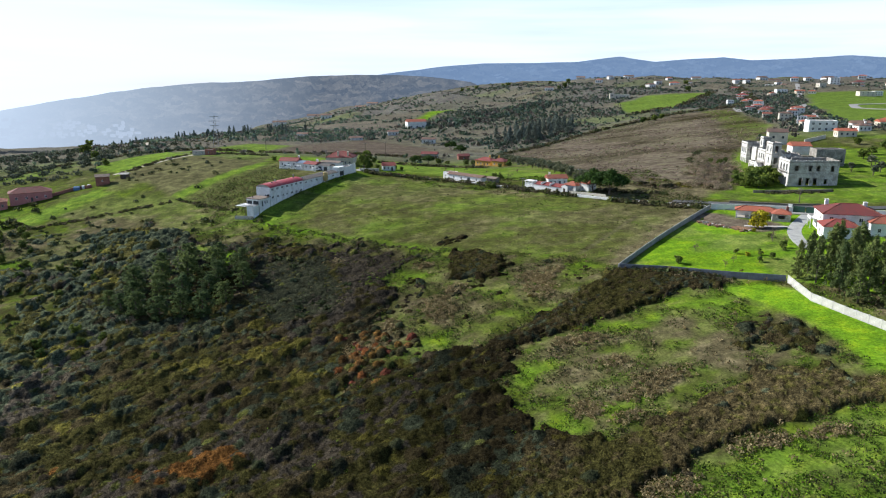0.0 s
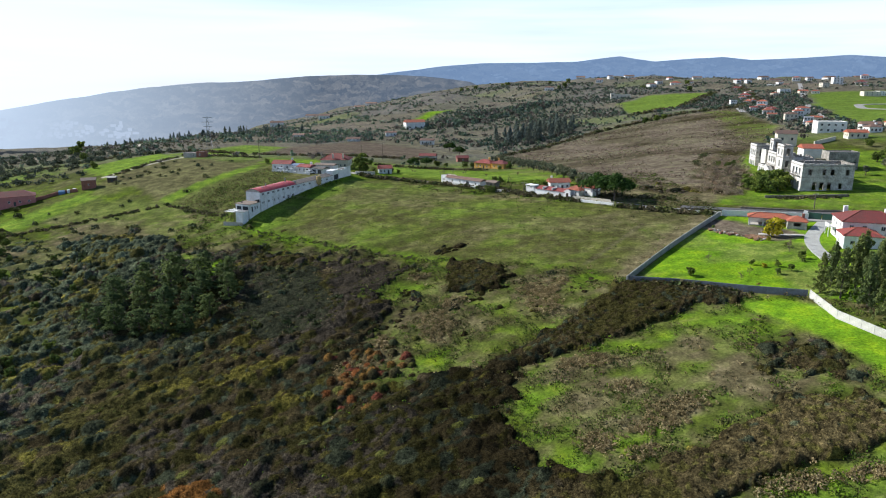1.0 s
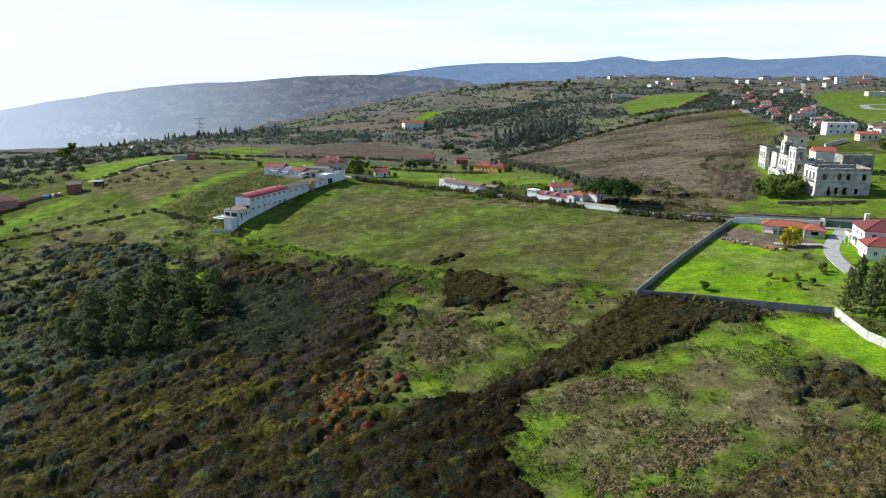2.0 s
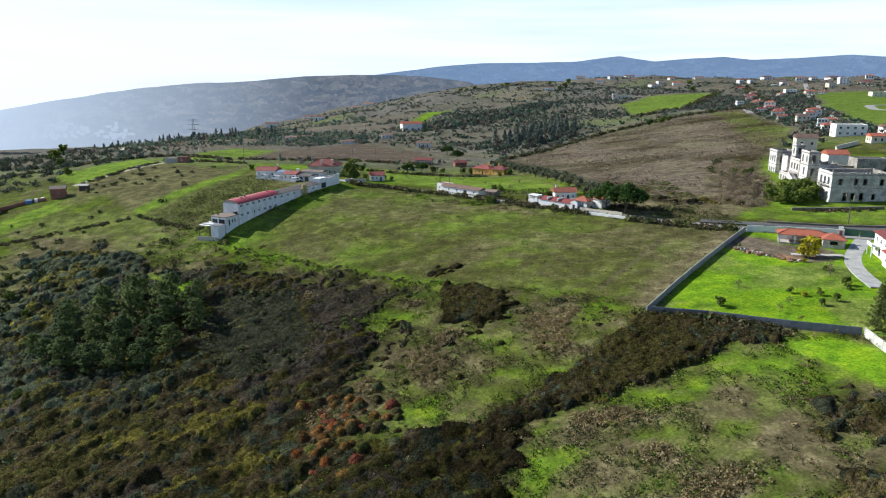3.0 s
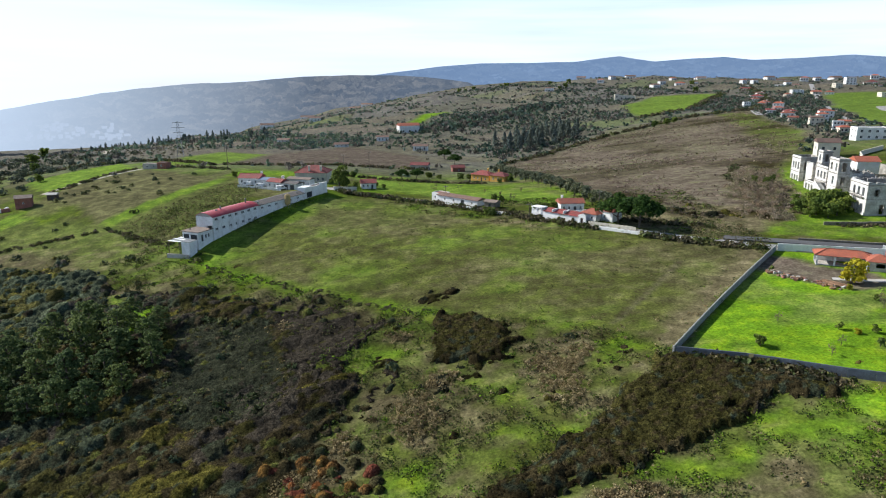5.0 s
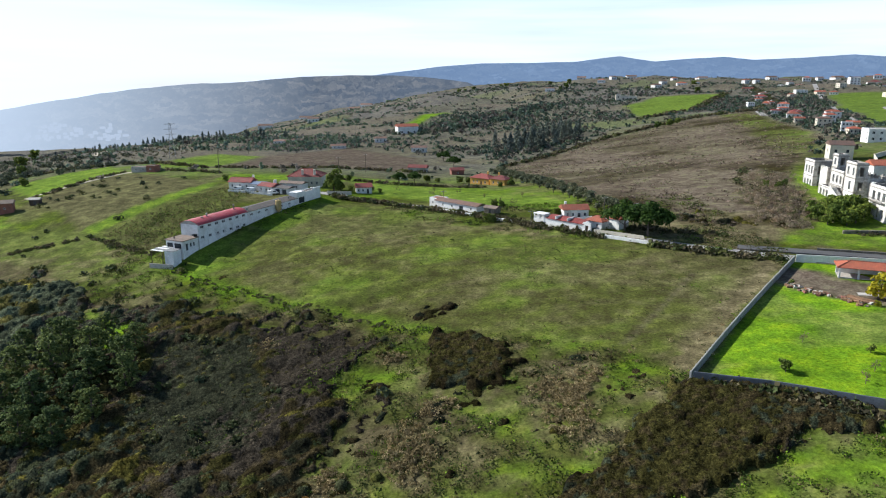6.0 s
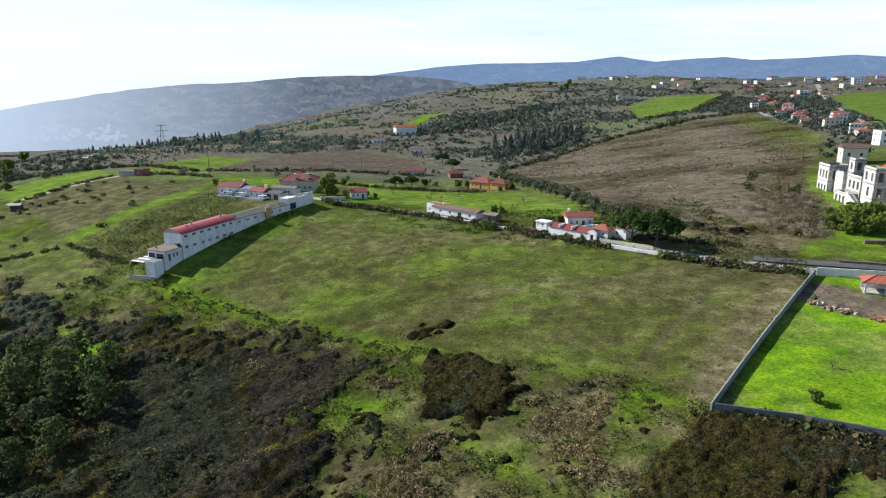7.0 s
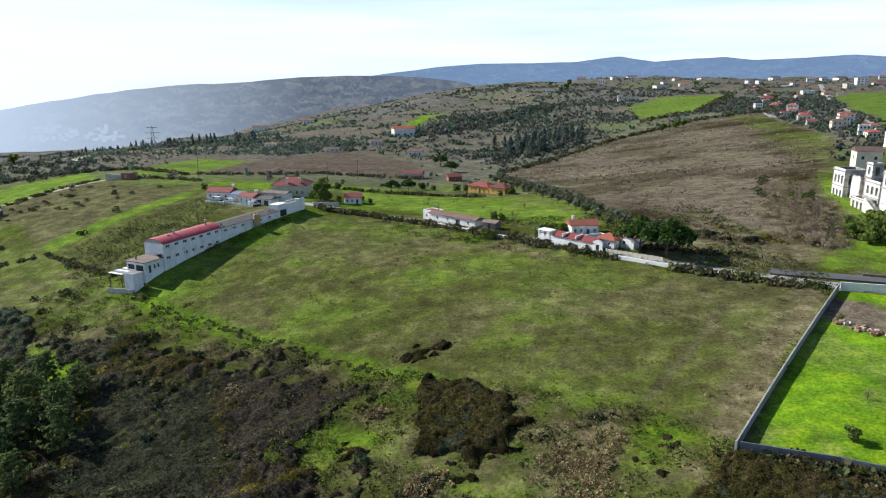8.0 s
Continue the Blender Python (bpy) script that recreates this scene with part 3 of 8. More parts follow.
    lush += 0.6 * np.exp(-(to_line(x, y, -80, 290, -50, 352) / 12) ** 2) * own
    rough = inside(x, y, ROUGH, 3, 4)
    m = inside(x, y, MID_MEADOW, 4, 6)
    wide = np.clip(rough + m, 0, 1)
    lush += wide * 0.20 * smooth(0.48, 0.60, fbm(x, y, 14, 5, 49.1))
    dry += wide * 0.30 * smooth(0.50, 0.62, fbm(x, y, 17, 5, 41.2))
    pale, stalk = spots(DRY_SPOTS, 5, 34.7), spots(STALK_SPOTS, 4, 36.9)
    dry += pale * np.clip(0.75 - dry, 0, 1)
    lush *= 1 - 0.7 * pale
    green = spots(GREEN_SPOTS, 5, 38.3)
    lush += 0.22 * green
    dry *= 1 - 0.8 * green
    scrub = np.where(rough + m > 0.3, scrub, scrub * (1 - 0.45 * green))
    dry += 0.5 * stalk * wide
    scrub += 0.15 * stalk * wide * (1 - green)
    fal = inside(x, y, FALLOW, 4, 4)
    lush += fal * (0.30 * smooth(0.50, 0.62, fbm(x, y, 60, 4, 53.3)) + 0.42 * smooth(1.2, 0.5, np.hypot((x - 92) / 14, (y - 328) / 16) + 1.4 * (fbm(x, y, 14, 4, 54.4) - 0.5)) + 0.40 * smooth(1.2, 0.5, np.hypot((x - 180) / 12, (y - 431) / 9) + 1.4 * (fbm(x, y, 14, 4, 55.4) - 0.5)))
    scrub += fal * 0.55 * smooth(0.52, 0.60, fbm(x * 0.6, y * 1.6, 30, 4, 56.6))
    scrub += fal * 0.35 * smooth(0.50, 0.60, fbm(x, y, 44, 4, 57.3))
    dry += fal * 0.4 * smooth(0.50, 0.62, fbm(x, y, 36, 4, 58.9))
    ditch = np.exp(-(np.minimum(to_line(x, y, -80, 284, -44, 257), to_line(x, y, -44, 257, 10, 222)) / 3.0) ** 2)
    lush += 0.45 * ditch
    dry *= 1 - 0.8 * ditch
    # glade with red bushes, then the fine mixture of grasses in all rough ground
    glade = np.exp(-np.hypot((x + 18) / 10, (y - 168) / 16) ** 2)
    scrub *= 1 - 0.6 * glade
    dry += 0.35 * glade
    lush += 0.25 * glade * smooth(0.46, 0.58, n6)
    wild = (1 - smooth(300, 340, y)) * (1 - inside(x, y, GARDEN, 0.4, 0.2)) * (1 - inside(x, y, LUSH_STRIP, 2, 3))
    wild *= 1 - 0.55 * own
    fine = fbm(x, y, 4.5, 3, 64.4)
    lush += wild * (0.28 * smooth(0.50, 0.66, fine) - 0.08)
    dry += wild * 0.5 * smooth(0.50, 0.66, fbm(x, y, 3.6, 3, 66.6)) * (1 - lush)
    scrub += wild * (1 - own) * 0.12 * smooth(0.56, 0.70, fbm(x, y, 4.0, 3, 68.8))
    g = inside(x, y, GARDEN, 0.4, 0.2)
    dry += g * 0.45 * smooth(0.55, 0.7, fbm(x, y, 16, 4, 51.0))
    yard = g * smooth(9, 5, to_line(x, y, 94, 242, 108, 227) + 5 * (fbm(x, y, 6, 3, 52.0) - 0.5))
    soil += 0.75 * yard
    dry += 0.5 * yard
    lush *= 1 - 0.85 * yard
    return [np.clip(v, 0, 1) for v in (lush, dry, scrub, soil, wood)]


def sheet(name, verts, faces, material):
    me = bpy.data.meshes.new(name)
    me.from_pydata(verts, [], faces)
    me.materials.append(material)
    return new(name, me)


def relief(x, y, dry, scrub):
    """Small humps: slight in the meadows, strong under the scrub."""
    close = 1 - smooth(300, 600, y)
    return close * ((0.10 + 0.12 * dry) * (fbm(x, y, 5, 4, 60.1) - 0.5) * 2 + scrub * 1.3 * (fbm(x, y, 4.2, 2, 61.3) - 0.45))


def build_ground():
    k = np.linspace(-0.98, 0.98, 540)
    y = np.concatenate([np.linspace(-100, 84, 18), np.linspace(85, 330, 290), np.geomspace(332, 4770, 170)])
    cols, rows = len(k), len(y)
    gy, gk = np.meshgrid(y, k, indexing="ij")
    gx = gk * (gy + 260)
    z = land(gx, gy)
    lush, dry, scrub, soil, wood = cover(gx, gy)
    z = z + relief(gx, gy, dry, scrub)
    # furrows of the vineyard and the fallow field, trodden path
    z = z - 0.12 * np.exp(-(to_line(gx, gy, 62, 238, 53, 212) / 0.8) ** 2)
    me = bpy.data.meshes.new("ground")
    n = cols * rows
    me.vertices.add(n)
    me.vertices.foreach_set("co", np.stack([gx, gy, z], -1).astype(np.float32).ravel())
    i = np.arange(n).reshape(rows, cols)
    quads = np.stack([i[:-1, :-1], i[:-1, 1:], i[1:, 1:], i[1:, :-1]], -1).reshape(-1, 4)
    me.loops.add(quads.size)
    me.loops.foreach_set("vertex_index", quads.ravel().astype(np.int32))
    me.polygons.add(len(quads))
    me.polygons.foreach_set("loop_start", np.arange(0, quads.size, 4, dtype=np.int32))
    me.polygons.foreach_set("use_smooth", np.ones(len(quads), bool))
    me.update(calc_edges=True)
    one = np.ones(n)
    for key, chan in (("cover_a", (lush, dry, one)), ("cover_b", (scrub, soil, wood))):
        a = me.color_attributes.new(key, "FLOAT_COLOR", "POINT")
        a.data.foreach_set("color", np.stack([np.ravel(c) for c in chan] + [one], -1).astype(np.float32).ravel())
    me.materials.append(LAND)
    return tagged(new("ground", me), "rolling farmland of meadows, scrub and fallow fields", "ground", "", "structure")


ground = build_ground()


def haze_glow_material(name, dark, light, size, lift=None, patchy=0.2):
    """Land seen through miles of winter air, its haze painted as glow: pale blue parcels of field and wood, dark
    hedges, paler towards the sun's side.
    """
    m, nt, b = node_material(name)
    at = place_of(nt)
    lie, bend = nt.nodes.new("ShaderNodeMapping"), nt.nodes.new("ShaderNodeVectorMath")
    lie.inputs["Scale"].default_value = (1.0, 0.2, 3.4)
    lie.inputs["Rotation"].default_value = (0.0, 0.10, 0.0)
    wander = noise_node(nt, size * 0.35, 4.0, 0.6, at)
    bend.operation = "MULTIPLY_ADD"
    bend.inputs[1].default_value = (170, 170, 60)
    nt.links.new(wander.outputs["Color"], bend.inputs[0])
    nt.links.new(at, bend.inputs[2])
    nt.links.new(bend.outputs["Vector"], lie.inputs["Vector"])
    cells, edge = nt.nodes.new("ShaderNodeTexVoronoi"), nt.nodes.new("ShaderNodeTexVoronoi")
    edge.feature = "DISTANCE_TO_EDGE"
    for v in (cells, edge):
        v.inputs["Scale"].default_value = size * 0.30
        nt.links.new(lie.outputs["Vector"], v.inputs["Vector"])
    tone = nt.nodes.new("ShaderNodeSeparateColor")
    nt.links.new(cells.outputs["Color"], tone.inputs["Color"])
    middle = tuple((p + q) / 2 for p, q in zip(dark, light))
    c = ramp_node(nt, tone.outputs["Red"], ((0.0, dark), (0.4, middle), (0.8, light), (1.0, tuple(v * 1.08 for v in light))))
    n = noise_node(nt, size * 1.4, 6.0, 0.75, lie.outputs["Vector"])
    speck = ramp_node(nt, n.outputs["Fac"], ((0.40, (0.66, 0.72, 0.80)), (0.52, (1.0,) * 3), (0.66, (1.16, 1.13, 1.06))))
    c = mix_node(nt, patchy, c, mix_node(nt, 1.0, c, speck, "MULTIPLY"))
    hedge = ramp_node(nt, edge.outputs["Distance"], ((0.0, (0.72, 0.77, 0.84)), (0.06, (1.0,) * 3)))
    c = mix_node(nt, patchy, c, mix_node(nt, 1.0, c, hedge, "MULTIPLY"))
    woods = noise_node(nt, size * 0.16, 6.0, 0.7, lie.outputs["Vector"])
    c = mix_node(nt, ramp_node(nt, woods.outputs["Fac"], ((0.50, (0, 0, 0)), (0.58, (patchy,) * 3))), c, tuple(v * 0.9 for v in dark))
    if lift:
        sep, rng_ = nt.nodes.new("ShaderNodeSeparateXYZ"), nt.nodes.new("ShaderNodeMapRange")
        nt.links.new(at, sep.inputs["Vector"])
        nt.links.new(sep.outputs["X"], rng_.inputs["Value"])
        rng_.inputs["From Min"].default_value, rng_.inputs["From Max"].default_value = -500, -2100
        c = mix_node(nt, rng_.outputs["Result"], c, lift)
    # emits its own colour, so the haze shines without any lamp
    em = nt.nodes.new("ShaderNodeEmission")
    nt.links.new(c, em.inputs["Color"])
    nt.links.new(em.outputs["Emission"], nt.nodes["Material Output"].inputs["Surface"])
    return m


def far_range(label, k0, k1, dist, at, crest, floor, material, rough):
    v, f, cols = [], [], 260
    for i in range(cols + 1):
        k = k0 + (k1 - k0) * i / cols
        top = float(np.interp(k, at, crest)) + rough * (float(fbm(k * 900, 3.0, 50, 4, 5.0)) - 0.5)
        for s in (0.0, 0.35, 0.7, 1.0):
            v.append((k * dist, dist - 150 * (1 - s), floor + (top - floor) * s))
    for i in range(cols):
        for j in range(3):
            f.append((i * 4 + j, i * 4 + j + 4, i * 4 + j + 5, i * 4 + j + 1))
    return tagged(sheet("backdrop", v, f, material), label, "hills", "", "structure")


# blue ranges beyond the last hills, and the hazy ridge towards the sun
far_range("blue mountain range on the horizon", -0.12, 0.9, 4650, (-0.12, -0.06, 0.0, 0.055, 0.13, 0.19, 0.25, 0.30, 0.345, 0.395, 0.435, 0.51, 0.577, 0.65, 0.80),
          (30, 64, 98, 118, 122, 130, 161, 127, 143, 156, 139, 152, 168, 148, 120), -260, haze_glow_material("mountain_haze_glow", (0.142, 0.210, 0.335), (0.166, 0.236, 0.358), 0.07), 12)
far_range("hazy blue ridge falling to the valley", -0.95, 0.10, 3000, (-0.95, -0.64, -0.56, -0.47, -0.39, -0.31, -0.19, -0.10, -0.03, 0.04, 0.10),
          (-190, -104, -64, -20, 5, 14, 43, 50, 44, 20, -60), -260, haze_glow_material("ridge_haze_glow", (0.098, 0.122, 0.162), (0.172, 0.182, 0.204), 0.075, (0.50, 0.58, 0.70), 0.75), 16)


# ---- building kit ----
class Solid:
    """Collects closed blocks into one mesh."""

    def __init__(self):
        self.v, self.f = [], []

    def add(self, verts, faces):
        n = len(self.v)
        self.v += [tuple(p) for p in verts]
        self.f += [tuple(i + n for i in q) for q in faces]
        return self

    def box(self, x0, x1, y0, y1, z0, z1):
        if x1 - x0 < 1e-4 or y1 - y0 < 1e-4 or z1 - z0 < 1e-4:
            return self
        return self.add([(x0, y0, z0), (x1, y0, z0), (x1, y1, z0), (x0, y1, z0), (x0, y0, z1), (x1, y0, z1), (x1, y1, z1), (x0, y1, z1)],
                        [(3, 2, 1, 0), (4, 5, 6, 7), (0, 1, 5, 4), (1, 2, 6, 5), (2, 3, 7, 6), (3, 0, 4, 7)])

    def prism(self, outline, z0, z1):
        n = len(outline)
        return self.add([(x, y, z0) for x, y in outline] + [(x, y, z1) for x, y in outline],
                        [tuple(range(n - 1, -1, -1)), tuple(range(n, 2 * n))] + [(i, (i + 1) % n, n + (i + 1) % n, n + i) for i in range(n)])

    def rod(self, a, b, r0, r1, sides=6):
        a, b = Vector(a), Vector(b)
        q = (b - a).to_track_quat("Z", "Y")
        ring = [Vector((math.cos(i * math.tau / sides), math.sin(i * math.tau / sides), 0)) for i in range(sides)]
        return self.add([a + q @ (p * r0) for p in ring] + [b + q @ (p * r1) for p in ring],
                        [tuple(range(sides - 1, -1, -1)), tuple(range(sides, 2 * sides))] + [(i, (i + 1) % sides, sides + (i + 1) % sides, sides + i) for i in range(sides)])

    def done(self, name, material, parent=None, label="", at=None):
        me = bpy.data.meshes.new(name)
        me.from_pydata(self.v, [], self.f)
        me.materials.append(material)
        ob = new(name, me)
        if parent:
            ob.parent = parent
        if at:
            ob.matrix_basis = at
        if label:
            ob["label"] = label
        return ob



def valley_town():
    """The pale town on the far valley side, a plain glowing backdrop with its haze painted in, before the hazy ridge.
    """
    rng, s = random.Random(12), Solid()
    for i in range(260):
        k, up = rng.uniform(-0.75, -0.44), rng.random()
        if up > 0.9 - 1.6 * (k + 0.70):
            continue
        w, h = rng.uniform(5, 15), rng.uniform(4, 11)
        x, y, z = k * 2780, 2790 + rng.uniform(-15, 15), -205 + 105 * up + 60 * (k + 0.6)
        s.box(x - w / 2, x + w / 2, y - 8, y + 8, z - 3, z + h)
    tagged(s.done("backdrop", haze_glow_material("town_haze_glow", (0.26, 0.31, 0.40), (0.36, 0.40, 0.48), 0.5, (0.46, 0.53, 0.64), 0.2)), "pale hazy town on the far valley side", "town", "", "structure")


valley_town()


def thing(name, x, y, rot=0.0, label="", category="", group="", sink=0.0, z=None):
    """An empty at the base of a thing that parents its parts."""
    ob = new(name)
    ob.matrix_basis = pose(x, y, (land_at(x, y) if z is None else z) - sink, 0, 0, rot)
    return tagged(ob, label, category, group)


def pierced(s, axis, at0, at1, u0, u1, z0, z1, openings):
    """A wall along x ('x') or y ('y') with real openings (ua, ub, za, zb)."""
    cuts = sorted({z0, z1, *[z for o in openings for z in o[2:] if z0 < z < z1]})
    for a, b in zip(cuts, cuts[1:]):
        u = u0
        for o in sorted(o for o in openings if o[2] < b - 1e-6 and o[3] > a + 1e-6):
            s.box(u, o[0], at0, at1, a, b) if axis == "x" else s.box(at0, at1, u, o[0], a, b)
            u = o[1]
        s.box(u, u1, at0, at1, a, b) if axis == "x" else s.box(at0, at1, u, u1, a, b)


def hip_roof(w, d, z, rise, over=0.45, thick=0.14, gable=False):
    """A solid pitched roof, ridge along the longer side."""
    a, b = w / 2 + over, d / 2 + over
    if w >= d:
        r = a if gable else max(a - b, 0.01)
        ridge = [(-r, 0), (r, 0)]
    else:
        r = b if gable else max(b - a, 0.01)
        ridge = [(0, -r), (0, r)]
    s = Solid()
    low = [(-a, -b, z - thick), (a, -b, z - thick), (a, b, z - thick), (-a, b, z - thick)]
    eave = [(p[0], p[1], z) for p in low]
    top = [(*p, z + rise) for p in ridge]
    if w >= d:
        faces = [(4, 5, 9, 8), (6, 7, 8, 9), (5, 6, 9), (7, 4, 8)]
    else:
        faces = [(5, 6, 9, 8), (7, 4, 8, 9), (4, 5, 8), (6, 7, 9)]
    s.add(low + eave + top, [(3, 2, 1, 0), (0, 1, 5, 4), (1, 2, 6, 5), (2, 3, 7, 6), (3, 0, 4, 7)] + faces)
    return s


def ridge_caps(w, d, z, rise, over=0.45, gable=False):
    a, b = w / 2 + over, d / 2 + over
    s = Solid()
    r = (a if gable else max(a - b, 0.01)) if w >= d else (b if gable else max(b - a, 0.01))
    e = [(-r, 0, z + rise), (r, 0, z + rise)] if w >= d else [(0, -r, z + rise), (0, r, z + rise)]
    s.rod(e[0], e[1], 0.14, 0.14)
    if not gable:
        ends = ((0, (-a, -b)), (0, (-a, b)), (1, (a, -b)), (1, (a, b))) if w >= d else ((0, (-a, -b)), (0, (a, -b)), (1, (-a, b)), (1, (a, b)))
        for i, p in ends:
            s.rod(e[i], (*p, z + 0.05), 0.13, 0.13)
    return s


def window_at(root, side, w, d, u, z0, z1, half, th, plain, bars=True, shutter=False):
    """Frame and pane set into an opening of a wall."""
    out = {"S": -d / 2, "N": d / 2, "W": -w / 2, "E": w / 2}[side]
    sign = -1 if side in "SW" else 1

    def slab(s, ua, ub, za, zb, deep0, deep1):
        p, q = sorted((out - sign * deep0, out - sign * deep1))
        s.box(ua, ub, p, q, za, zb) if side in "SN" else s.box(p, q, ua, ub, za, zb)
    pane = Solid()
    slab(pane, u - half, u + half, z0, z1, 0.14, 0.17)
    if plain:
        return pane.done("window", SHUTTER if shutter else PANE, root)
    fr = Solid()
    b = 0.07
    for ua, ub, za, zb in ((u - half, u - half + b, z0, z1), (u + half - b, u + half, z0, z1), (u - half + b, u + half - b, z0, z0 + b), (u - half + b, u + half - b, z1 - b, z1)):
        slab(fr, ua, ub, za, zb, 0.06, 0.13)
    if bars:
        slab(fr, u - 0.03, u + 0.03, z0 + b, z1 - b, 0.06, 0.13)
    w_ob = fr.done("window", WHITE, root)
    pane.done("pane", SHUTTER if shutter else PANE, w_ob)
    sill = Solid()
    slab(sill, u - half - 0.1, u + half + 0.1, z0 - 0.10, z0 - 0.003, -0.08, 0.12)
    sill.done("sill", CEMENT, w_ob)
    return w_ob


def house(name, x, y, rot, w, d, h, label, wall=WHITE, roof="hip", tile=TILE_RED, rise=None, windows=(), doors=(), chimneys=(), plain=False, group="",
          category="house", z=None, th=0.3, over=0.45, base=1.5, caps=False):
    """windows: (side, u, sill, head, half width); doors: (side, u, head, half width); chimneys: (x, y, height, size)."""
    root = thing(name, x, y, rot, label, category, group, 0.0, z)
    s = Solid()
    rise = rise if rise is not None else min(w, d) * 0.22
    distant = plain and y > 480
    for side in "SNWE":
        holes = [(u - hw, u + hw, a, b) for sd, u, a, b, hw in windows if sd == side] + [(u - hw, u + hw, 0.02, b) for sd, u, b, hw in doors if sd == side]
        if distant:
            holes = []
        if side in "SN":
            y0 = -d / 2 if side == "S" else d / 2 - th
            pierced(s, "x", y0, y0 + th, -w / 2, w / 2, 0, h, holes)
        else:
            x0 = -w / 2 if side == "W" else w / 2 - th
            pierced(s, "y", x0, x0 + th, -d / 2 + th, d / 2 - th, 0, h, holes)
    s.box(-w / 2, w / 2, -d / 2, d / 2, -base, 0)
    if roof == "gable":
        if w >= d:
            for x0 in (-w / 2, w / 2 - th):
                s.add([(x0, -d / 2, h), (x0, d / 2, h), (x0, 0, h + rise * 0.92), (x0 + th, -d / 2, h), (x0 + th, d / 2, h), (x0 + th, 0, h + rise * 0.92)],
                      [(0, 1, 2), (3, 5, 4), (0, 3, 4, 1), (1, 4, 5, 2), (2, 5, 3, 0)])
        else:
            for y0 in (-d / 2, d / 2 - th):
                s.add([(-w / 2, y0, h), (w / 2, y0, h), (0, y0, h + rise * 0.92), (-w / 2, y0 + th, h), (w / 2, y0 + th, h), (0, y0 + th, h + rise * 0.92)],
                      [(0, 1, 2), (3, 5, 4), (0, 3, 4, 1), (1, 4, 5, 2), (2, 5, 3, 0)])
    s.done("wall", wall, root)
    if roof in ("hip", "gable"):
        r = hip_roof(w, d, h + 0.15, rise, over, 0.14, roof == "gable").done("roof", tile, root)
        if caps:
            ridge_caps(w, d, h + 0.15, rise, over, roof == "gable").done("ridge_cap", TILE_ORANGE if tile is TILE_RED else tile, r)
    elif roof == "flat":
        Solid().box(-w / 2 + 0.2, w / 2 - 0.2, -d / 2 + 0.2, d / 2 - 0.2, h - 0.5, h - 0.25).done("roof", tile, root)
    for sd, u, a, b, hw in windows:
        window_at(root, sd, w + 0.4 * distant, d + 0.4 * distant, u, a, b, hw, th, plain, True)
    for sd, u, b, hw in doors:
        window_at(root, sd, w, d, u, 0.02, b, hw, th, True, False, True).name = "door"
    for cx, cy, ch, size in chimneys:
        c = Solid().box(cx - size, cx + size, cy - size, cy + size, h, h + ch)
        c.box(cx - size - 0.1, cx + size + 0.1, cy - size - 0.1, cy + size + 0.1, h + ch + 0.15, h + ch + 0.25)
        c.box(cx - size * 0.7, cx + size * 0.7, cy - size * 0.7, cy + size * 0.7, h + ch, h + ch + 0.15)
        c.done("chimney", wall, root)
    return root


def ribbon(name, path, width, material, label, lift=0.06, edge=0.12, category="road"):
    """A road laid on the land, in short slabs, with an even crown."""
    pts = []
    for (ax, ay), (bx, by) in zip(path, path[1:]):
        n = max(2, int(math.hypot(bx - ax, by - ay) / 4))
        pts += [(ax + (bx - ax) * i / n, ay + (by - ay) * i / n) for i in range(n)]
    pts.append(path[-1])
    for _ in range(6):
        pts = [pts[0]] + [((a[0] + 2 * b[0] + c[0]) / 4, (a[1] + 2 * b[1] + c[1]) / 4) for a, b, c in zip(pts, pts[1:], pts[2:])] + [pts[-1]]
    v, f = [], []
    for i, (px, py) in enumerate(pts):
        qx, qy = pts[min(i + 1, len(pts) - 1)]
        rx, ry = pts[max(i - 1, 0)]
        tx, ty = qx - rx, qy - ry
        n = math.hypot(tx, ty) or 1
        nx, ny = -ty / n, tx / n
        zc = max(land_at(px + nx * width * s, py + ny * width * s) for s in (-0.5, -0.25, 0, 0.25, 0.5)) + lift
        for s, dz in ((-0.5, -0.5), (-0.5, 0.0), (0.0, 0.04), (0.5, 0.0), (0.5, -0.5)):
            v.append((px + nx * width * s, py + ny * width * s, zc + dz))
    for i in range(len(pts) - 1):
        for j in range(4):
            f.append((i * 5 + j, i * 5 + j + 1, i * 5 + j + 6, i * 5 + j + 5))
    return tagged(sheet(name, v, f, material), label, category, "", "structure")


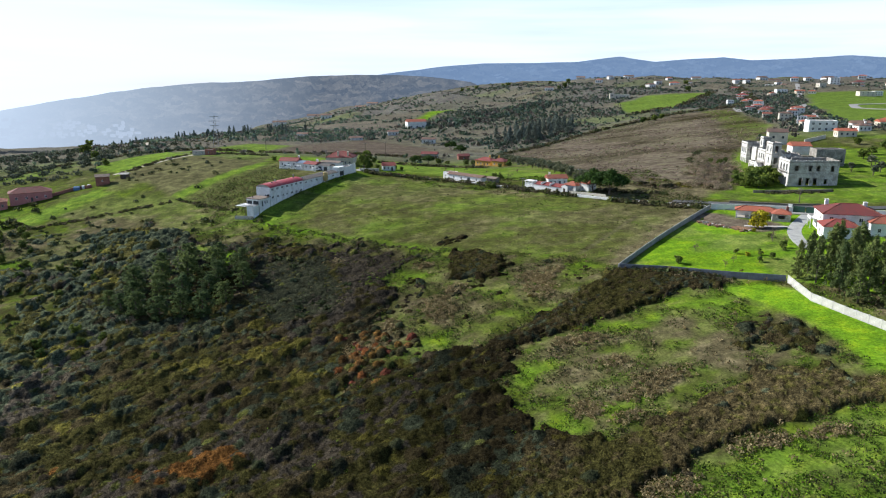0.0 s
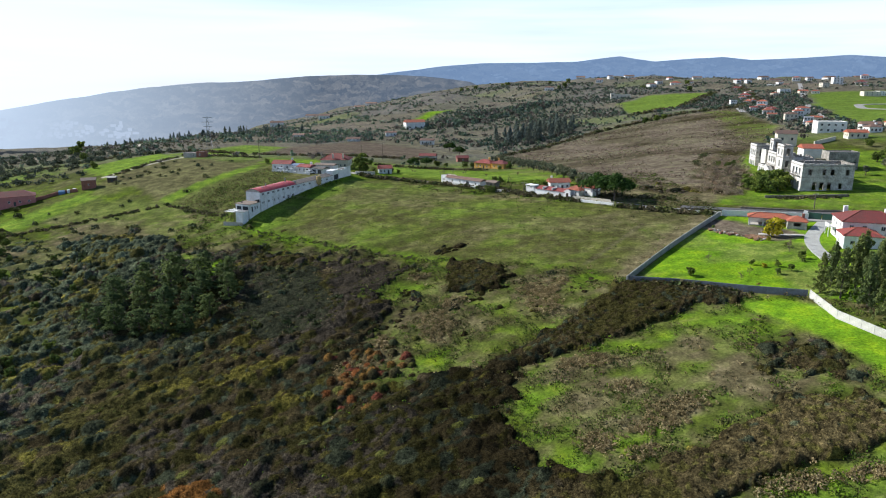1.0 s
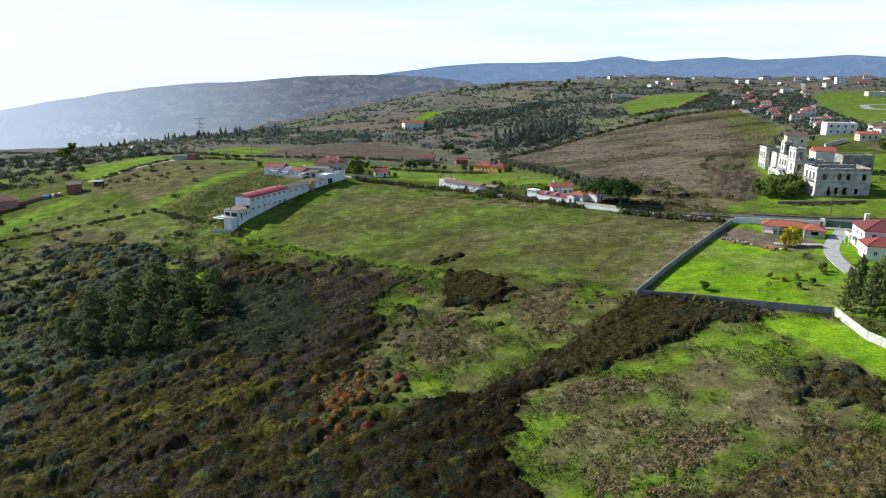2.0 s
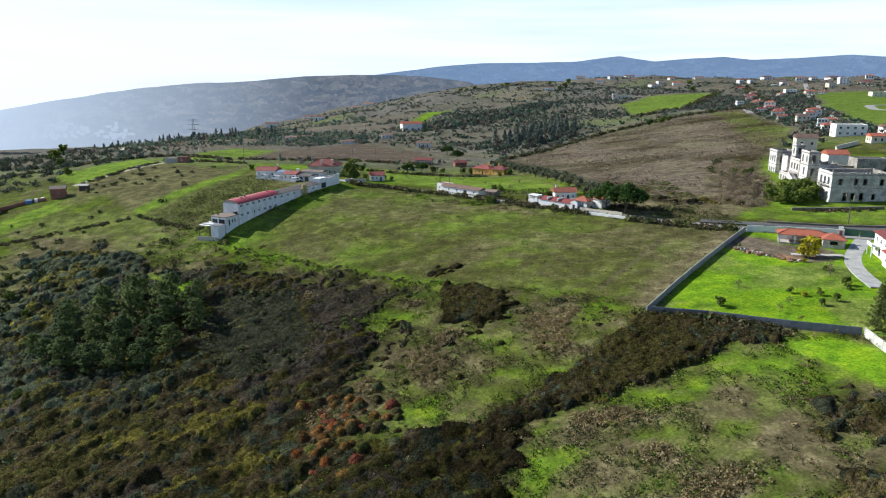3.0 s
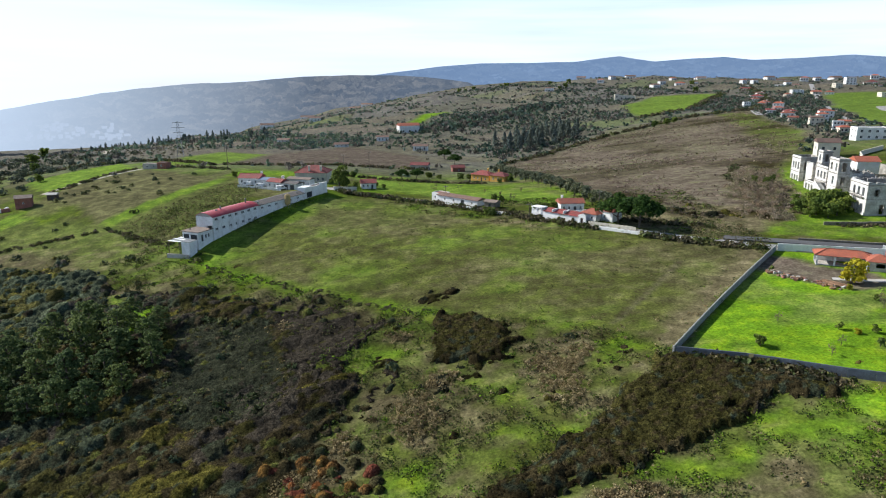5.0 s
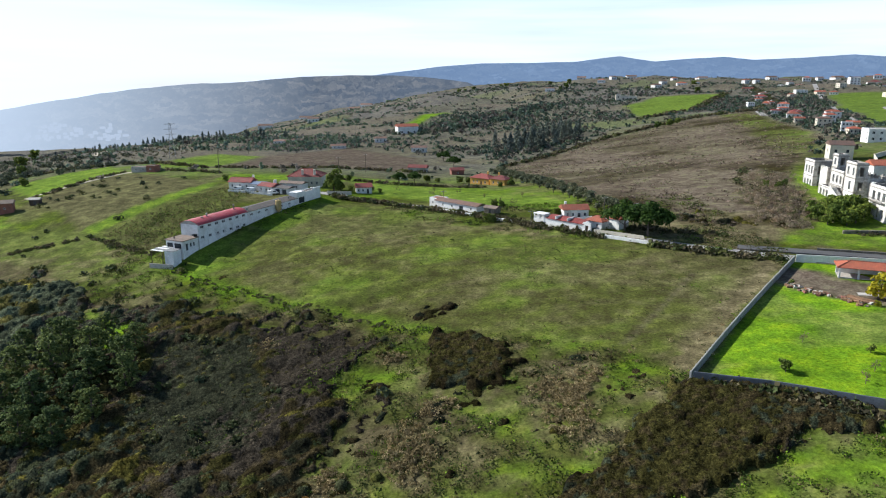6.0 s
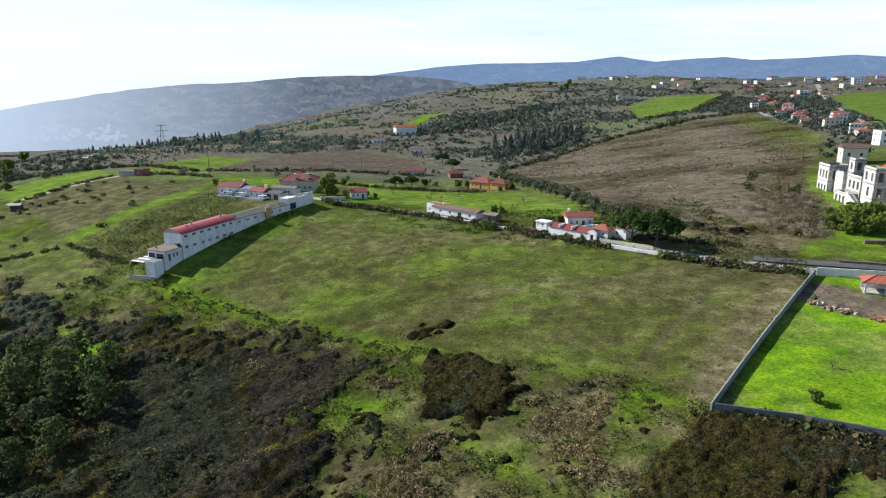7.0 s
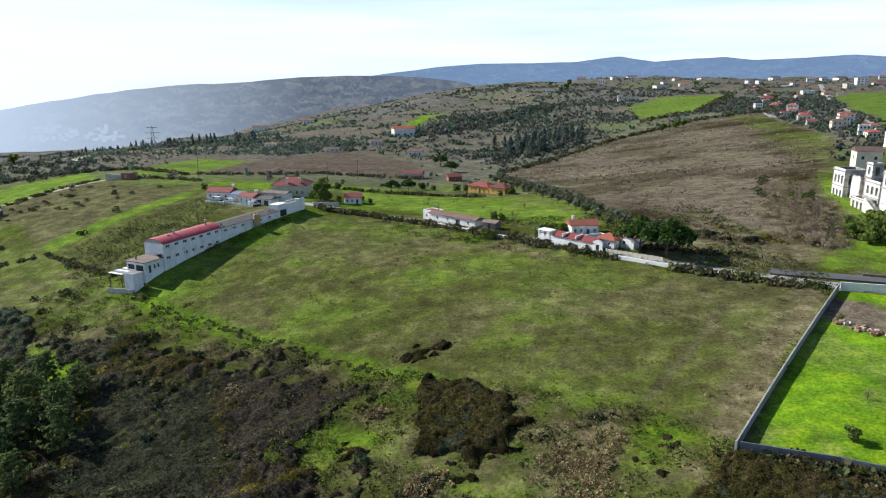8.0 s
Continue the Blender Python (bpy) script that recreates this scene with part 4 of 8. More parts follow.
def wall_run(name, path, height, material, label, step=3.0, thick=0.2, post=0.0, coping=None, heights=None):
    """A boundary wall in panels, each of its own height on the slope; posts between where it has them."""
    root = new(name)
    tagged(root, label, "wall", "", "structure")
    for (ax, ay), (bx, by) in zip(path, path[1:]):
        length = math.hypot(bx - ax, by - ay)
        n = max(1, round(length / step))
        ang = math.degrees(math.atan2(by - ay, bx - ax))
        for i in range(n):
            s0, s1 = i / n, (i + 1) / n
            x0, y0, x1, y1 = ax + (bx - ax) * s0, ay + (by - ay) * s0, ax + (bx - ax) * s1, ay + (by - ay) * s1
            z0, z1 = land_at(x0, y0), land_at(x1, y1)
            l = length / n
            p = Solid()
            h = height + random.uniform(-0.04, 0.04)
            p.add([(0, -thick / 2, -0.8), (l - 0.02, -thick / 2, z1 - z0 - 0.8), (l - 0.02, thick / 2, z1 - z0 - 0.8), (0, thick / 2, -0.8),
                   (0, -thick / 2, h), (l - 0.02, -thick / 2, z1 - z0 + h), (l - 0.02, thick / 2, z1 - z0 + h), (0, thick / 2, h)],
                  [(3, 2, 1, 0), (4, 5, 6, 7), (0, 1, 5, 4), (1, 2, 6, 5), (2, 3, 7, 6), (3, 0, 4, 7)])
            p.done("panel", material, root, "", pose(x0, y0, z0, 0, 0, ang))
            if post:
                Solid().box(-post, post, -thick / 2 - 0.06, thick / 2 + 0.06, -0.8, h + 0.08).done("post", material, root, "", pose(x0, y0, z0, 0, 0, ang))
    return root


# ---- plants ----
PLANT_RNG = np.random.RandomState(11)


def leaf_cards(centres, normals, size, rng, flat=0.6):
    """Small bent leaf clumps, a quad each, facing roughly along the given normals."""
    n = len(centres)
    nrm = normals + rng.normal(0, flat, (n, 3))
    nrm /= np.linalg.norm(nrm, axis=1, keepdims=True) + 1e-9
    t = np.cross(nrm, rng.normal(0, 1, (n, 3)))
    t /= np.linalg.norm(t, axis=1, keepdims=True) + 1e-9
    b = np.cross(nrm, t)
    sz = (size * rng.uniform(0.6, 1.4, n))[:, None] if np.ndim(size) == 0 else (size * rng.uniform(0.6, 1.4, n))[:, None]
    asp = rng.uniform(0.55, 1.0, n)[:, None]
    q = np.stack([centres - t * sz, centres - b * sz * asp, centres + t * sz * 0.9, centres + b * sz * asp * 1.1], 1)
    return q.reshape(-1, 3)


def lobes_to_cards(lobes, per, size, rng, shell=0.35):
    out = []
    for (cx, cy, cz), rx, rz in lobes:
        d = rng.normal(0, 1, (per, 3))
        d /= np.linalg.norm(d, axis=1, keepdims=True)
        d[:, 2] = np.where(d[:, 2] < -0.35, -d[:, 2], d[:, 2])
        r = 1 - shell * rng.rand(per) ** 1.5
        c = np.array([cx, cy, cz]) + d * r[:, None] * np.array([rx, rx, rz])
        out.append(leaf_cards(c, d, size, rng))
    return np.concatenate(out)


def card_mesh(name, verts, material):
    me = bpy.data.meshes.new(name)
    n = len(verts)
    me.vertices.add(n)
    me.vertices.foreach_set("co", verts.astype(np.float32).ravel())
    me.loops.add(n)
    me.loops.foreach_set("vertex_index", np.arange(n, dtype=np.int32))
    me.polygons.add(n // 4)
    me.polygons.foreach_set("loop_start", np.arange(0, n, 4, dtype=np.int32))
    me.update(calc_edges=True)
    me.materials.append(material)
    return me


def limb_mesh(name, height, r, rng, top, limbs, spread, lean=0.04):
    """A tapered trunk with limbs into the crown."""
    s = Solid()
    x = y = 0.0
    z, rad, pts = 0.0, r, []
    steps = 5
    for i in range(steps):
        nx, ny, nz = x + rng.normal(0, lean * height / steps), y + rng.normal(0, lean * height / steps), (i + 1) / steps * top
        r2 = r * (1 - 0.72 * (i + 1) / steps)
        s.rod((x, y, z - (0.3 if i == 0 else 0)), (nx, ny, nz), rad, r2, 7)
        pts.append((nx, ny, nz, r2))
        x, y, z, rad = nx, ny, nz, r2
    for i in range(limbs):
        px, py, pz, pr = pts[min(len(pts) - 1, 1 + i * (len(pts) - 1) // limbs)]
        a = i * 2.4 + rng.uniform(0, 0.6)
        q = (px + math.cos(a) * spread * rng.uniform(0.5, 0.9), py + math.sin(a) * spread * rng.uniform(0.5, 0.9), min(height * 0.93, pz + spread * rng.uniform(0.2, 0.6)))
        s.rod((px, py, pz), q, pr * 0.7, pr * 0.2, 5)
    me = bpy.data.meshes.new(name)
    me.from_pydata(s.v, [], s.f)
    me.materials.append(BARK)
    return me


def tree_kind(kind, seed, share=1.0):
    """Meshes of trunk and crown for a tree about 1 unit in scale: metres at its usual size."""
    rng = np.random.RandomState(seed)
    lobes = []
    if kind == "pine":            # irregular maritime pine, 9 m
        for i in range(110):
            z = rng.uniform(0.9, 8.8)
            a = rng.uniform(0, math.tau)
            reach = 3.5 * math.sqrt(max(0.04, 1 - ((z - 4.2) / 4.9) ** 2)) * rng.uniform(0.25, 1.0) * (0.8 + 0.25 * math.sin(3 * a + z))
            lobes.append(((math.cos(a) * reach, math.sin(a) * reach, z), rng.uniform(0.35, 0.8), rng.uniform(0.3, 0.65)))
        return limb_mesh("trunk", 9, 0.26, rng, 7.4, 7, 2.2), card_mesh("crown", lobes_to_cards(lobes, int(40 * share), 0.18 / share ** 0.5, rng, 0.8), LEAF_PINE)
    if kind in ("conifer", "euca"):         # tall soft conifer, 11 m
        for i in range(120):
            z = rng.uniform(0.8, 10.6)
            a = rng.uniform(0, math.tau)
            reach = 2.9 * (1 - (z / 11.6) ** 1.7) * rng.uniform(0.2, 1.0) * (0.8 + 0.3 * math.sin(2 * a + 1.7 * z))
            lobes.append(((math.cos(a) * reach, math.sin(a) * reach, z), rng.uniform(0.28, 0.62), rng.uniform(0.4, 1.0)))
        lobes.append(((0, 0, 10.6), 0.5, 0.9))
        return limb_mesh("trunk", 11, 0.22, rng, 9.6, 8, 1.8), card_mesh("crown", lobes_to_cards(lobes, int(44 * share), 0.15 / share ** 0.5, rng, 0.8), LEAF_CONIFER if kind == "conifer" else LEAF_HAZED)
    if kind == "umbrella":        # stone pine, 7 m with a flat wide crown
        for i in range(40):
            a, r = rng.uniform(0, math.tau), 4.6 * math.sqrt(rng.rand())
            lobes.append(((math.cos(a) * r, math.sin(a) * r, 4.3 + 2.6 * (1 - (r / 4.9) ** 2) + rng.uniform(-1.3, 0.3)), rng.uniform(1.3, 1.9), rng.uniform(1.1, 1.6)))
        return limb_mesh("trunk", 7, 0.32, rng, 4.8, 8, 3.0), card_mesh("crown", lobes_to_cards(lobes, int(60 * share), 0.36 / share ** 0.5, rng), LEAF_UMBRELLA)
    if kind == "olive":           # grey round crown, 4 m
        for i in range(13):
            a, r = rng.uniform(0, math.tau), 1.2 * math.sqrt(rng.rand())
            lobes.append(((math.cos(a) * r, math.sin(a) * r, rng.uniform(1.7, 3.4)), rng.uniform(0.55, 0.9), rng.uniform(0.5, 0.8)))
        return limb_mesh("trunk", 4, 0.2, rng, 2.4, 5, 1.0), card_mesh("crown", lobes_to_cards(lobes, int(30 * share), 0.27 / share ** 0.5, rng), LEAF_OLIVE)
    if kind in ("broad", "yellow", "laurel"):   # dense evergreen, 6 m
        for i in range(24):
            a, r = rng.uniform(0, math.tau), 2.0 * math.sqrt(rng.rand())
            lobes.append(((math.cos(a) * r, math.sin(a) * r, rng.uniform(1.6, 5.2) - 0.3 * r), rng.uniform(0.8, 1.2), rng.uniform(0.7, 1.0)))
        return limb_mesh("trunk", 6, 0.22, rng, 4.2, 6, 1.6), card_mesh("crown", lobes_to_cards(lobes, int(44 * share), 0.31 / share ** 0.5, rng), {"broad": LEAF_BROAD, "yellow": LEAF_YELLOW, "laurel": LEAF_LAUREL}[kind])
    if kind == "shrub":           # garden shrub, 2 m
        for i in range(12):
            a, r = rng.uniform(0, math.tau), 0.6 * math.sqrt(rng.rand())
            lobes.append(((math.cos(a) * r, math.sin(a) * r, rng.uniform(0.5, 1.7)), rng.uniform(0.35, 0.5), rng.uniform(0.3, 0.45)))
        return limb_mesh("trunk", 2, 0.08, rng, 1.3, 4, 0.5), card_mesh("crown", lobes_to_cards(lobes, 30, 0.16, rng), LEAF_BROAD)
    # bare winter tree, 5 m: twigs for a crown
    for i in range(18):
        a, r = rng.uniform(0, math.tau), 1.5 * math.sqrt(rng.rand())
        lobes.append(((math.cos(a) * r, math.sin(a) * r, rng.uniform(2.0, 4.8)), rng.uniform(0.5, 0.9), rng.uniform(0.5, 0.9)))
    return limb_mesh("trunk", 5, 0.14, rng, 3.8, 8, 1.6), card_mesh("crown", lobes_to_cards(lobes, 16, 0.12, rng, 0.9), TWIG)


TREE_MESHES = {kind: [tree_kind(kind, 100 + 10 * i + j) for j in range(4)]
               for i, kind in enumerate(("pine", "conifer", "umbrella", "olive", "broad", "yellow", "shrub", "bare", "euca", "laurel"))}
FAR_TREE_MESHES = {kind: [tree_kind(kind, 300 + 10 * i + j, 0.17) for j in range(4)] for i, kind in enumerate(("pine", "conifer", "umbrella", "olive", "broad", "yellow", "shrub", "bare", "euca", "laurel"))}


def tree(kind, x, y, scale, label, name="tree", group="", tall=1.0, z=None):
    trunk, crown = (FAR_TREE_MESHES if y > 600 else TREE_MESHES)[kind][PLANT_RNG.randint(4)]
    root = new(name)
    root.matrix_basis = pose(x, y, land_at(x, y) - 0.3 if z is None else z, 0, 0, PLANT_RNG.uniform(0, 360)) @ Matrix.Diagonal((scale, scale, scale * tall, 1))
    tagged(root, label, "shrub" if name == "shrub" else "tree", group)
    for key, me in (("trunk", trunk), ("crown", crown)):
        new(key, me).parent = root
    return root


def scatter(name, label, category, templates, x, y, scale, tints, material, sink=0.1, squash=None):
    """Countless plants as one mesh, each with its own turn, size and tint."""
    rng = np.random.RandomState(len(x))
    shares = cover(x, y)
    z = land(x, y) + relief(x, y, shares[1], shares[2]) - sink
    which = rng.randint(len(templates), size=len(x))
    parts, cols = [], []
    squash = np.ones(len(x)) if squash is None else squash
    for i, tpl in enumerate(templates):
        m = which == i
        if not m.any():
            continue
        a = rng.uniform(0, math.tau, m.sum())
        c, s = np.cos(a)[:, None], np.sin(a)[:, None]
        k = scale[m][:, None]
        v = np.stack([(tpl[:, 0] * c - tpl[:, 1] * s) * k + x[m][:, None], (tpl[:, 0] * s + tpl[:, 1] * c) * k + y[m][:, None],
                      tpl[:, 2] * k * squash[m][:, None] + z[m][:, None]], -1)
        parts.append(v.reshape(-1, 3))
        cols.append(np.repeat(tints[m], len(tpl), 0))
    me = card_mesh(name, np.concatenate(parts), material)
    col = np.concatenate(cols)
    a = me.color_attributes.new("tint", "FLOAT_COLOR", "POINT")
    a.data.foreach_set("color", np.concatenate([col, np.ones((len(col), 1))], 1).astype(np.float32).ravel())
    return tagged(new(name, me), label, category, "", "stuff")


def bush_template(seed, cards, size, lumps=5, high=0.75):
    rng = np.random.RandomState(seed)
    lobes = [((rng.uniform(-0.5, 0.5), rng.uniform(-0.5, 0.5), rng.uniform(0.15, 0.45)), rng.uniform(0.35, 0.6), rng.uniform(0.3, 0.5) * high) for _ in range(lumps)]
    return lobes_to_cards(lobes, max(1, cards // lumps), size, rng, 0.4)


def pick_tints(rng, n, palette, jitter=0.25):
    p = np.array(palette)
    return p[rng.randint(len(p), size=n)] * rng.uniform(1 - jitter, 1 + jitter, (n, 1))


# ---- scrub, hedges, grass and woods: uncountable growth ----
def clumps(x, y, size, seed, share, slant=0.0):
    """Cushion-shaped clumps on a jittered net: height 0..1 of the highest at each place, and the middle and own number of that clump."""
    table = np.random.RandomState(seed).rand(5, 128, 128)
    u, v = (x + slant * y) / size, (y - slant * x) / size
    i0, j0 = np.floor(u).astype(int), np.floor(v).astype(int)
    best, mu, mv, own = np.zeros(x.shape), u.copy(), v.copy(), np.zeros(x.shape)
    for di in (-1, 0, 1):
        for dj in (-1, 0, 1):
            i, j = i0 + di, j0 + dj
            a, b, c, d, e = (table[k][i % 128, j % 128] for k in range(5))
            cu, cv = i + 0.15 + 0.7 * a, j + 0.15 + 0.7 * b
            r = 0.5 + 0.45 * c
            h = (0.45 + 0.55 * c) * np.sqrt(np.clip(1 - ((u - cu) ** 2 + (v - cv) ** 2) / (r * r), 0, 1)) * (e < share)
            m = h > best
            best, mu, mv, own = np.where(m, h, best), np.where(m, cu, mu), np.where(m, cv, mv), np.where(m, d, own)
    k = 1 + slant * slant
    return best, (mu - slant * mv) * size / k, (mv + slant * mu) * size / k, own


SCRUB_KINDS = np.array([
    (0.056, 0.045, 0.022),   # brown bramble
    (0.054, 0.050, 0.016),   # olive
    (0.062, 0.052, 0.040),   # grey heather
    (0.046, 0.055, 0.035),   # grey-green
    (0.105, 0.094, 0.022),   # yellow-olive gorse
    (0.150, 0.070, 0.020),   # rust
    (0.034, 0.037, 0.023),   # dark evergreen
])


def scrub_tints(x, y, own, bram, dark, heath):
    """One kind of plant for each clump, in drifts that follow the slope; shading by place is painted in."""
    west = smooth(-70, -130, x)
    drift = fbm(x * 0.55 + 0.4 * y, y * 1.5 - 0.5 * x, 15, 4, 83.1)
    hillside = (1 - bram) * (1 - dark) * (1 - heath)
    orange = np.exp(-np.hypot((x + 51) / 14, (y - 125) / 6) ** 2)
    weight = np.stack([
        0.48 + 0.25 * bram + 0.06 * smooth(-40, 10, x) - 0.12 * west - 0.15 * dark,
        0.50 + 0.9 * (fbm(x, y, 19, 4, 86.4) - 0.5) + 0.32 * bram,
        0.34 + 1.1 * (fbm(x, y, 24, 4, 80.5) - 0.5) - 0.3 * bram + 0.6 * heath,
        0.38 + 0.9 * (fbm(x, y, 28, 4, 88.8) - 0.5) + 0.28 * west + 0.24 * bram,
        0.24 + 1.6 * (drift - 0.5) * hillside - 0.3 * bram,
        0.08 + 0.75 * orange + 0.7 * (fbm(x, y, 13, 4, 90.5) - 0.5) - 0.3 * bram,
        0.30 + 0.45 * dark + 0.6 * (fbm(x, y, 16, 4, 92.2) - 0.5)], -1)
    luck = np.modf(own[..., None] * np.array([7.31, 13.7, 29.3, 53.9, 97.1, 171.3, 311.7]))[0]
    kind = np.argmax(weight + 0.42 * luck, -1)
    # lighter to the west, darker to the east: shading painted into the tints
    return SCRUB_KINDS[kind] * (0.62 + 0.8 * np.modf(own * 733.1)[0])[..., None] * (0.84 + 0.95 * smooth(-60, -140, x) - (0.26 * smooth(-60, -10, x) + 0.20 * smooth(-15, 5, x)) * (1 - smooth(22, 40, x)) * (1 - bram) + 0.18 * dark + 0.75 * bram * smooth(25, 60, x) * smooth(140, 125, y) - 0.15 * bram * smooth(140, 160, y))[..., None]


def grow_scrub():
    """Closed cane and bramble: cushions of many plants grown together, single bushes standing in it, loose sprays on top."""
    rng = np.random.RandomState(21)
    step, x0, y0, nx, ny = 0.42, -186.0, 81.0, 700, 560
    gy, gx = np.meshgrid(y0 + step * np.arange(ny), x0 + step * np.arange(nx), indexing="ij")
    gx, gy = gx + rng.uniform(-0.15, 0.15, gx.shape), gy + rng.uniform(-0.15, 0.15, gx.shape)
    shares = cover(gx, gy)
    base = land(gx, gy) + relief(gx, gy, shares[1], shares[2])
    bands = np.clip(sum(inside(gx, gy, o, 2, 2) for o in (BRAMBLE_BAND, BRAMBLE_SOUTH, BRAMBLE_MID)), 0, 1)
    dark, heath = inside(gx, gy, DARK_HEATH, 3, 5), inside(gx, gy, HEATH, 3, 5)
    wx, wy = gx + 1.2 * (fbm(gx, gy, 3.0, 3, 71.5) - 0.5), gy + 1.2 * (fbm(gx, gy, 3.0, 3, 73.5) - 0.5)
    small, sx, sy, s_own = clumps(wx, wy, 1.55, 5, 0.93, 0.35)
    fine, fx, fy, f_own = clumps(wx, wy, 0.95, 9, 0.95, 0.1)
    tight = (bands + dark + heath) > 0.5
    small, sx, sy, s_own = (np.where(tight, p, q) for p, q in ((fine, small), (fx, sx), (fy, sy), (f_own, s_own)))
    large, lx, ly, l_own = clumps(wx, wy, 3.1, 6, 0.34, 0.35)
    furrow = 0.5 + 0.5 * np.sin((gy * 0.85 - gx * 0.45) * 0.95 + 16 * fbm(gx, gy, 24, 5, 74.0))
    red_glade = np.exp(-np.hypot((gx + 18) / 10, (gy - 166) / 15) ** 2)
    closed = smooth(0.25, 0.80, shares[2] + 0.5 * (fbm(gx, gy, 4, 4, 76.0) - 0.5))
    low = (1 - 0.60 * dark) * (1 - 0.75 * heath) * (1 - 0.8 * red_glade)
    size = 0.80 - 0.15 * bands + 0.45 * smooth(-80, -130, gx)
    use_large = large * 1.9 * (1 - tight) > small
    stands = smooth(-0.04, 0.10, closed - 0.80 * np.modf(np.where(use_large, l_own, s_own) * 57.7)[0])
    high = stands * (0.35 + 0.65 * closed) * low * (0.15 + 0.60 * furrow * (1 - bands) + 0.6 * bands * closed + size * np.where(use_large, large * 1.5, small) * (0.75 + 0.4 * furrow))
    high = high * smooth(81, 92, gy + 10 * (fbm(gx, gy, 9, 3, 78.0) - 0.5)) * (0.86 + 0.28 * rng.rand(ny, nx))
    # single rounded bushes
    n = 18000
    x, y = rng.uniform(-185, 30, n), 82 + 200 * rng.rand(n) ** 1.2
    glade = np.exp(-np.hypot((x + 18) / 11, (y - 165) / 15) ** 2)
    shares_b = cover(x, y)
    keep = rng.rand(n) < (0.012 + 0.03 * (x < -60)) * smooth(0.3, 0.6, shares_b[2]) + 0.42 * glade
    x, y = x[keep], y[keep]
    radius = rng.uniform(0.7, 1.5, len(x))
    tall = radius * rng.uniform(0.8, 1.15, len(x))
    bush = pick_tints(rng, len(x), ((0.036, 0.042, 0.022), (0.045, 0.050, 0.026), (0.052, 0.042, 0.026), (0.075, 0.080, 0.022)))
    red = pick_tints(rng, len(x), ((0.160, 0.060, 0.022), (0.110, 0.036, 0.024), (0.150, 0.085, 0.026), (0.125, 0.066, 0.024), (0.050, 0.044, 0.022), (0.060, 0.066, 0.026)))
    bush = np.where((rng.rand(len(x)) < 1.3 * glade[keep])[:, None], red, bush)
    owner = np.full((ny, nx), -1)
    lift = np.zeros((ny, nx))
    for k in range(len(x)):
        ci, cj, w = (y[k] - y0) / step, (x[k] - x0) / step, radius[k] / step
        a, b, c, d = max(0, int(ci - w)), min(ny, int(ci + w) + 2), max(0, int(cj - w)), min(nx, int(cj + w) + 2)
        if a >= b or c >= d:
            continue
        ii, jj = np.arange(a, b)[:, None], np.arange(c, d)[None, :]
        hh = tall[k] * np.sqrt(np.clip(1 - ((ii - ci) ** 2 + (jj - cj) ** 2) / (w * w), 0, 1))
        m = hh > lift[a:b, c:d]
        lift[a:b, c:d][m] = hh[m]
        owner[a:b, c:d][m] = k
    owner[lift < 0.12] = -1
    high = np.maximum(high, 0.35 * high + lift)
    on = high > 0.10
    z = base + np.where(on, high, -0.25)
    face = on[:-1, :-1] | on[:-1, 1:] | on[1:, 1:] | on[1:, :-1]
    idx = np.arange(nx * ny).reshape(ny, nx)
    quads = np.stack([idx[:-1, :-1], idx[:-1, 1:], idx[1:, 1:], idx[1:, :-1]], -1)[face]
    used, quads = np.unique(quads, return_inverse=True)
    quads = quads.reshape(-1, 4)
    co = np.stack([gx.ravel()[used], gy.ravel()[used], z.ravel()[used]], -1)
    own = owner.ravel()[used]
    mx, my, m_own = (np.where(use_large, p, q).ravel()[used] for p, q in ((lx, sx), (ly, sy), (l_own, s_own)))
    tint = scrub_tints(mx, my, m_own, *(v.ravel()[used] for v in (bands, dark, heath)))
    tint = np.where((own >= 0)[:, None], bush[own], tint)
    me = bpy.data.meshes.new("scrub")
    me.vertices.add(len(co))
    me.vertices.foreach_set("co", co.astype(np.float32).ravel())
    me.loops.add(quads.size)
    me.loops.foreach_set("vertex_index", quads.ravel().astype(np.int32))
    me.polygons.add(len(quads))
    me.polygons.foreach_set("loop_start", np.arange(0, quads.size, 4, dtype=np.int32))
    me.polygons.foreach_set("use_smooth", np.ones(len(quads), bool))
    me.update(calc_edges=True)
    a = me.color_attributes.new("tint", "FLOAT_COLOR", "POINT")
    a.data.foreach_set("color", np.concatenate([tint, np.ones((len(co), 1))], 1).astype(np.float32).ravel())
    me.materials.append(CANOPY)
    tagged(new("scrub", me), "dense brown and olive bramble and cane over the slope", "scrub", "", "stuff")
    # sprays: stalks and leaves standing out of the canopy
    pick = np.nonzero(on.ravel()[used] & (rng.rand(len(used)) < 0.85))[0]
    n = len(pick)
    c = co[pick] + np.stack([rng.uniform(-0.25, 0.25, n), rng.uniform(-0.25, 0.25, n), rng.uniform(0.0, 0.20, n)], -1)
    nrm = np.stack([rng.normal(0, 0.8, n), rng.normal(0, 0.8, n), np.full(n, 0.45)], -1)
    me = card_mesh("scrub_sprays", leaf_cards(c, nrm, 0.14, rng, 0.5), LEAF_TINT)
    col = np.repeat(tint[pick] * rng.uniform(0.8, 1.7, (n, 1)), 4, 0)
    a = me.color_attributes.new("tint", "FLOAT_COLOR", "POINT")
    a.data.foreach_set("color", np.concatenate([col, np.ones((len(col), 1))], 1).astype(np.float32).ravel())
    return tagged(new("scrub_sprays", me), "loose leafy sprays on top of the scrub", "scrub", "", "stuff")


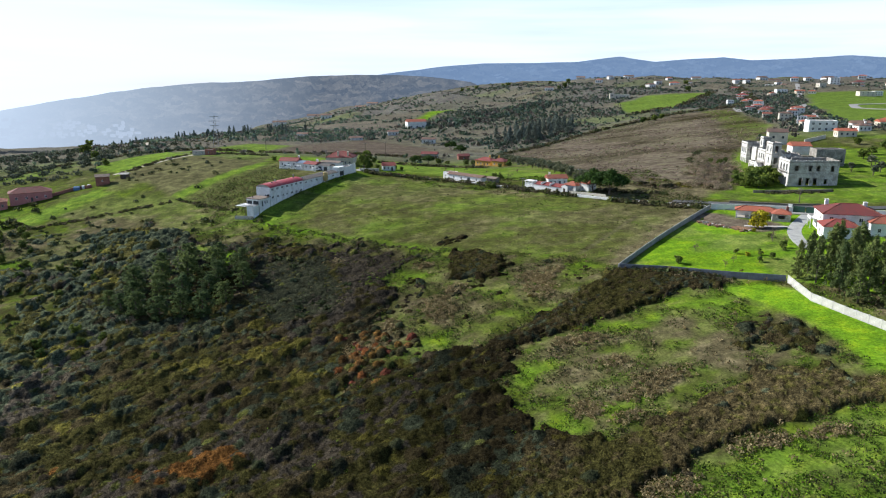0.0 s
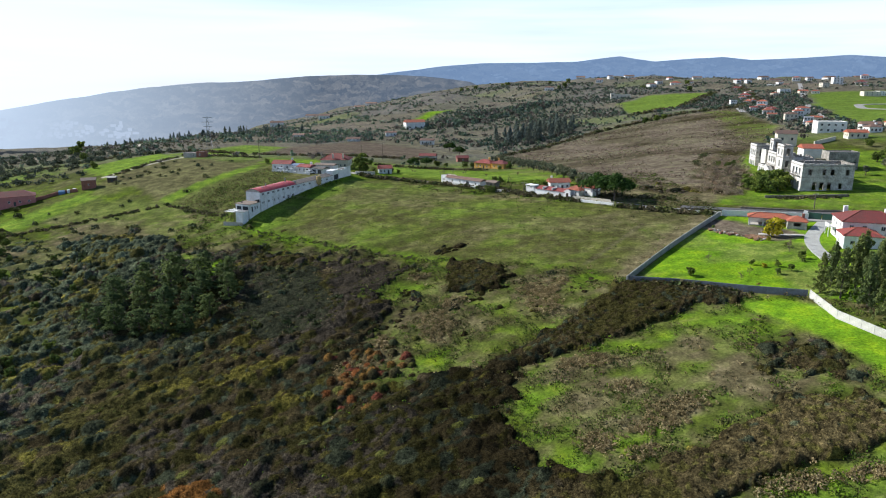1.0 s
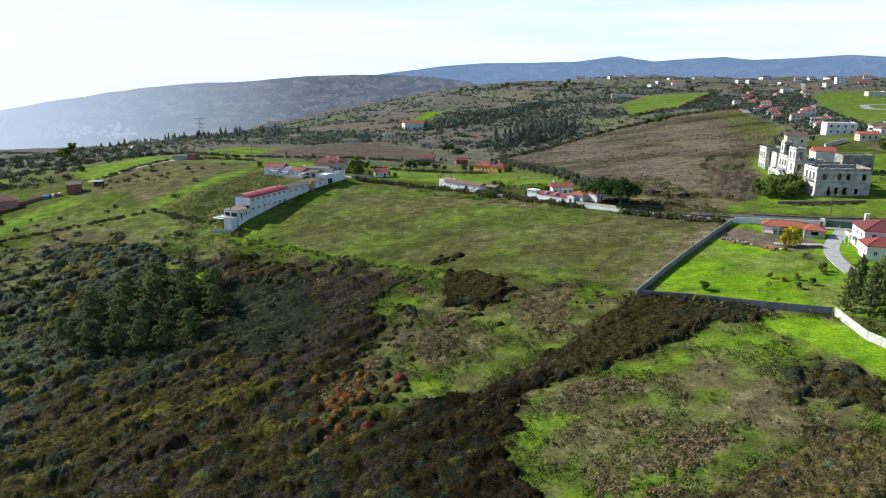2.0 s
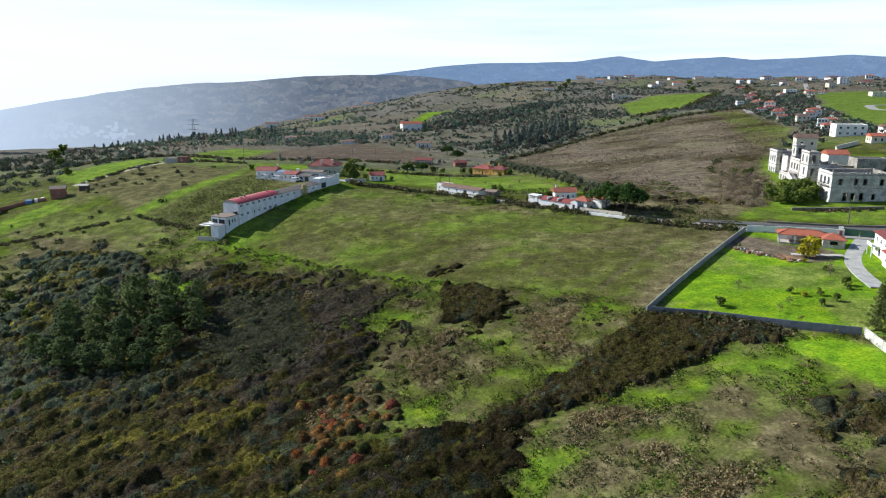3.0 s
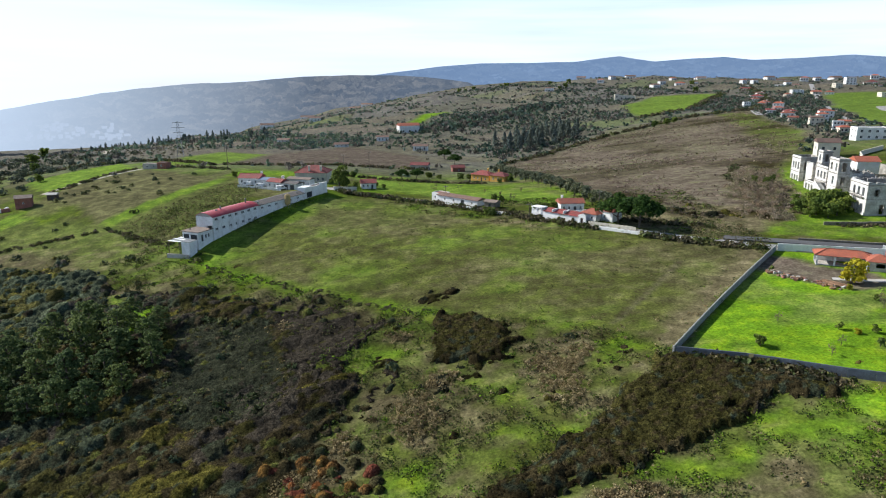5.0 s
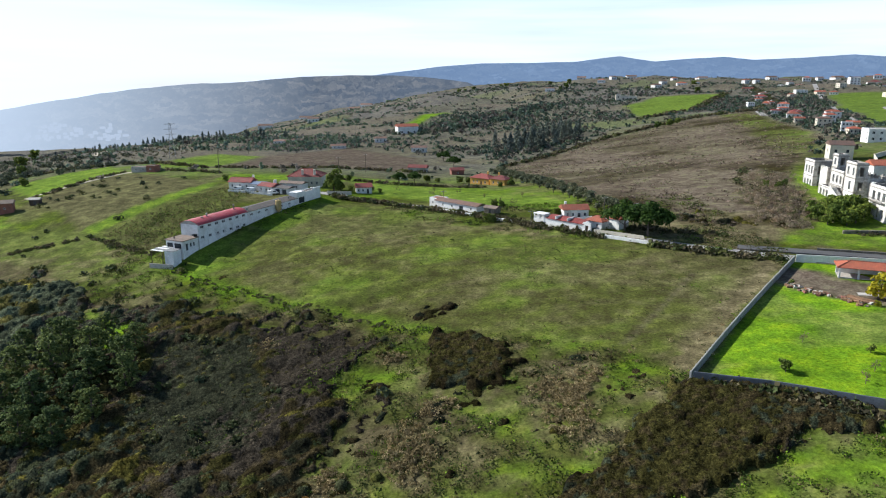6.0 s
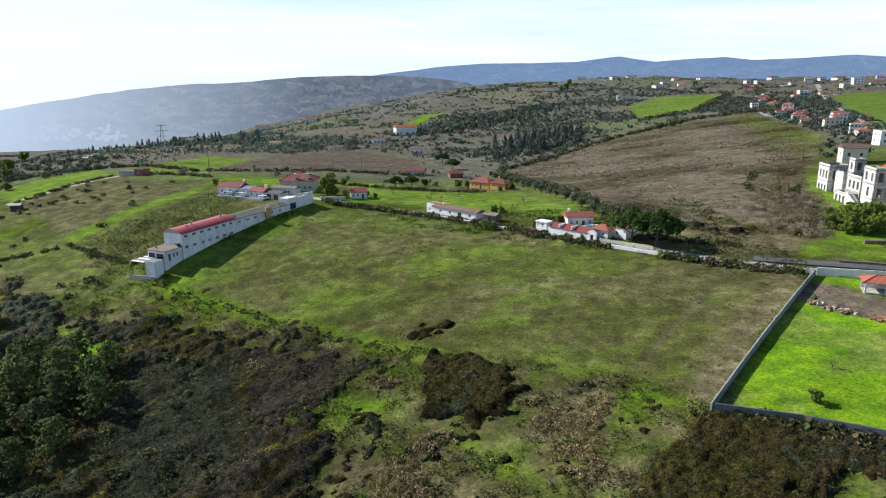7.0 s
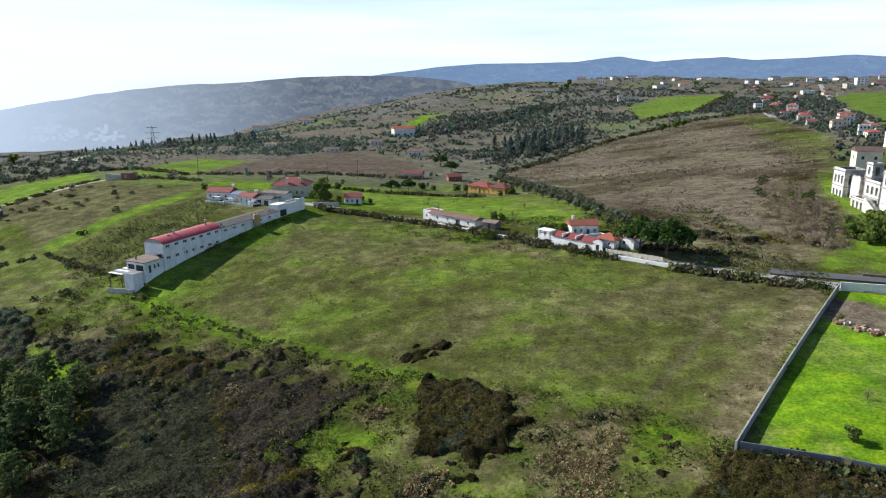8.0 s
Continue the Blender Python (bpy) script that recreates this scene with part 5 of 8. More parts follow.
def grow_fallow():
    """Dead stalks and low brown growth on the fallow field."""
    rng = np.random.RandomState(79)
    n = 11000
    x, y = rng.uniform(45, 335, n), 285 + 520 * rng.rand(n) ** 1.5
    keep = (rng.rand(n) < 0.15 + 0.85 * smooth(0.46, 0.60, fbm(x, y, 26, 4, 57.3))) & (inside(x, y, FALLOW, 2, 2) > 0.5)
    x, y = x[keep], y[keep]
    t = pick_tints(rng, len(x), ((0.21, 0.155, 0.128), (0.24, 0.185, 0.15), (0.17, 0.125, 0.102), (0.27, 0.215, 0.165), (0.17, 0.165, 0.09)))
    tpl = [bush_template(230 + i, 6, 0.24, 3, 0.4) for i in range(4)]
    return scatter("fallow_weeds", "dead brown stalks and weeds on the fallow field", "weeds", tpl, x, y, rng.uniform(0.6, 1.5, len(x)) * (1 + y / 1200), t, LEAF_TINT, 0.04)


def grow_dark_shrubs():
    """Rounder dark evergreen shrubs dotted over the western slope."""
    rng = np.random.RandomState(33)
    n = 2400
    x, y = rng.uniform(-215, -5, n), rng.uniform(120, 345, n)
    lush, dry, scrub, soil, wood = cover(x, y)
    near_grove = np.exp(-(np.hypot((x + 90) / 45, (y - 235) / 40)) ** 2)
    keep = rng.rand(n) < (0.08 + 0.42 * near_grove + 0.35 * (x < -125)) * (1 - 0.6 * smooth(-60, -10, x)) * (1 - 0.75 * smooth(285, 310, y)) * (inside(x, y, BIG_FIELD, 3, 0.5) < 0.1) * (inside(x, y, VINEYARD, 2, 0.5) < 0.1)
    x, y = x[keep], y[keep]
    t = pick_tints(rng, len(x), ((0.050, 0.068, 0.028), (0.065, 0.082, 0.034), (0.055, 0.072, 0.040), (0.10, 0.105, 0.04)))
    far_x, far_y = rng.uniform(-420, -195, 700), rng.uniform(385, 600, 700)
    far_keep = rng.rand(700) < 0.8 * smooth(0.42, 0.58, fbm(far_x, far_y, 60, 3, 14.4)) * (inside(far_x, far_y, STRIP_A, 3, 1) < 0.2)
    far_x, far_y = far_x[far_keep], far_y[far_keep]
    x, y = np.concatenate([x, rng.uniform(-175, -120, 26), far_x]), np.concatenate([y, rng.uniform(365, 420, 26), far_y])
    t = np.concatenate([t, t[:26], pick_tints(rng, len(far_x), ((0.075, 0.095, 0.062), (0.095, 0.110, 0.072), (0.085, 0.100, 0.078)))])
    tpl = [bush_template(50 + s, 63, 0.17, 7, 1.15) for s in range(5)]
    return scatter("evergreen_scrub", "round dark evergreen shrubs dotted over the slope", "scrub", tpl, x, y, rng.uniform(1.1, 2.4, len(x)) * np.where(x < -190, 1.9, 1.0), t, LEAF_TINT, 0.2)


def grow_tussocks():
    """Pale dry tussocks in loose patches, and thin straw elsewhere."""
    rng = np.random.RandomState(44)
    patches = ((45, 131, 7, 3.5), (33, 153, 7, 3), (29, 124, 4, 3.5), (36, 119, 4, 2), (55, 106, 7, 2.5), (37, 98, 6, 3), (66, 106, 5, 2), (28, 187, 5, 6), (30, 194, 4, 4), (-1, 183, 5, 8), (-15, 178, 3, 4), (-38, 229, 4, 4),
               (34, 199, 3.5, 3), (26, 197, 4, 4), (4, 195, 4, 4), (-6, 216, 4, 2), (-22, 168, 6, 5), (40, 126, 5, 3), (38, 141, 3, 3))
    xs, ys = [rng.uniform(-60, 90, 500)], [rng.uniform(95, 215, 500)]
    for cx, cy, rx, ry in patches:
        n = int(rx * ry * 9)
        a, r = rng.uniform(0, math.tau, n), np.sqrt(rng.rand(n)) * (0.6 + 0.6 * rng.rand(n))
        xs.append(cx + np.cos(a) * r * rx)
        ys.append(cy + np.sin(a) * r * ry)
    x, y = np.concatenate(xs), np.concatenate(ys)
    lush, dry, scrub, soil, wood = cover(x, y)
    keep = (inside(x, y, GARDEN, 0.5, 0.1) < 0.1) & (inside(x, y, LUSH_STRIP, 0.5, 0.1) < 0.1) & (rng.rand(len(x)) > 0.8 * scrub)
    x, y = x[keep], y[keep]
    t = pick_tints(rng, len(x), ((0.31, 0.245, 0.13), (0.26, 0.20, 0.105), (0.20, 0.155, 0.08), (0.36, 0.29, 0.165)))
    tpl = [bush_template(70 + i, 24, 0.16, 3, 1.1) for i in range(4)]
    return scatter("tussock_grass", "pale dry grass tussocks among green meadow", "grass", tpl, x, y, rng.uniform(0.5, 1.15, len(x)), t, GRASS_DRY, 0.03)


def grow_weeds():
    """Taller herb growth that roughens the meadows."""
    rng = np.random.RandomState(46)
    n = 170000
    x, y = rng.uniform(-110, 104, n), 84 + 266 * rng.rand(n) ** 1.25
    lush, dry, scrub, soil, wood = cover(x, y)
    field = inside(x, y, BIG_FIELD, 2, 2)
    keep = (rng.rand(n) < (0.10 + 0.62 * (1 - field)) * (1 - 0.8 * scrub) * smooth(0.40, 0.58, fbm(x, y, 5, 4, 23.7))) & (inside(x, y, GARDEN, 0.5, 0.1) < 0.1) & (inside(x, y, LUSH_STRIP, 0.5, 0.1) < 0.2)
    x, y, l, d = x[keep], y[keep], lush[keep], dry[keep]
    green = pick_tints(rng, len(x), ((0.050, 0.078, 0.014), (0.036, 0.056, 0.014), (0.075, 0.105, 0.016), (0.060, 0.055, 0.022), (0.030, 0.044, 0.014)))
    vivid = pick_tints(rng, len(x), ((0.13, 0.22, 0.014), (0.08, 0.15, 0.014)))
    straw = pick_tints(rng, len(x), ((0.15, 0.125, 0.06), (0.10, 0.082, 0.04), (0.20, 0.165, 0.085)))
    luck = rng.rand(len(x))
    t = np.where((luck < l * 0.8)[:, None], vivid, np.where((luck > 1 - 0.55 * d)[:, None], straw, green))
    tpl = [bush_template(90 + s, 7, 0.15, 2, 0.7) for s in range(4)]
    return scatter("meadow_weeds", "low green weeds and tall grass in the meadow", "grass", tpl, x, y, rng.uniform(0.45, 1.1, len(x)) * (1.3 - 0.3 * field[keep]), t, LEAF_TINT, 0.05)


def grow_hedges():
    """Hedgerows and thickets between the fields and along the roads."""
    rng = np.random.RandomState(55)
    runs = (((55, 190.5), (64, 185), (70, 180.5), (76, 176.5)), ((-44, 372), (-20, 362), (5, 340), (30, 316), (40, 306)), ((62, 301), (74, 293), (84, 287), (92, 281)), ((30, 313), (40, 302.5), (50, 292.5), (57, 285.5)), ((68, 275.5), (78, 268), (88, 262)), ((86, 263), (92, 259), (99, 256)),
            ((-80, 284), (-44, 257), (-17, 237), (10, 222)), ((-205, 316), (-188, 302), (-150, 318), (-128, 326), (-92, 300)), ((-170, 460), (-135, 445), (-112, 436)), ((-185, 384), (-166, 444)),
            ((47, 545), (146, 700), (210, 760), (270, 800), (335, 812)), ((-60, 440), (0, 425), (28, 418)), ((-134, 470), (-70, 530), (-6, 512)),
            ((118, 290), (135, 320), (130, 360), (150, 400)), ((131, 277), (142, 275), (158, 273.5)), ((226, 850), (300, 890), (414, 1075)), ((330, 800), (400, 900), (520, 1240)),
            ((-230, 480), (-180, 520), (-140, 480)), ((-300, 400), (-240, 460), (-200, 500)))
    xs, ys, ss = [], [], []
    for run in runs:
        for (ax, ay), (bx, by) in zip(run, run[1:]):
            l = math.hypot(bx - ax, by - ay)
            far = 1 + max(0, ay - 330) / 260
            lane = -50 < ax < 95 and 250 < ay < 380
            n = int(l * (3.5 if ay < 195 else 2.2 if lane else 1.6) / far)
            s = rng.rand(n)
            xs.append(ax + (bx - ax) * s + rng.normal(0, 0.9 * far, n))
            ys.append(ay + (by - ay) * s + rng.normal(0, 0.9 * far, n))
            ss.append(rng.uniform(0.8, 1.7, n) * far * (0.55 if by < 300 and bx > -90 and bx < 20 else 1.5 if ay < 195 else 1.45 if lane else 1.0))
    x, y, s = np.concatenate(xs), np.concatenate(ys), np.concatenate(ss)
    t = pick_tints(rng, len(x), ((0.065, 0.085, 0.032), (0.10, 0.088, 0.05), (0.08, 0.072, 0.044), (0.115, 0.125, 0.042), (0.14, 0.115, 0.07)))
    tpl = [bush_template(120 + i, 28, 0.22, 5, 1.0) for i in range(5)]
    return scatter("hedgerow", "straggling hedges of mixed evergreen and bare shrubs", "hedge", tpl, x, y, s, t, LEAF_TINT, 0.2)


def grow_far_woods():
    """Woods, copses and single trees on the hills."""
    rng = np.random.RandomState(66)
    n = 120000
    y = np.exp(rng.uniform(math.log(420), math.log(2600), n))
    x = rng.uniform(-0.80, 0.80, n) * (y + 60)
    lush, dry, scrub, soil, wood = cover(x, y)
    plot, border = parcels(x, y)
    lumps = fbm(x, y, 110, 4, 77.7)
    valley = 0.35 * np.exp(-(to_line(x, y, 60, 650, 150, 790) / 40) ** 2) + 1.2 * np.exp(-(to_line(x, y, -8, 880, 165, 1130) / 34) ** 2) + 0.5 * np.exp(-(to_line(x, y, -420, 950, -150, 800) / 60) ** 2)
    town = np.exp(-(np.hypot((x - 420) / 190, (y - 800) / 330)) ** 2)
    free = np.clip(1 - soil * 1.0 - lush * 1.6, 0, 1) * (1 - 0.75 * np.clip(inside(x, y, FALLOW, 4, 2) + inside(x, y, PLOUGHED, 4, 2) + inside(x, y, CURVE_FIELD, 4, 2), 0, 1))
    keep = rng.rand(n) < (wood * (smooth(0.50, 0.60, lumps) * 0.45 + 0.5 * (plot < 0.20)) + 1.0 * valley * free + 0.42 * border * smooth(0.40, 0.58, fbm(x, y, 70, 3, 99.0)) + 0.035 + 0.45 * town * smooth(0.44, 0.60, fbm(x, y, 60, 3, 101.0))) * (free ** 0.5)
    for outline in (PLOUGHED, FALLOW, FAR_STRIP, MANOR_FIELD, STRIP_A, CURVE_FIELD):
        keep &= inside(x, y, outline, 3, 1) < 0.3
    keep &= (rng.rand(n) < 0.10) | (y > 640) | (x > 40)
    x, y = x[keep], y[keep]
    v = valley[keep]
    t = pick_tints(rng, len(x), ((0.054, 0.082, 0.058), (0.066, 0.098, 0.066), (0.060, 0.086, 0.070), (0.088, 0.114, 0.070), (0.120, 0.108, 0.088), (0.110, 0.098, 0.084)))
    # paler to the west and slightly bluer: haze put into the tints
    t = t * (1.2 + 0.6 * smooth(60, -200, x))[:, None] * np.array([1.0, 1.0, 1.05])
    tall = rng.uniform(1.1, 3.0, len(x)) * (1 + 0.8 * np.clip(v, 0, 1)) * (1 + y / 3500)
    tpl = [bush_template(150 + i, 12, 0.34, 4, 1.2) for i in range(6)]
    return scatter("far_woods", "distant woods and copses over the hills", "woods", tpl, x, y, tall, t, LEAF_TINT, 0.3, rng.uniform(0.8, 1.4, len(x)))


def grow_vines():
    rng = np.random.RandomState(70)
    xs, ys = [], []
    for i in range(34):
        # rows run along the shed
        off = -4.0 - i * 1.55
        s = np.arange(0, 90, 1.4)
        xs.append(-76 + 0.404 * s + 0.915 * off + rng.normal(0, 0.12, len(s)))
        ys.append(297 + 0.915 * s - 0.404 * off + rng.normal(0, 0.12, len(s)))
    x, y = np.concatenate(xs), np.concatenate(ys)
    keep = (inside(x, y, VINEYARD, 0.5, 0.2) > 0.5) & (rng.rand(len(x)) < 0.6)
    x, y = x[keep], y[keep]
    t = pick_tints(rng, len(x), ((0.17, 0.15, 0.075), (0.20, 0.18, 0.085), (0.13, 0.15, 0.05)))
    tpl = [bush_template(180 + i, 14, 0.22, 2, 1.2) for i in range(3)]
    return scatter("vine_rows", "pruned vines in rows on bare soil", "vines", tpl, x, y, rng.uniform(0.7, 1.05, len(x)), t, LEAF_TINT, 0.02)


def grow_orchard_dots():
    """Far orchard in lines on the western hill."""
    rng = np.random.RandomState(72)
    gx, gy = np.meshgrid(np.arange(-330, -190, 9.0), np.arange(560, 720, 11.0))
    x, y = gx.ravel() + rng.normal(0, 1.0, gx.size), gy.ravel() + rng.normal(0, 1.0, gx.size)
    t = pick_tints(rng, len(x), ((0.08, 0.085, 0.05), (0.11, 0.10, 0.06)))
    tpl = [bush_template(190 + i, 24, 0.22, 4, 1.0) for i in range(3)]
    return scatter("orchard_rows", "small orchard trees in lines on the far slope", "orchard", tpl, x, y, rng.uniform(1.4, 2.2, len(x)), t, LEAF_TINT, 0.1)


def grow_thicket():
    """Bare winter brush between the fallow field and the ruin."""
    rng = np.random.RandomState(77)
    n = 3400
    x, y = rng.uniform(105, 162, n), rng.uniform(280, 390, n)
    keep = rng.rand(n) < 0.70 * inside(x, y, THICKET, 4, 9)
    x, y = x[keep], y[keep]
    t = pick_tints(rng, len(x), ((0.30, 0.24, 0.19), (0.23, 0.185, 0.15), (0.36, 0.29, 0.21), (0.20, 0.20, 0.10), (0.26, 0.185, 0.13)))
    tpl = [bush_template(210 + i, 66, 0.085, 7, 1.4) for i in range(5)]
    return scatter("bare_brush", "bare grey-brown winter brush beside the ruined manor", "brush", tpl, x, y, rng.uniform(1.0, 2.3, len(x)), t, LEAF_TINT, 0.15)


for grow in (grow_scrub, grow_fallow, grow_thicket, grow_dark_shrubs, grow_tussocks, grow_weeds, grow_hedges, grow_far_woods, grow_vines, grow_orchard_dots):
    grow()


# ---- roads ----
ribbon("road", ((-60, 388), (-41, 376), (-22, 366), (4, 347), (30, 318), (50, 299), (66, 283), (80, 271), (97, 260), (115, 250), (136, 239), (160, 228), (230, 200)), 5.2, PALE_ROAD,
       "narrow pale asphalt lane between field and houses", 0.05)
ribbon("road", ((92, 269.5), (97, 267), (120, 257), (145, 248), (190, 240), (260, 236)), 5.2, ASPHALT, "dark asphalt road beside the boundary wall", 0.12)
ribbon("road", ((318, 745), (372, 909), (440, 1040), (520, 1245), (640, 1513)), 6.0, PALE_ROAD, "pale village street climbing the ridge", 0.3)
ribbon("road", ((330, 610), (400, 771), (470, 920), (540, 1059), (700, 1400)), 6.5, PALE_ROAD, "pale road through the village", 0.3)
ribbon("road", ((470, 690), (440, 740), (470, 800), (540, 820), (640, 760), (700, 640)), 9.0, PALE_ROAD, "curving new road through the green field", 0.3)
ribbon("dirt_track", ((-188, 388), (-175, 412), (-162, 446), (-156, 452)), 2.4, DIRT_TRACK, "pale dirt track beside the green strip", 0.05, category="track")
ribbon("dirt_track", ((-262, 600), (-268, 620), (-285, 660), (-290, 690), (-270, 720)), 6.0, DIRT_TRACK, "pale dirt track climbing the hill", 0.1, category="track")
ribbon("driveway", ((131, 240), (126, 233), (116, 222), (110, 206), (109, 196)), 4.2, CONCRETE, "grey paved driveway from the gate", 0.06, category="driveway")
ribbon("driveway", ((116, 224), (108, 226), (103, 228)), 2.2, CEMENT, "grey paved path to the pavilion", 0.05, category="path")

# ---- boundary walls ----
wall_run("boundary_wall", ((51.8, 193.6), (101, 254)), 1.75, CONCRETE, "grey concrete panel wall between field and garden", 3.0, 0.22, 0.14)
wall_run("boundary_wall", ((101.4, 254), (113, 249.5), (127.5, 244.2)), 2.1, WHITE, "long whitewashed wall along the road", 4.0, 0.3, 0.0)
wall_run("boundary_wall", ((134.5, 240), (150, 234), (185, 222), (230, 206)), 2.1, WHITE, "long whitewashed wall along the road", 4.0, 0.3, 0.0)
wall_run("boundary_wall", ((52.2, 193.2), (64, 187), (78, 177.5), (89.6, 170.6)), 1.9, SHADED_WALL, "dark garden wall, bluish shade put into its colour", 4.0, 0.22, 0.0)
wall_run("boundary_wall", ((90, 170.2), (89.3, 157.2), (92, 148), (96, 136), (103, 116)), 1.9, CONCRETE_LIGHT, "pale concrete panel wall beside the conifers", 3.0, 0.2, 0.12)
wall_run("roadside_wall", ((4, 342.5), (14, 331.5), (22, 322.5)), 1.0, WHITE_OLD, "low broken whitewashed wall along the lane", 3.5, 0.4, 0.0)
wall_run("roadside_wall", ((25, 318.8), (31, 313)), 1.0, WHITE_OLD, "low broken whitewashed wall along the lane", 3.5, 0.4, 0.0)
wall_run("roadside_wall", ((57, 286.2), (62, 281.8), (68, 276.5)), 1.0, WHITE_OLD, "low whitewashed wall along the lane", 3.5, 0.4, 0.0)
wall_run("stone_wall", ((128, 278.5), (140, 276), (158.6, 274.5)), 1.1, STONE, "low rubble stone wall below the ruined manor", 3.0, 0.6, 0.0)
wall_run("stone_wall", ((112, 263), (130, 255), (150, 250)), 0.8, STONE, "low stone wall beside the road", 3.0, 0.5, 0.0)
wall_run("stone_wall", ((-205, 352), (-196, 362), (-188, 362)), 1.6, BRICK, "dark brick yard wall", 3.0, 0.4, 0.0)
wall_run("lane_wall", ((196, 372), (206, 392), (225, 405)), 2.2, CREAM, "old ochre wall behind the ruined manor", 4.0, 0.4, 0.0)


# ---- the long shed beside the field ----
SHED_DIR, SHED_LEFT, SHED_ROT = Vector((0.404, 0.915)), Vector((-0.915, 0.404)), 66.2


def shed_spot(s, off):
    p = Vector((-76.3, 297.7)) + SHED_DIR * s + SHED_LEFT * off
    return p.x, p.y


def arch_roof(length, width, z, rise, thick, material, root, name="roof"):
    s, n = Solid(), 12
    a, b = width / 2 + 0.25, length / 2 + 0.2
    arc = [(-a + 2 * a * i / n, rise * (1 - (2 * i / n - 1) ** 2) ** 0.8) for i in range(n + 1)]
    ring = [(y, z + h) for y, h in arc] + [(y, z + h - thick) for y, h in reversed(arc)]
    m = len(ring)
    s.add([(-b, y, h) for y, h in ring] + [(b, y, h) for y, h in ring],
          [(i, i + m, (i + 1) % m + m, (i + 1) % m) for i in range(m)] + [(i, i + 1, m - 2 - i, m - 1 - i) for i in range(n)] + [(m - 1 - i + m, m - 2 - i + m, i + 1 + m, i + m) for i in range(n)])
    roof = s.done(name, material, root)
    for k in range(int(length / 1.1)):
        ribs = Solid()
        x = -b + 0.6 + k * 1.1
        for (y0, h0), (y1, h1) in zip(arc, arc[1:]):
            ribs.rod((x, y0, z + h0), (x, y1, z + h1), 0.035, 0.035, 4)
        ribs.done("rib", material, roof)
    return roof


def long_shed():
    x, y = shed_spot(12.5, 3.75)
    rows = [("S", -10.6 + 3.53 * i, zz, zz + 0.85, 0.80) for i in range(7) for zz in (5.7, 2.2)]
    rows += [("W", -1.2, 2.8, 4.0, 0.5)]
    root = house("poultry_shed", x, y, SHED_ROT, 25, 7.5, 7.1, "long whitewashed two-storey farm shed with arched red sheet roof", WHITE_OLD, "none", windows=rows,
                 doors=(("W", -2.6, 2.2, 0.5),), category="farm shed", z=-1.0, th=0.35, base=3.0)
    arch_roof(25, 7.5, 7.1, 1.35, 0.12, SHEET_RED, root)
    n = 12
    arc = [(-3.75 + 7.5 * i / n, 1.3 * (1 - (2 * i / n - 1) ** 2) ** 0.8) for i in range(n + 1)]
    for x0 in (-12.5, 12.15):
        g = Solid()
        m = n + 1
        g.add([(x0, a, 7.1 + b) for a, b in arc] + [(x0 + 0.35, a, 7.1 + b) for a, b in arc],
              [tuple(range(m)), tuple(range(2 * m - 1, m - 1, -1))] + [(i, i + m, (i + 1) % m + m, (i + 1) % m) for i in range(m)])
        g.done("gable", CEMENT, root)
    piers = [Solid().box(-12.5 + 4.17 * i, -12.15 + 4.17 * i, -3.9, -3.75, -3, 4.3).done("pier", WHITE_OLD, root) for i in range(7)]
    Solid().box(-12.5, 12.5, -3.85, -3.75, 4.3, 4.5).done("band", WHITE_OLD, root)
    for u, h in ((-4.6, 1.0), (9.3, 1.6)):
        v = Solid().rod((u, -0.6, 8.2), (u, -0.6, 8.4 + h), 0.28, 0.24, 8)
        v.rod((u, -0.6, 8.45 + h), (u, -0.6, 8.65 + h), 0.42, 0.1, 8)
        v.done("roof_vent", METAL_GREY, root)
    Solid().box(-7.5, -6.9, -1.2, -0.6, 8.3, 8.75).done("roof_hatch", METAL_GREY, root)


def long_shed_low():
    x, y = shed_spot(40.5, 3.75)
    rows = [("S", u, 3.2, 3.85, 0.85) for u in (-13.0, -8.6, -4.2, 5.2, 10.4)]
    root = house("low_shed", x, y, SHED_ROT, 31, 7.5, 4.6, "low whitewashed farm shed with dark fibre-cement roof", WHITE_OLD, "gable", SHEET_DARK, 0.9, rows,
                 category="farm shed", z=1.2, th=0.35, over=0.25, base=3.5)
    for u in (-13.5, 3.0, 12.0):
        Solid().rod((u, -2.2, 4.8), (u, -2.2, 5.9), 0.3, 0.3, 8).done("roof_vent", METAL_GREY, root)


def feed_tank():
    x, y = shed_spot(42.3, -1.1)
    root = thing("feed_tank", x, y, SHED_ROT, "ochre painted feed silo standing against the shed", "silo")
    body = Solid().rod((0, 0, 1.6), (0, 0, 5.0), 1.15, 1.15, 14).rod((0, 0, 0.5), (0, 0, 1.6), 0.3, 1.15, 14).rod((0, 0, 5.0), (0, 0, 5.5), 1.15, 0.25, 14)
    body.done("hopper", TANK, root)
    for a in range(4):
        px, py = math.cos(a * 1.5708 + 0.78) * 1.0, math.sin(a * 1.5708 + 0.78) * 1.0
        Solid().rod((px, py, -0.4), (px, py, 2.2), 0.07, 0.07, 5).done("leg", METAL_GREY, root)
    Solid().rod((0, 0, 5.3), (-2.0, 0.6, 5.6), 0.12, 0.12, 6).done("feed_pipe", METAL_GREY, root)


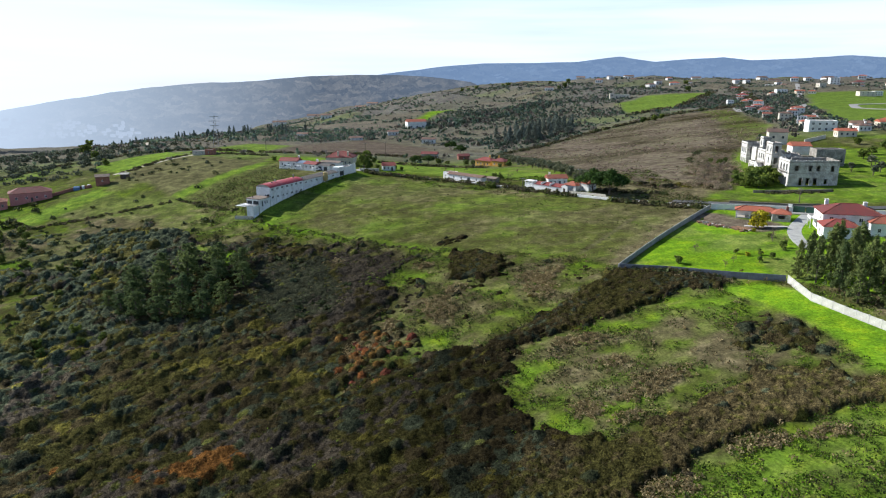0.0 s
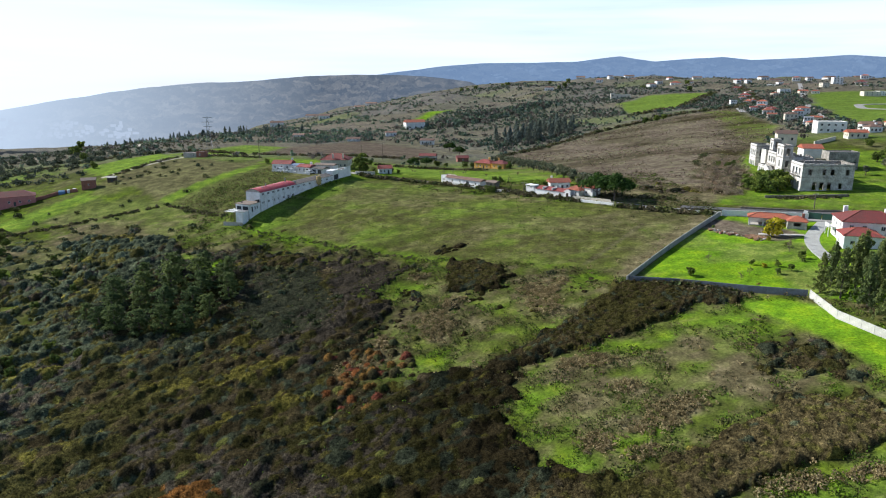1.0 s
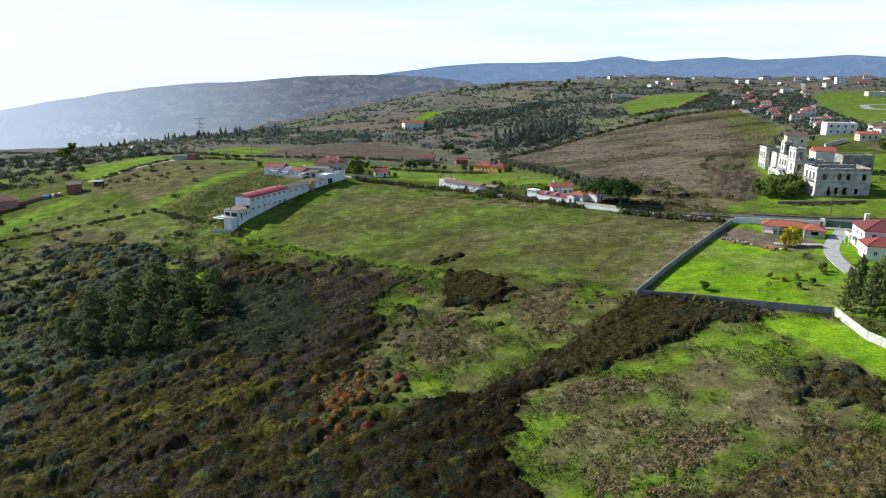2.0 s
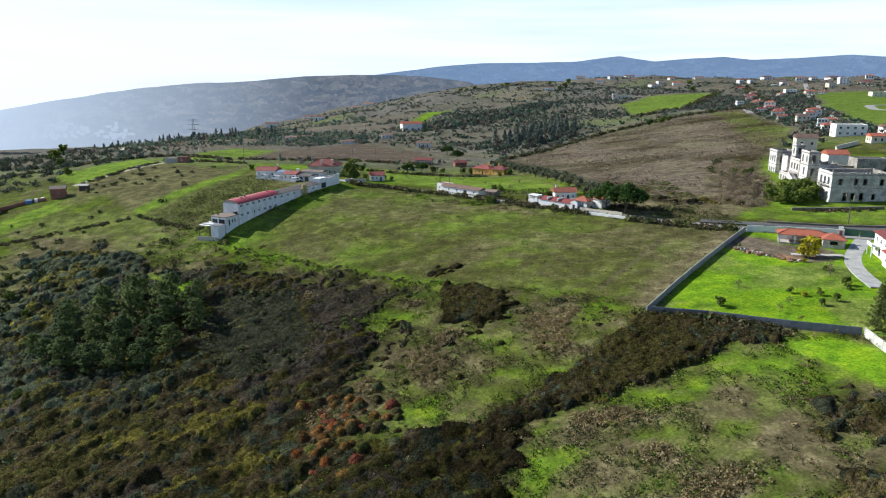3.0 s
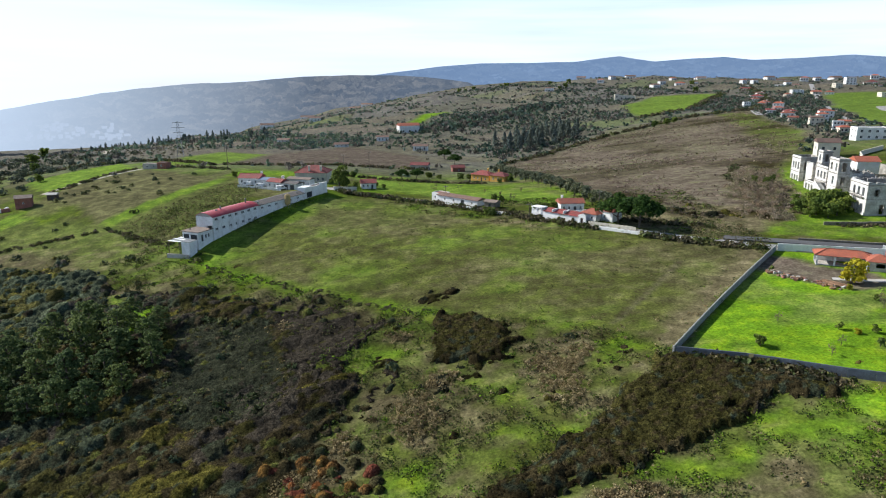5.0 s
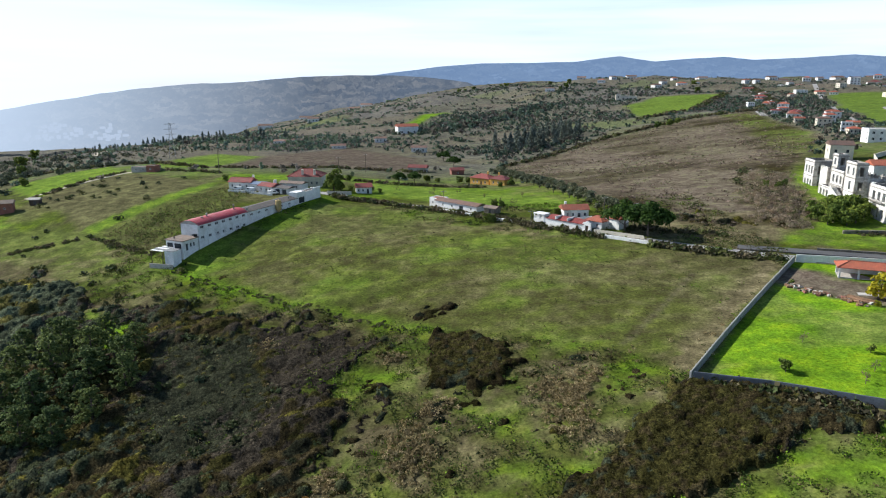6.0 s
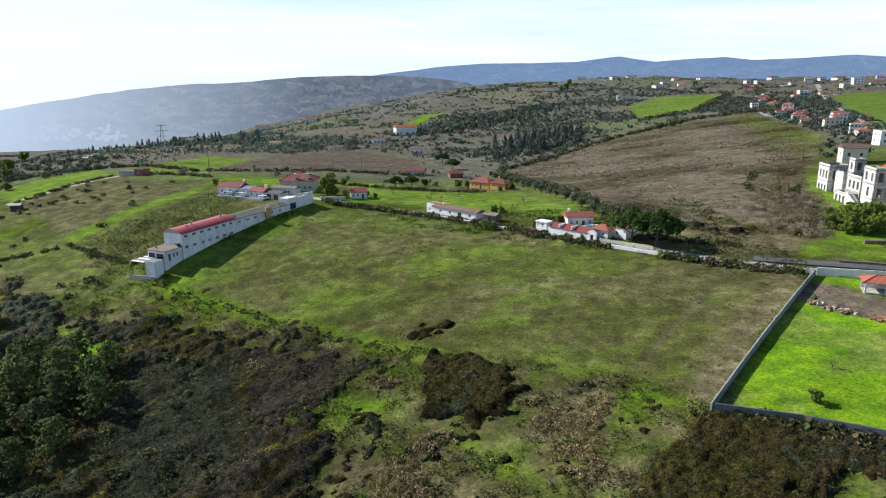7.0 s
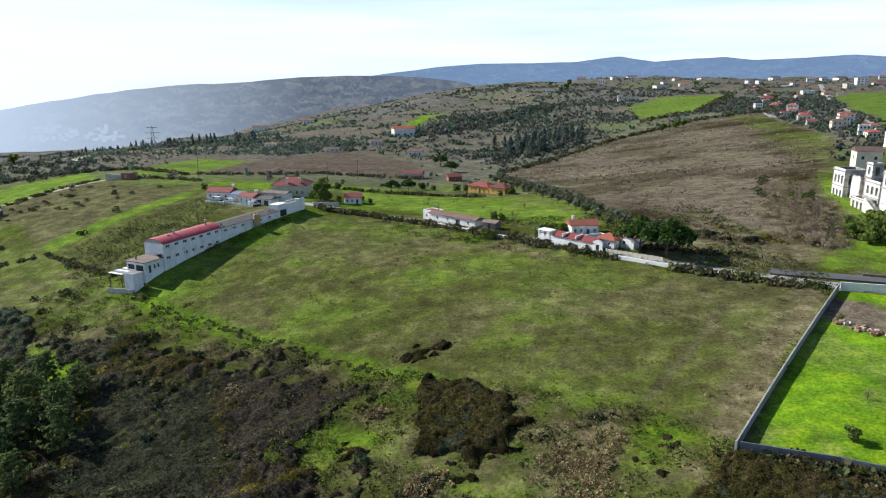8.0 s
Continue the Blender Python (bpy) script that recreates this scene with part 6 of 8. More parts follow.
def yard_wall():
    x, y = shed_spot(64.5, 2.0)
    root = house("yard_building", x, y, SHED_ROT, 17, 4.0, 5.6, "tall whitewashed yard building with an open bay", WHITE, "flat", SHEET_DARK, windows=(("S", -5.2, 1.4, 3.8, 2.0),), plain=True,
                 category="farm building", z=2.2, base=3.5)
    Solid().box(-8.5, -3.0, -2.0, 2.0, 5.6, 6.0).done("parapet", WHITE, root)
    Solid().box(3, 8.5, -2.0, -1.7, 5.6, 6.3).done("parapet", WHITE, root)


def annex():
    x, y = shed_spot(-3.9, 3.6)
    root = house("shed_annex", x, y, SHED_ROT, 7.0, 7.0, 3.4, "square farm annex with flat rusty-brown roof and dark openings", WHITE_OLD, "none", windows=(("S", 0.2, 0.9, 2.2, 0.35), ("S", 1.6, 0.9, 2.2, 0.35),
                 ("W", -1.4, 0.8, 2.6, 1.5), ("W", 1.9, 0.8, 2.6, 1.3)), doors=(("S", -1.6, 2.3, 0.5),), category="farm building", z=-1.3, base=4.0, plain=True)
    Solid().box(-3.9, 3.7, -3.9, 3.9, 3.4, 3.62).done("roof", SHEET_BROWN, root)
    Solid().box(2.6, 3.4, -3.4, -2.7, 3.62, 4.5).done("water_tank", RUBBER, root)
    Solid().rod((-1.5, 1.8, 3.62), (-1.5, 1.8, 4.4), 0.2, 0.16, 8).done("flue", RUBBER, root)


def outhouse():
    x, y = shed_spot(-10.4, 1.6)
    root = house("outhouse", x, y, SHED_ROT, 3.4, 3.6, 2.9, "small whitewashed outhouse with sheet roof beside the annex", WHITE_OLD, "none", windows=(), category="outhouse", z=-3.0, base=4)
    Solid().box(-1.9, 1.9, -2.0, 2.0, 2.9, 3.0).done("roof", METAL_GREY, root)
    x, y = shed_spot(-9.6, 6.4)
    root = thing("lean_to", x, y, SHED_ROT, "open lean-to with pale corrugated sheets on posts", "lean-to", z=-2.7)
    for i in range(5):
        Solid().box(-3 + i * 1.25, -1.85 + i * 1.25, -2.6 + 0.2 * (i % 2), 2.6, 2.35 + 0.06 * (i % 3), 2.4 + 0.06 * (i % 3)).done("roof_sheet", METAL_GREY if i % 2 else WHITE_OLD, root)
    for px, py in ((-2.8, -2.4), (2.8, -2.4), (-2.8, 2.4), (2.8, 2.4)):
        Solid().box(px - 0.08, px + 0.08, py - 0.08, py + 0.08, -2.8, 2.34).done("post", WOOD_DARK, root)
    wall_run("yard_wall", (shed_spot(-13, -0.5), shed_spot(-13.4, 9)), 1.5, CEMENT, "low cement yard wall by the outhouse", 2.5, 0.25)


long_shed(), long_shed_low(), feed_tank(), yard_wall(), annex(), outhouse()


# ---- farmstead behind the shed ----
def row_windows(side, us, a, b, hw):
    return [(side, u, a, b, hw) for u in us]


house("farmhouse", -87.4, 391, -8, 10.5, 7.5, 3.1, "white farmhouse with red hipped tile roof", WHITE, "gable", TILE_RED, 1.7, row_windows("S", (-3.6, 3.3), 1.0, 2.2, 0.45) + row_windows("W", (-1.5, 1.5), 1.0, 2.2, 0.4),
      (("S", 0.2, 2.1, 0.5),), ((4.6, 1.5, 2.6, 0.45),), caps=True)
house("farm_annex", -78.6, 387.5, -20, 6.5, 6, 2.9, "white annex with blue-grey sheet roof", WHITE, "gable", SHEET_BLUE, 0.9, row_windows("S", (-1.5, 1.5), 1.0, 2.0, 0.45))
house("farm_annex", -73.2, 383.5, -28, 8, 6, 2.8, "white farm annex with red tile roof and chimney", WHITE, "gable", TILE_RED, 1.3, row_windows("S", (-2.5, 0.5), 0.9, 2.0, 0.45), (("S", 2.6, 2.1, 0.6),), ((2.6, 0.8, 2.4, 0.5),))
house("farm_store", -66.0, 380.5, -25, 9, 5.5, 2.7, "white farm store with dark sheet roof", WHITE_OLD, "gable", SHEET_DARK, 0.8, (), (("S", -1.5, 2.2, 1.2), ("S", 2.2, 2.2, 1.2)))
house("farm_store", -64.0, 392, -20, 12, 5, 3.0, "long store with brown sheet roof behind the yard", WHITE_OLD, "gable", SHEET_BROWN, 0.8, row_windows("S", (-3, 0, 3), 1.0, 2.0, 0.4))
house("farmhouse", -60.5, 407, -4, 16, 11, 4.6, "large cream farmhouse with red hipped roof and white chimneys", CREAM, "hip", TILE_RED, 3.2,
      row_windows("S", (-6, -3, 3.5, 6), 1.0, 2.4, 0.5) + row_windows("E", (-2.5, 2.5), 1.0, 2.4, 0.5), (("S", 0.2, 2.4, 0.6),), ((-1.0, -4.2, 3.2, 0.45), (4.8, -4.0, 3.2, 0.45)), caps=True)
house("farm_cottage", -31.2, 391, 12, 7, 6.0, 2.8, "white cottage with red tile roof and blank end wall", WHITE, "gable", TILE_RED, 1.6, row_windows("S", (-2.6, -0.6), 1.0, 2.2, 0.4), (("S", 1.6, 2.1, 0.5),))
wall_run("yard_wall", ((-92, 382.5), (-80, 379), (-70, 374.5)), 0.9, WHITE, "low white yard wall", 3.5, 0.25)
wall_run("yard_wall", ((-46, 378), (-40, 381), (-36, 383)), 1.6, CREAM, "cream gate wall of the farm", 3.0, 0.3, 0.2)


def parked_van(x, y, rot, label):
    root = thing("parked_van", x, y, rot, label, "van", "vans in the yard")
    s = Solid()
    side = [(-2.4, 0.45), (2.35, 0.45), (2.4, 0.95), (1.55, 1.15), (1.0, 1.9), (-2.3, 1.95), (-2.4, 1.2)]
    n = len(side)
    s.add([(a, -0.92, b) for a, b in side] + [(a, 0.92, b) for a, b in side], [tuple(range(n)), tuple(range(2 * n - 1, n - 1, -1))] + [(i, i + n, (i + 1) % n + n, (i + 1) % n) for i in range(n)])
    body = s.done("body", CAR_WHITE, root)
    for yy in (-0.935, 0.925):
        Solid().box(-0.2, 0.95, yy, yy + 0.012, 1.2, 1.75).done("side_window", PANE, body)
    Solid().add([(1.53, -0.8, 1.19), (1.53, 0.8, 1.19), (1.04, 0.8, 1.88), (1.04, -0.8, 1.88), (1.58, -0.8, 1.22), (1.58, 0.8, 1.22), (1.09, 0.8, 1.9), (1.09, -0.8, 1.9)],
                [(3, 2, 1, 0), (4, 5, 6, 7), (0, 1, 5, 4), (1, 2, 6, 5), (2, 3, 7, 6), (3, 0, 4, 7)]).done("windscreen", PANE, body)
    for px in (-1.5, 1.5):
        for py in (-0.95, 0.75):
            w = Solid().rod((px, py, 0.34), (px, py + 0.2, 0.34), 0.34, 0.34, 12).done("wheel", RUBBER, root)
            Solid().rod((px, py - 0.01, 0.34), (px, py + 0.21, 0.34), 0.18, 0.18, 8).done("rim", METAL_GREY, w)


parked_van(-88.5, 385.2, 170, "white van parked before the farmhouse")
parked_van(-82.0, 382.6, 160, "white van parked before the farmhouse")
parked_van(-70.2, 377.6, 20, "white van parked by the farm store")


# ---- houses along the lane ----
def lane_house():
    house("lane_house", 12.5, 345.5, -43, 22, 5.5, 2.6, "long low whitewashed house beside the lane", WHITE_OLD, "gable", TILE_OLD, 0.9, row_windows("S", (-7, -2, 8), 0.9, 1.9, 0.5), (("S", 3.0, 2.0, 1.0),))
    house("lane_house", 4.0, 355.5, -43, 6, 5, 3.6, "small white block house with roof terrace", WHITE, "flat", TILE_ORANGE, windows=row_windows("S", (-1.2, 1.4), 1.2, 2.2, 0.4))
    house("shed", 24.5, 332, -35, 5, 4, 2.4, "small stone shed with rusty roof", STONE, "gable", SHEET_BROWN, 0.7, (), (("S", 0, 1.9, 0.5),))


def pool_villa():
    # boundary range with a mono-pitched tiled roof along the lane
    ax, ay, bx, by = 37.5, 310.0, 52.0, 295.6
    rot = math.degrees(math.atan2(by - ay, bx - ax))
    mx, my = (ax + bx) / 2, (ay + by) / 2
    root = thing("garden_range", mx + 0.7 * 1.6, my + 0.7 * 1.6, rot, "low white range with red mono-pitch tile roof along the lane", "outbuilding")
    s = Solid().box(-10.2, 10.2, -1.6, -1.3, -1.6, 2.5).box(-10.2, 10.2, 1.3, 1.6, -1.6, 3.1).box(-10.2, -9.9, -1.3, 1.3, -1.6, 2.6).box(9.9, 10.2, -1.3, 1.3, -1.6, 2.6)
    s.done("wall", WHITE, root)
    Solid().add([(-5.0, -1.9, 2.45), (10.4, -1.9, 2.45), (10.4, 1.9, 3.35), (-5.0, 1.9, 3.35), (-5.0, -1.9, 2.6), (10.4, -1.9, 2.6), (10.4, 1.9, 3.5), (-5.0, 1.9, 3.5)],
                [(3, 2, 1, 0), (4, 5, 6, 7), (0, 1, 5, 4), (1, 2, 6, 5), (2, 3, 7, 6), (3, 0, 4, 7)]).done("roof", TILE_RED, root)
    for u in (-0.8, 4.0):
        Solid().box(u - 0.18, u + 0.18, -1.95, 1.95, 2.75, 3.7).done("parapet", WHITE, root)
    pav = thing("garden_pavilion", ax + 2.6, ay - 0.6, rot, "white open pavilion with flat roof on square posts", "pavilion")
    Solid().box(-2.2, 2.2, -1.6, 1.6, -1.2, 1.9).done("base", WHITE, pav)
    for px in (-2.0, 0.0, 2.0):
        for py in (-1.4, 1.4):
            Solid().box(px - 0.18, px + 0.18, py - 0.18, py + 0.18, 1.9, 3.7).done("post", WHITE, pav)
    Solid().box(-2.4, 2.4, -1.8, 1.8, 3.7, 3.95).done("roof", WHITE, pav)
    gate = thing("garden_gate", 53.0, 294.7, rot, "white arched gateway with dark wooden door", "gate")
    g = Solid()
    pierced(g, "x", -0.3, 0.3, -1.6, 1.6, -0.8, 2.9, [(-0.6, 0.6, -0.8, 2.1)])
    g.add([(-1.6, -0.3, 2.9), (1.6, -0.3, 2.9), (0, -0.3, 3.6), (-1.6, 0.3, 2.9), (1.6, 0.3, 2.9), (0, 0.3, 3.6)], [(0, 1, 2), (5, 4, 3), (0, 3, 4, 1), (1, 4, 5, 2), (2, 5, 3, 0)])
    g.done("arch", WHITE, gate)
    Solid().box(-0.6, 0.6, -0.05, 0.05, -0.6, 2.1).done("door", WOOD_DARK, gate)
    house("pool_villa", 53.0, 317.6, 6, 9, 6, 3.2, "white villa with red gable roof beside the pool", WHITE, "gable", TILE_ORANGE, 1.5, row_windows("S", (-3.2, -1.2, 3.2), 1.0, 2.2, 0.4), (("S", 1.0, 2.1, 0.5),), ((-3.0, 1.0, 2.3, 0.35),))
    house("pool_house", 57.6, 299.6, rot, 6.5, 5.5, 2.6, "white pool house with red hipped tile roof", WHITE, "hip", TILE_ORANGE, 1.5, row_windows("S", (-1.5, 1.5), 1.0, 1.9, 0.4))
    house("pool_house", 63.2, 298.5, -52, 7, 5, 3.4, "white annex with steep red tile roof under the pines", WHITE, "gable", TILE_ORANGE, 2.2, row_windows("S", (0,), 1.0, 2.0, 0.5))
    pool = thing("swimming_pool", 57.0, 308.0, rot, "turquoise swimming pool with pale stone surround", "pool", z=land_at(57, 308) + 0.15)
    Solid().box(-5.5, 5.5, -3.6, -2.4, -0.6, 0.1).box(-5.5, 5.5, 2.4, 3.6, -0.6, 0.1).box(-5.5, -4.3, -2.4, 2.4, -0.6, 0.1).box(4.3, 5.5, -2.4, 2.4, -0.6, 0.1).done("surround", CREAM, pool)
    Solid().box(-4.3, 4.3, -2.4, 2.4, -0.5, -0.05).done("water", POOL, pool)
    wall_run("terrace_wall", ((52, 311.5), (58, 313), (63, 306)), 1.0, WHITE, "low white terrace wall by the pool", 3.0, 0.25)
    wall_run("lane_fence", ((55, 292.5), (61, 287.5), (68, 281.5)), 1.3, CREAM, "cream balustrade wall with posts along the lane", 1.6, 0.15, 0.2)


def yellow_farm():
    house("ochre_farmhouse", 28, 441, -38, 12, 8, 3.4, "ochre farmhouse with red tile roofs among trees", YELLOW, "hip", TILE_RED, 2.0, row_windows("S", (-4, -1.5, 3.5), 1.0, 2.2, 0.5), (("S", 1, 2.1, 0.5),), ((2, 1, 3.0, 0.4),))
    house("ochre_farmhouse", 36.5, 432, -38, 9, 7, 3.2, "ochre farm wing with red tile roof", YELLOW, "hip", TILE_RED, 1.8, row_windows("S", (-2.5, 0.5), 1.0, 2.2, 0.45), (("S", 2.5, 2.1, 0.5),), ((-2, 1, 2.8, 0.35),))
    house("farm_shed", -10, 520, -10, 12, 7, 3, "brick farm shed with red roof among trees", CREAM, "gable", TILE_RED, 1.6, row_windows("S", (-3, 2), 1, 2, 0.5))
    house("farm_shed", 15, 505, 10, 8, 6, 2.8, "brown farm shed with red tile roof", BRICK, "gable", TILE_RED, 1.5, row_windows("S", (0,), 1, 2, 0.5))


lane_house(), pool_villa(), yellow_farm()


# ---- the ruined manor ----
def ruined_manor():
    root = thing("ruined_manor", 146.0, 287.0, -6.0, "roofless ruined white manor with towers and empty windows", "ruin", z=9.0)

    def wing(ox, oy, w, d, h, west=(), south=(), th=0.55, name="wing", bands=(), ragged=0.0, inner=True):
        """Four walls without a roof; each front is a part, with moulded bands along the west and south fronts."""
        part_ob = None
        rng = random.Random(int(ox * 10 + oy * 7))
        for side in "WSNE":
            s = Solid()
            holes = list(west) if side == "W" else list(south) if side == "S" else []
            if side in "SN":
                y0 = oy if side == "S" else oy + d - th
                pierced(s, "x", y0, y0 + th, ox, ox + w, -0.5, h, [(ox + a, ox + b, c, e) for a, b, c, e in holes])
            else:
                x0 = ox if side == "W" else ox + w - th
                pierced(s, "y", x0, x0 + th, oy + th, oy + d - th, -0.5, h, [(oy + a, oy + b, c, e) for a, b, c, e in holes])
            if ragged:
                for k in range(int((w if side in "SN" else d) / 1.3)):
                    u, lift = k * 1.3, rng.uniform(0.05, ragged)
                    if side in "SN":
                        s.box(ox + u + 0.02, ox + min(w, u + rng.uniform(0.6, 1.28)), y0 + 0.02, y0 + th - 0.02, h, h + lift)
                    else:
                        s.box(x0 + 0.02, x0 + th - 0.02, oy + u + 0.02, oy + min(d, u + rng.uniform(0.6, 1.28)), h, h + lift)
            # sunlit west walls get pale render, the south front stains with shade painted in
            ob = s.done(name if side == "W" else "front" if side == "S" else "rear_wall", RUIN if side == "W" else RUIN_STAINED_SHADED if side == "S" else RUIN_DIRTY, part_ob or root)
            part_ob = part_ob or ob
            for a, b, c, e in holes:
                f = Solid()
                for p0, p1, q0, q1 in ((a - 0.14, a, c, e + 0.14), (b, b + 0.14, c, e + 0.14), (a, b, e, e + 0.14)):
                    f.box(ox + p0, ox + p1, oy - 0.07, oy - 0.003, q0, q1) if side == "S" else f.box(ox - 0.07, ox - 0.003, oy + p0, oy + p1, q0, q1)
                # surround tone follows its front: dark south, pale west
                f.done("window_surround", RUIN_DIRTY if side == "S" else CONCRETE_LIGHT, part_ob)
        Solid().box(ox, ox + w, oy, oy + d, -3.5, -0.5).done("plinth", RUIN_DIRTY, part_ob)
        # dark slab added below the wall tops to keep the empty rooms dark
        if inner:
            Solid().box(ox + th, ox + w - th, oy + th, oy + d - th, h - 1.5, h - 1.2).done("shade_slab", SHEET_DARK, part_ob)
        for z0, z1, o in bands:
            c = Solid()
            c.box(ox - o, ox + w + o, oy - o, oy - 0.003, z0, z1).box(ox - o, ox - 0.003, oy - 0.003, oy + d + o, z0, z1)
            c.done("cornice", RUIN_DIRTY, part_ob)
        return part_ob

    def bays(n, start, gap, wide, *rows):
        return [(start + i * gap, start + i * gap + wide, a, b) for i in range(n) for a, b in rows]
    # south block
    front = wing(0, 0, 20, 12.5, 10.4, bays(3, 1.9, 3.2, 1.5, (0.2, 3.2), (5.8, 8.6)),
                 [(2.4, 3.7, 6.0, 8.3), (7.9, 9.2, 6.0, 8.3), (11.0, 12.4, 6.0, 8.3), (16.8, 18.1, 6.0, 8.3), (4.5, 5.9, 0.0, 3.1), (7.2, 8.7, 0.0, 3.1), (10.2, 11.7, 0.0, 3.1), (14.6, 15.8, 0.6, 2.8)],
                 bands=((9.6, 9.9, 0.20), (4.9, 5.1, 0.10)), ragged=0.35)
    bal = Solid().box(-1.0, 0.0, 1.6, 11.0, 5.3, 5.5)
    bal.done("balcony", RUIN_DIRTY, front)
    for k in range(13):
        Solid().box(-0.98, -0.92, 1.65 + k * 0.77, 1.71 + k * 0.77, 5.5, 6.4).done("baluster", RUBBER, front)
    Solid().box(-0.99, -0.91, 1.6, 11.0, 6.4, 6.48).done("handrail", RUBBER, front)
    # inner cross walls that stand above the south block
    for y0, h in ((5.5, 9.6), (9.2, 10.8)):
        Solid().box(4.0, 16.5, y0, y0 + 0.5, 0, h).done("cross_wall", RUIN_DIRTY, front)
    # link to the towers, and the near tower
    wing(6.5, 12.5, 10, 13.0, 9.0, bays(2, 2.6, 4.2, 1.5, (0.3, 3.2), (5.2, 7.8)), (), bands=((8.3, 8.6, 0.15),), ragged=0.5)
    wing(1.6, 26.0, 3.9, 8.0, 15.4, [(1.4, 2.5, 10.8, 13.6), (5.2, 6.4, 10.8, 13.6), (2.9, 4.3, 5.6, 8.6), (2.9, 4.3, 0.2, 3.0)], [(1.2, 2.7, 10.6, 13.8), (1.2, 2.6, 5.6, 8.6), (1.0, 2.4, 0.0, 3.0)], name="tower",
         bands=((14.5, 14.9, 0.22), (9.7, 10.1, 0.20), (4.8, 5.0, 0.10)))
    wing(5.5, 26.0, 9, 9, 10.0, (), (), ragged=0.8)
    # middle block with its lower terrace, and the far tower behind it
    wing(2.2, 36.0, 8.5, 10.5, 11.0, bays(3, 1.3, 2.9, 1.3, (6.2, 9.0)), [(1.0, 2.4, 6.2, 9.2), (3.6, 5.0, 5.0, 8.4), (5.8, 7.2, 5.0, 8.4)], bands=((10.1, 10.5, 0.2), (5.2, 5.5, 0.18)))
    wing(-1.6, 37.0, 3.8, 9.5, 5.0, bays(3, 1.2, 2.7, 1.2, (1.2, 3.8)), (), bands=((4.5, 4.8, 0.12),), inner=False)
    wing(4.3, 46.6, 3.6, 4.4, 16.2, [(1.5, 2.8, 12.0, 14.6)], [(1.0, 2.4, 11.9, 14.8)], name="tower", bands=((15.3, 15.7, 0.22), (10.9, 11.3, 0.18)))
    # far block
    wing(0.8, 58.0, 7.8, 9.2, 12.4, bays(3, 1.2, 2.6, 1.2, (1.6, 4.6), (7.0, 10.0)), [(1.6, 3.4, 6.8, 10.0), (2.0, 4.6, 0.4, 4.0)], bands=((11.4, 11.8, 0.22), (5.9, 6.2, 0.12)))
    wing(3.0, 51.0, 6.0, 7.0, 10.4, (), [(1.4, 3.4, 0.2, 4.2)], ragged=0.5)
    # sloping flight of steps against the terrace, with its white cheek wall
    for i in range(18):
        Solid().box(-1.5, 0.7, 26.0 + i * 0.6, 26.6 + i * 0.6, -2.5, 0.27 * (i + 1)).done("step", CONCRETE_LIGHT, root)
    Solid().add([(-1.8, 25.6, -2.5), (-1.5, 25.6, -2.5), (-1.5, 37.0, -2.5), (-1.8, 37.0, -2.5), (-1.8, 25.6, 0.8), (-1.5, 25.6, 0.8), (-1.5, 37.0, 5.8), (-1.8, 37.0, 5.8)],
                [(3, 2, 1, 0), (4, 5, 6, 7), (0, 1, 5, 4), (1, 2, 6, 5), (2, 3, 7, 6), (3, 0, 4, 7)]).done("stair_wall", RUIN, root)
    # ochre rubble walls of the courtyard
    for name_, axis, a0, u0, u1, h, holes in (("court_wall", "x", 25.0, 16.5, 27.0, 9.0, [(19, 20.4, 4.5, 7), (23, 24.4, 4.5, 7)]), ("court_wall", "y", 20.5, 14.0, 25.0, 8.4, [(17, 18.4, 3, 5.4)]), ("court_wall", "x", 36.0, 14.0, 24.0, 8.6, [])):
        c = Solid()
        pierced(c, axis, a0, a0 + 0.6, u0, u1, -2, h, holes)
        c.done(name_, OCHRE_RUBBLE, root)


ruined_manor()
house("manor_outbuilding", 177, 341, -8, 8.5, 8, 7.5, "white outbuilding with orange tile roof behind the ruin", WHITE, "gable", TILE_ORANGE, 1.8, row_windows("W", (-1.5, 1.5), 3.5, 4.8, 0.5))
house("manor_outbuilding", 183, 326, -6, 13, 8, 8.0, "stained grey outbuilding beside the ruined manor", RUIN_DIRTY, "flat", SHEET_DARK, windows=row_windows("S", (-5, 0, 5), 2, 3.6, 0.6), plain=True)
house("brick_shell", 193, 398, -15, 10, 8, 7.0, "unfinished brown house with tile roof", CREAM, "gable", TILE_OLD, 1.8, row_windows("S", (-2.5, 2.5), 3.6, 5.0, 0.6) + row_windows("W", (0,), 3.6, 5.0, 0.6), plain=True)


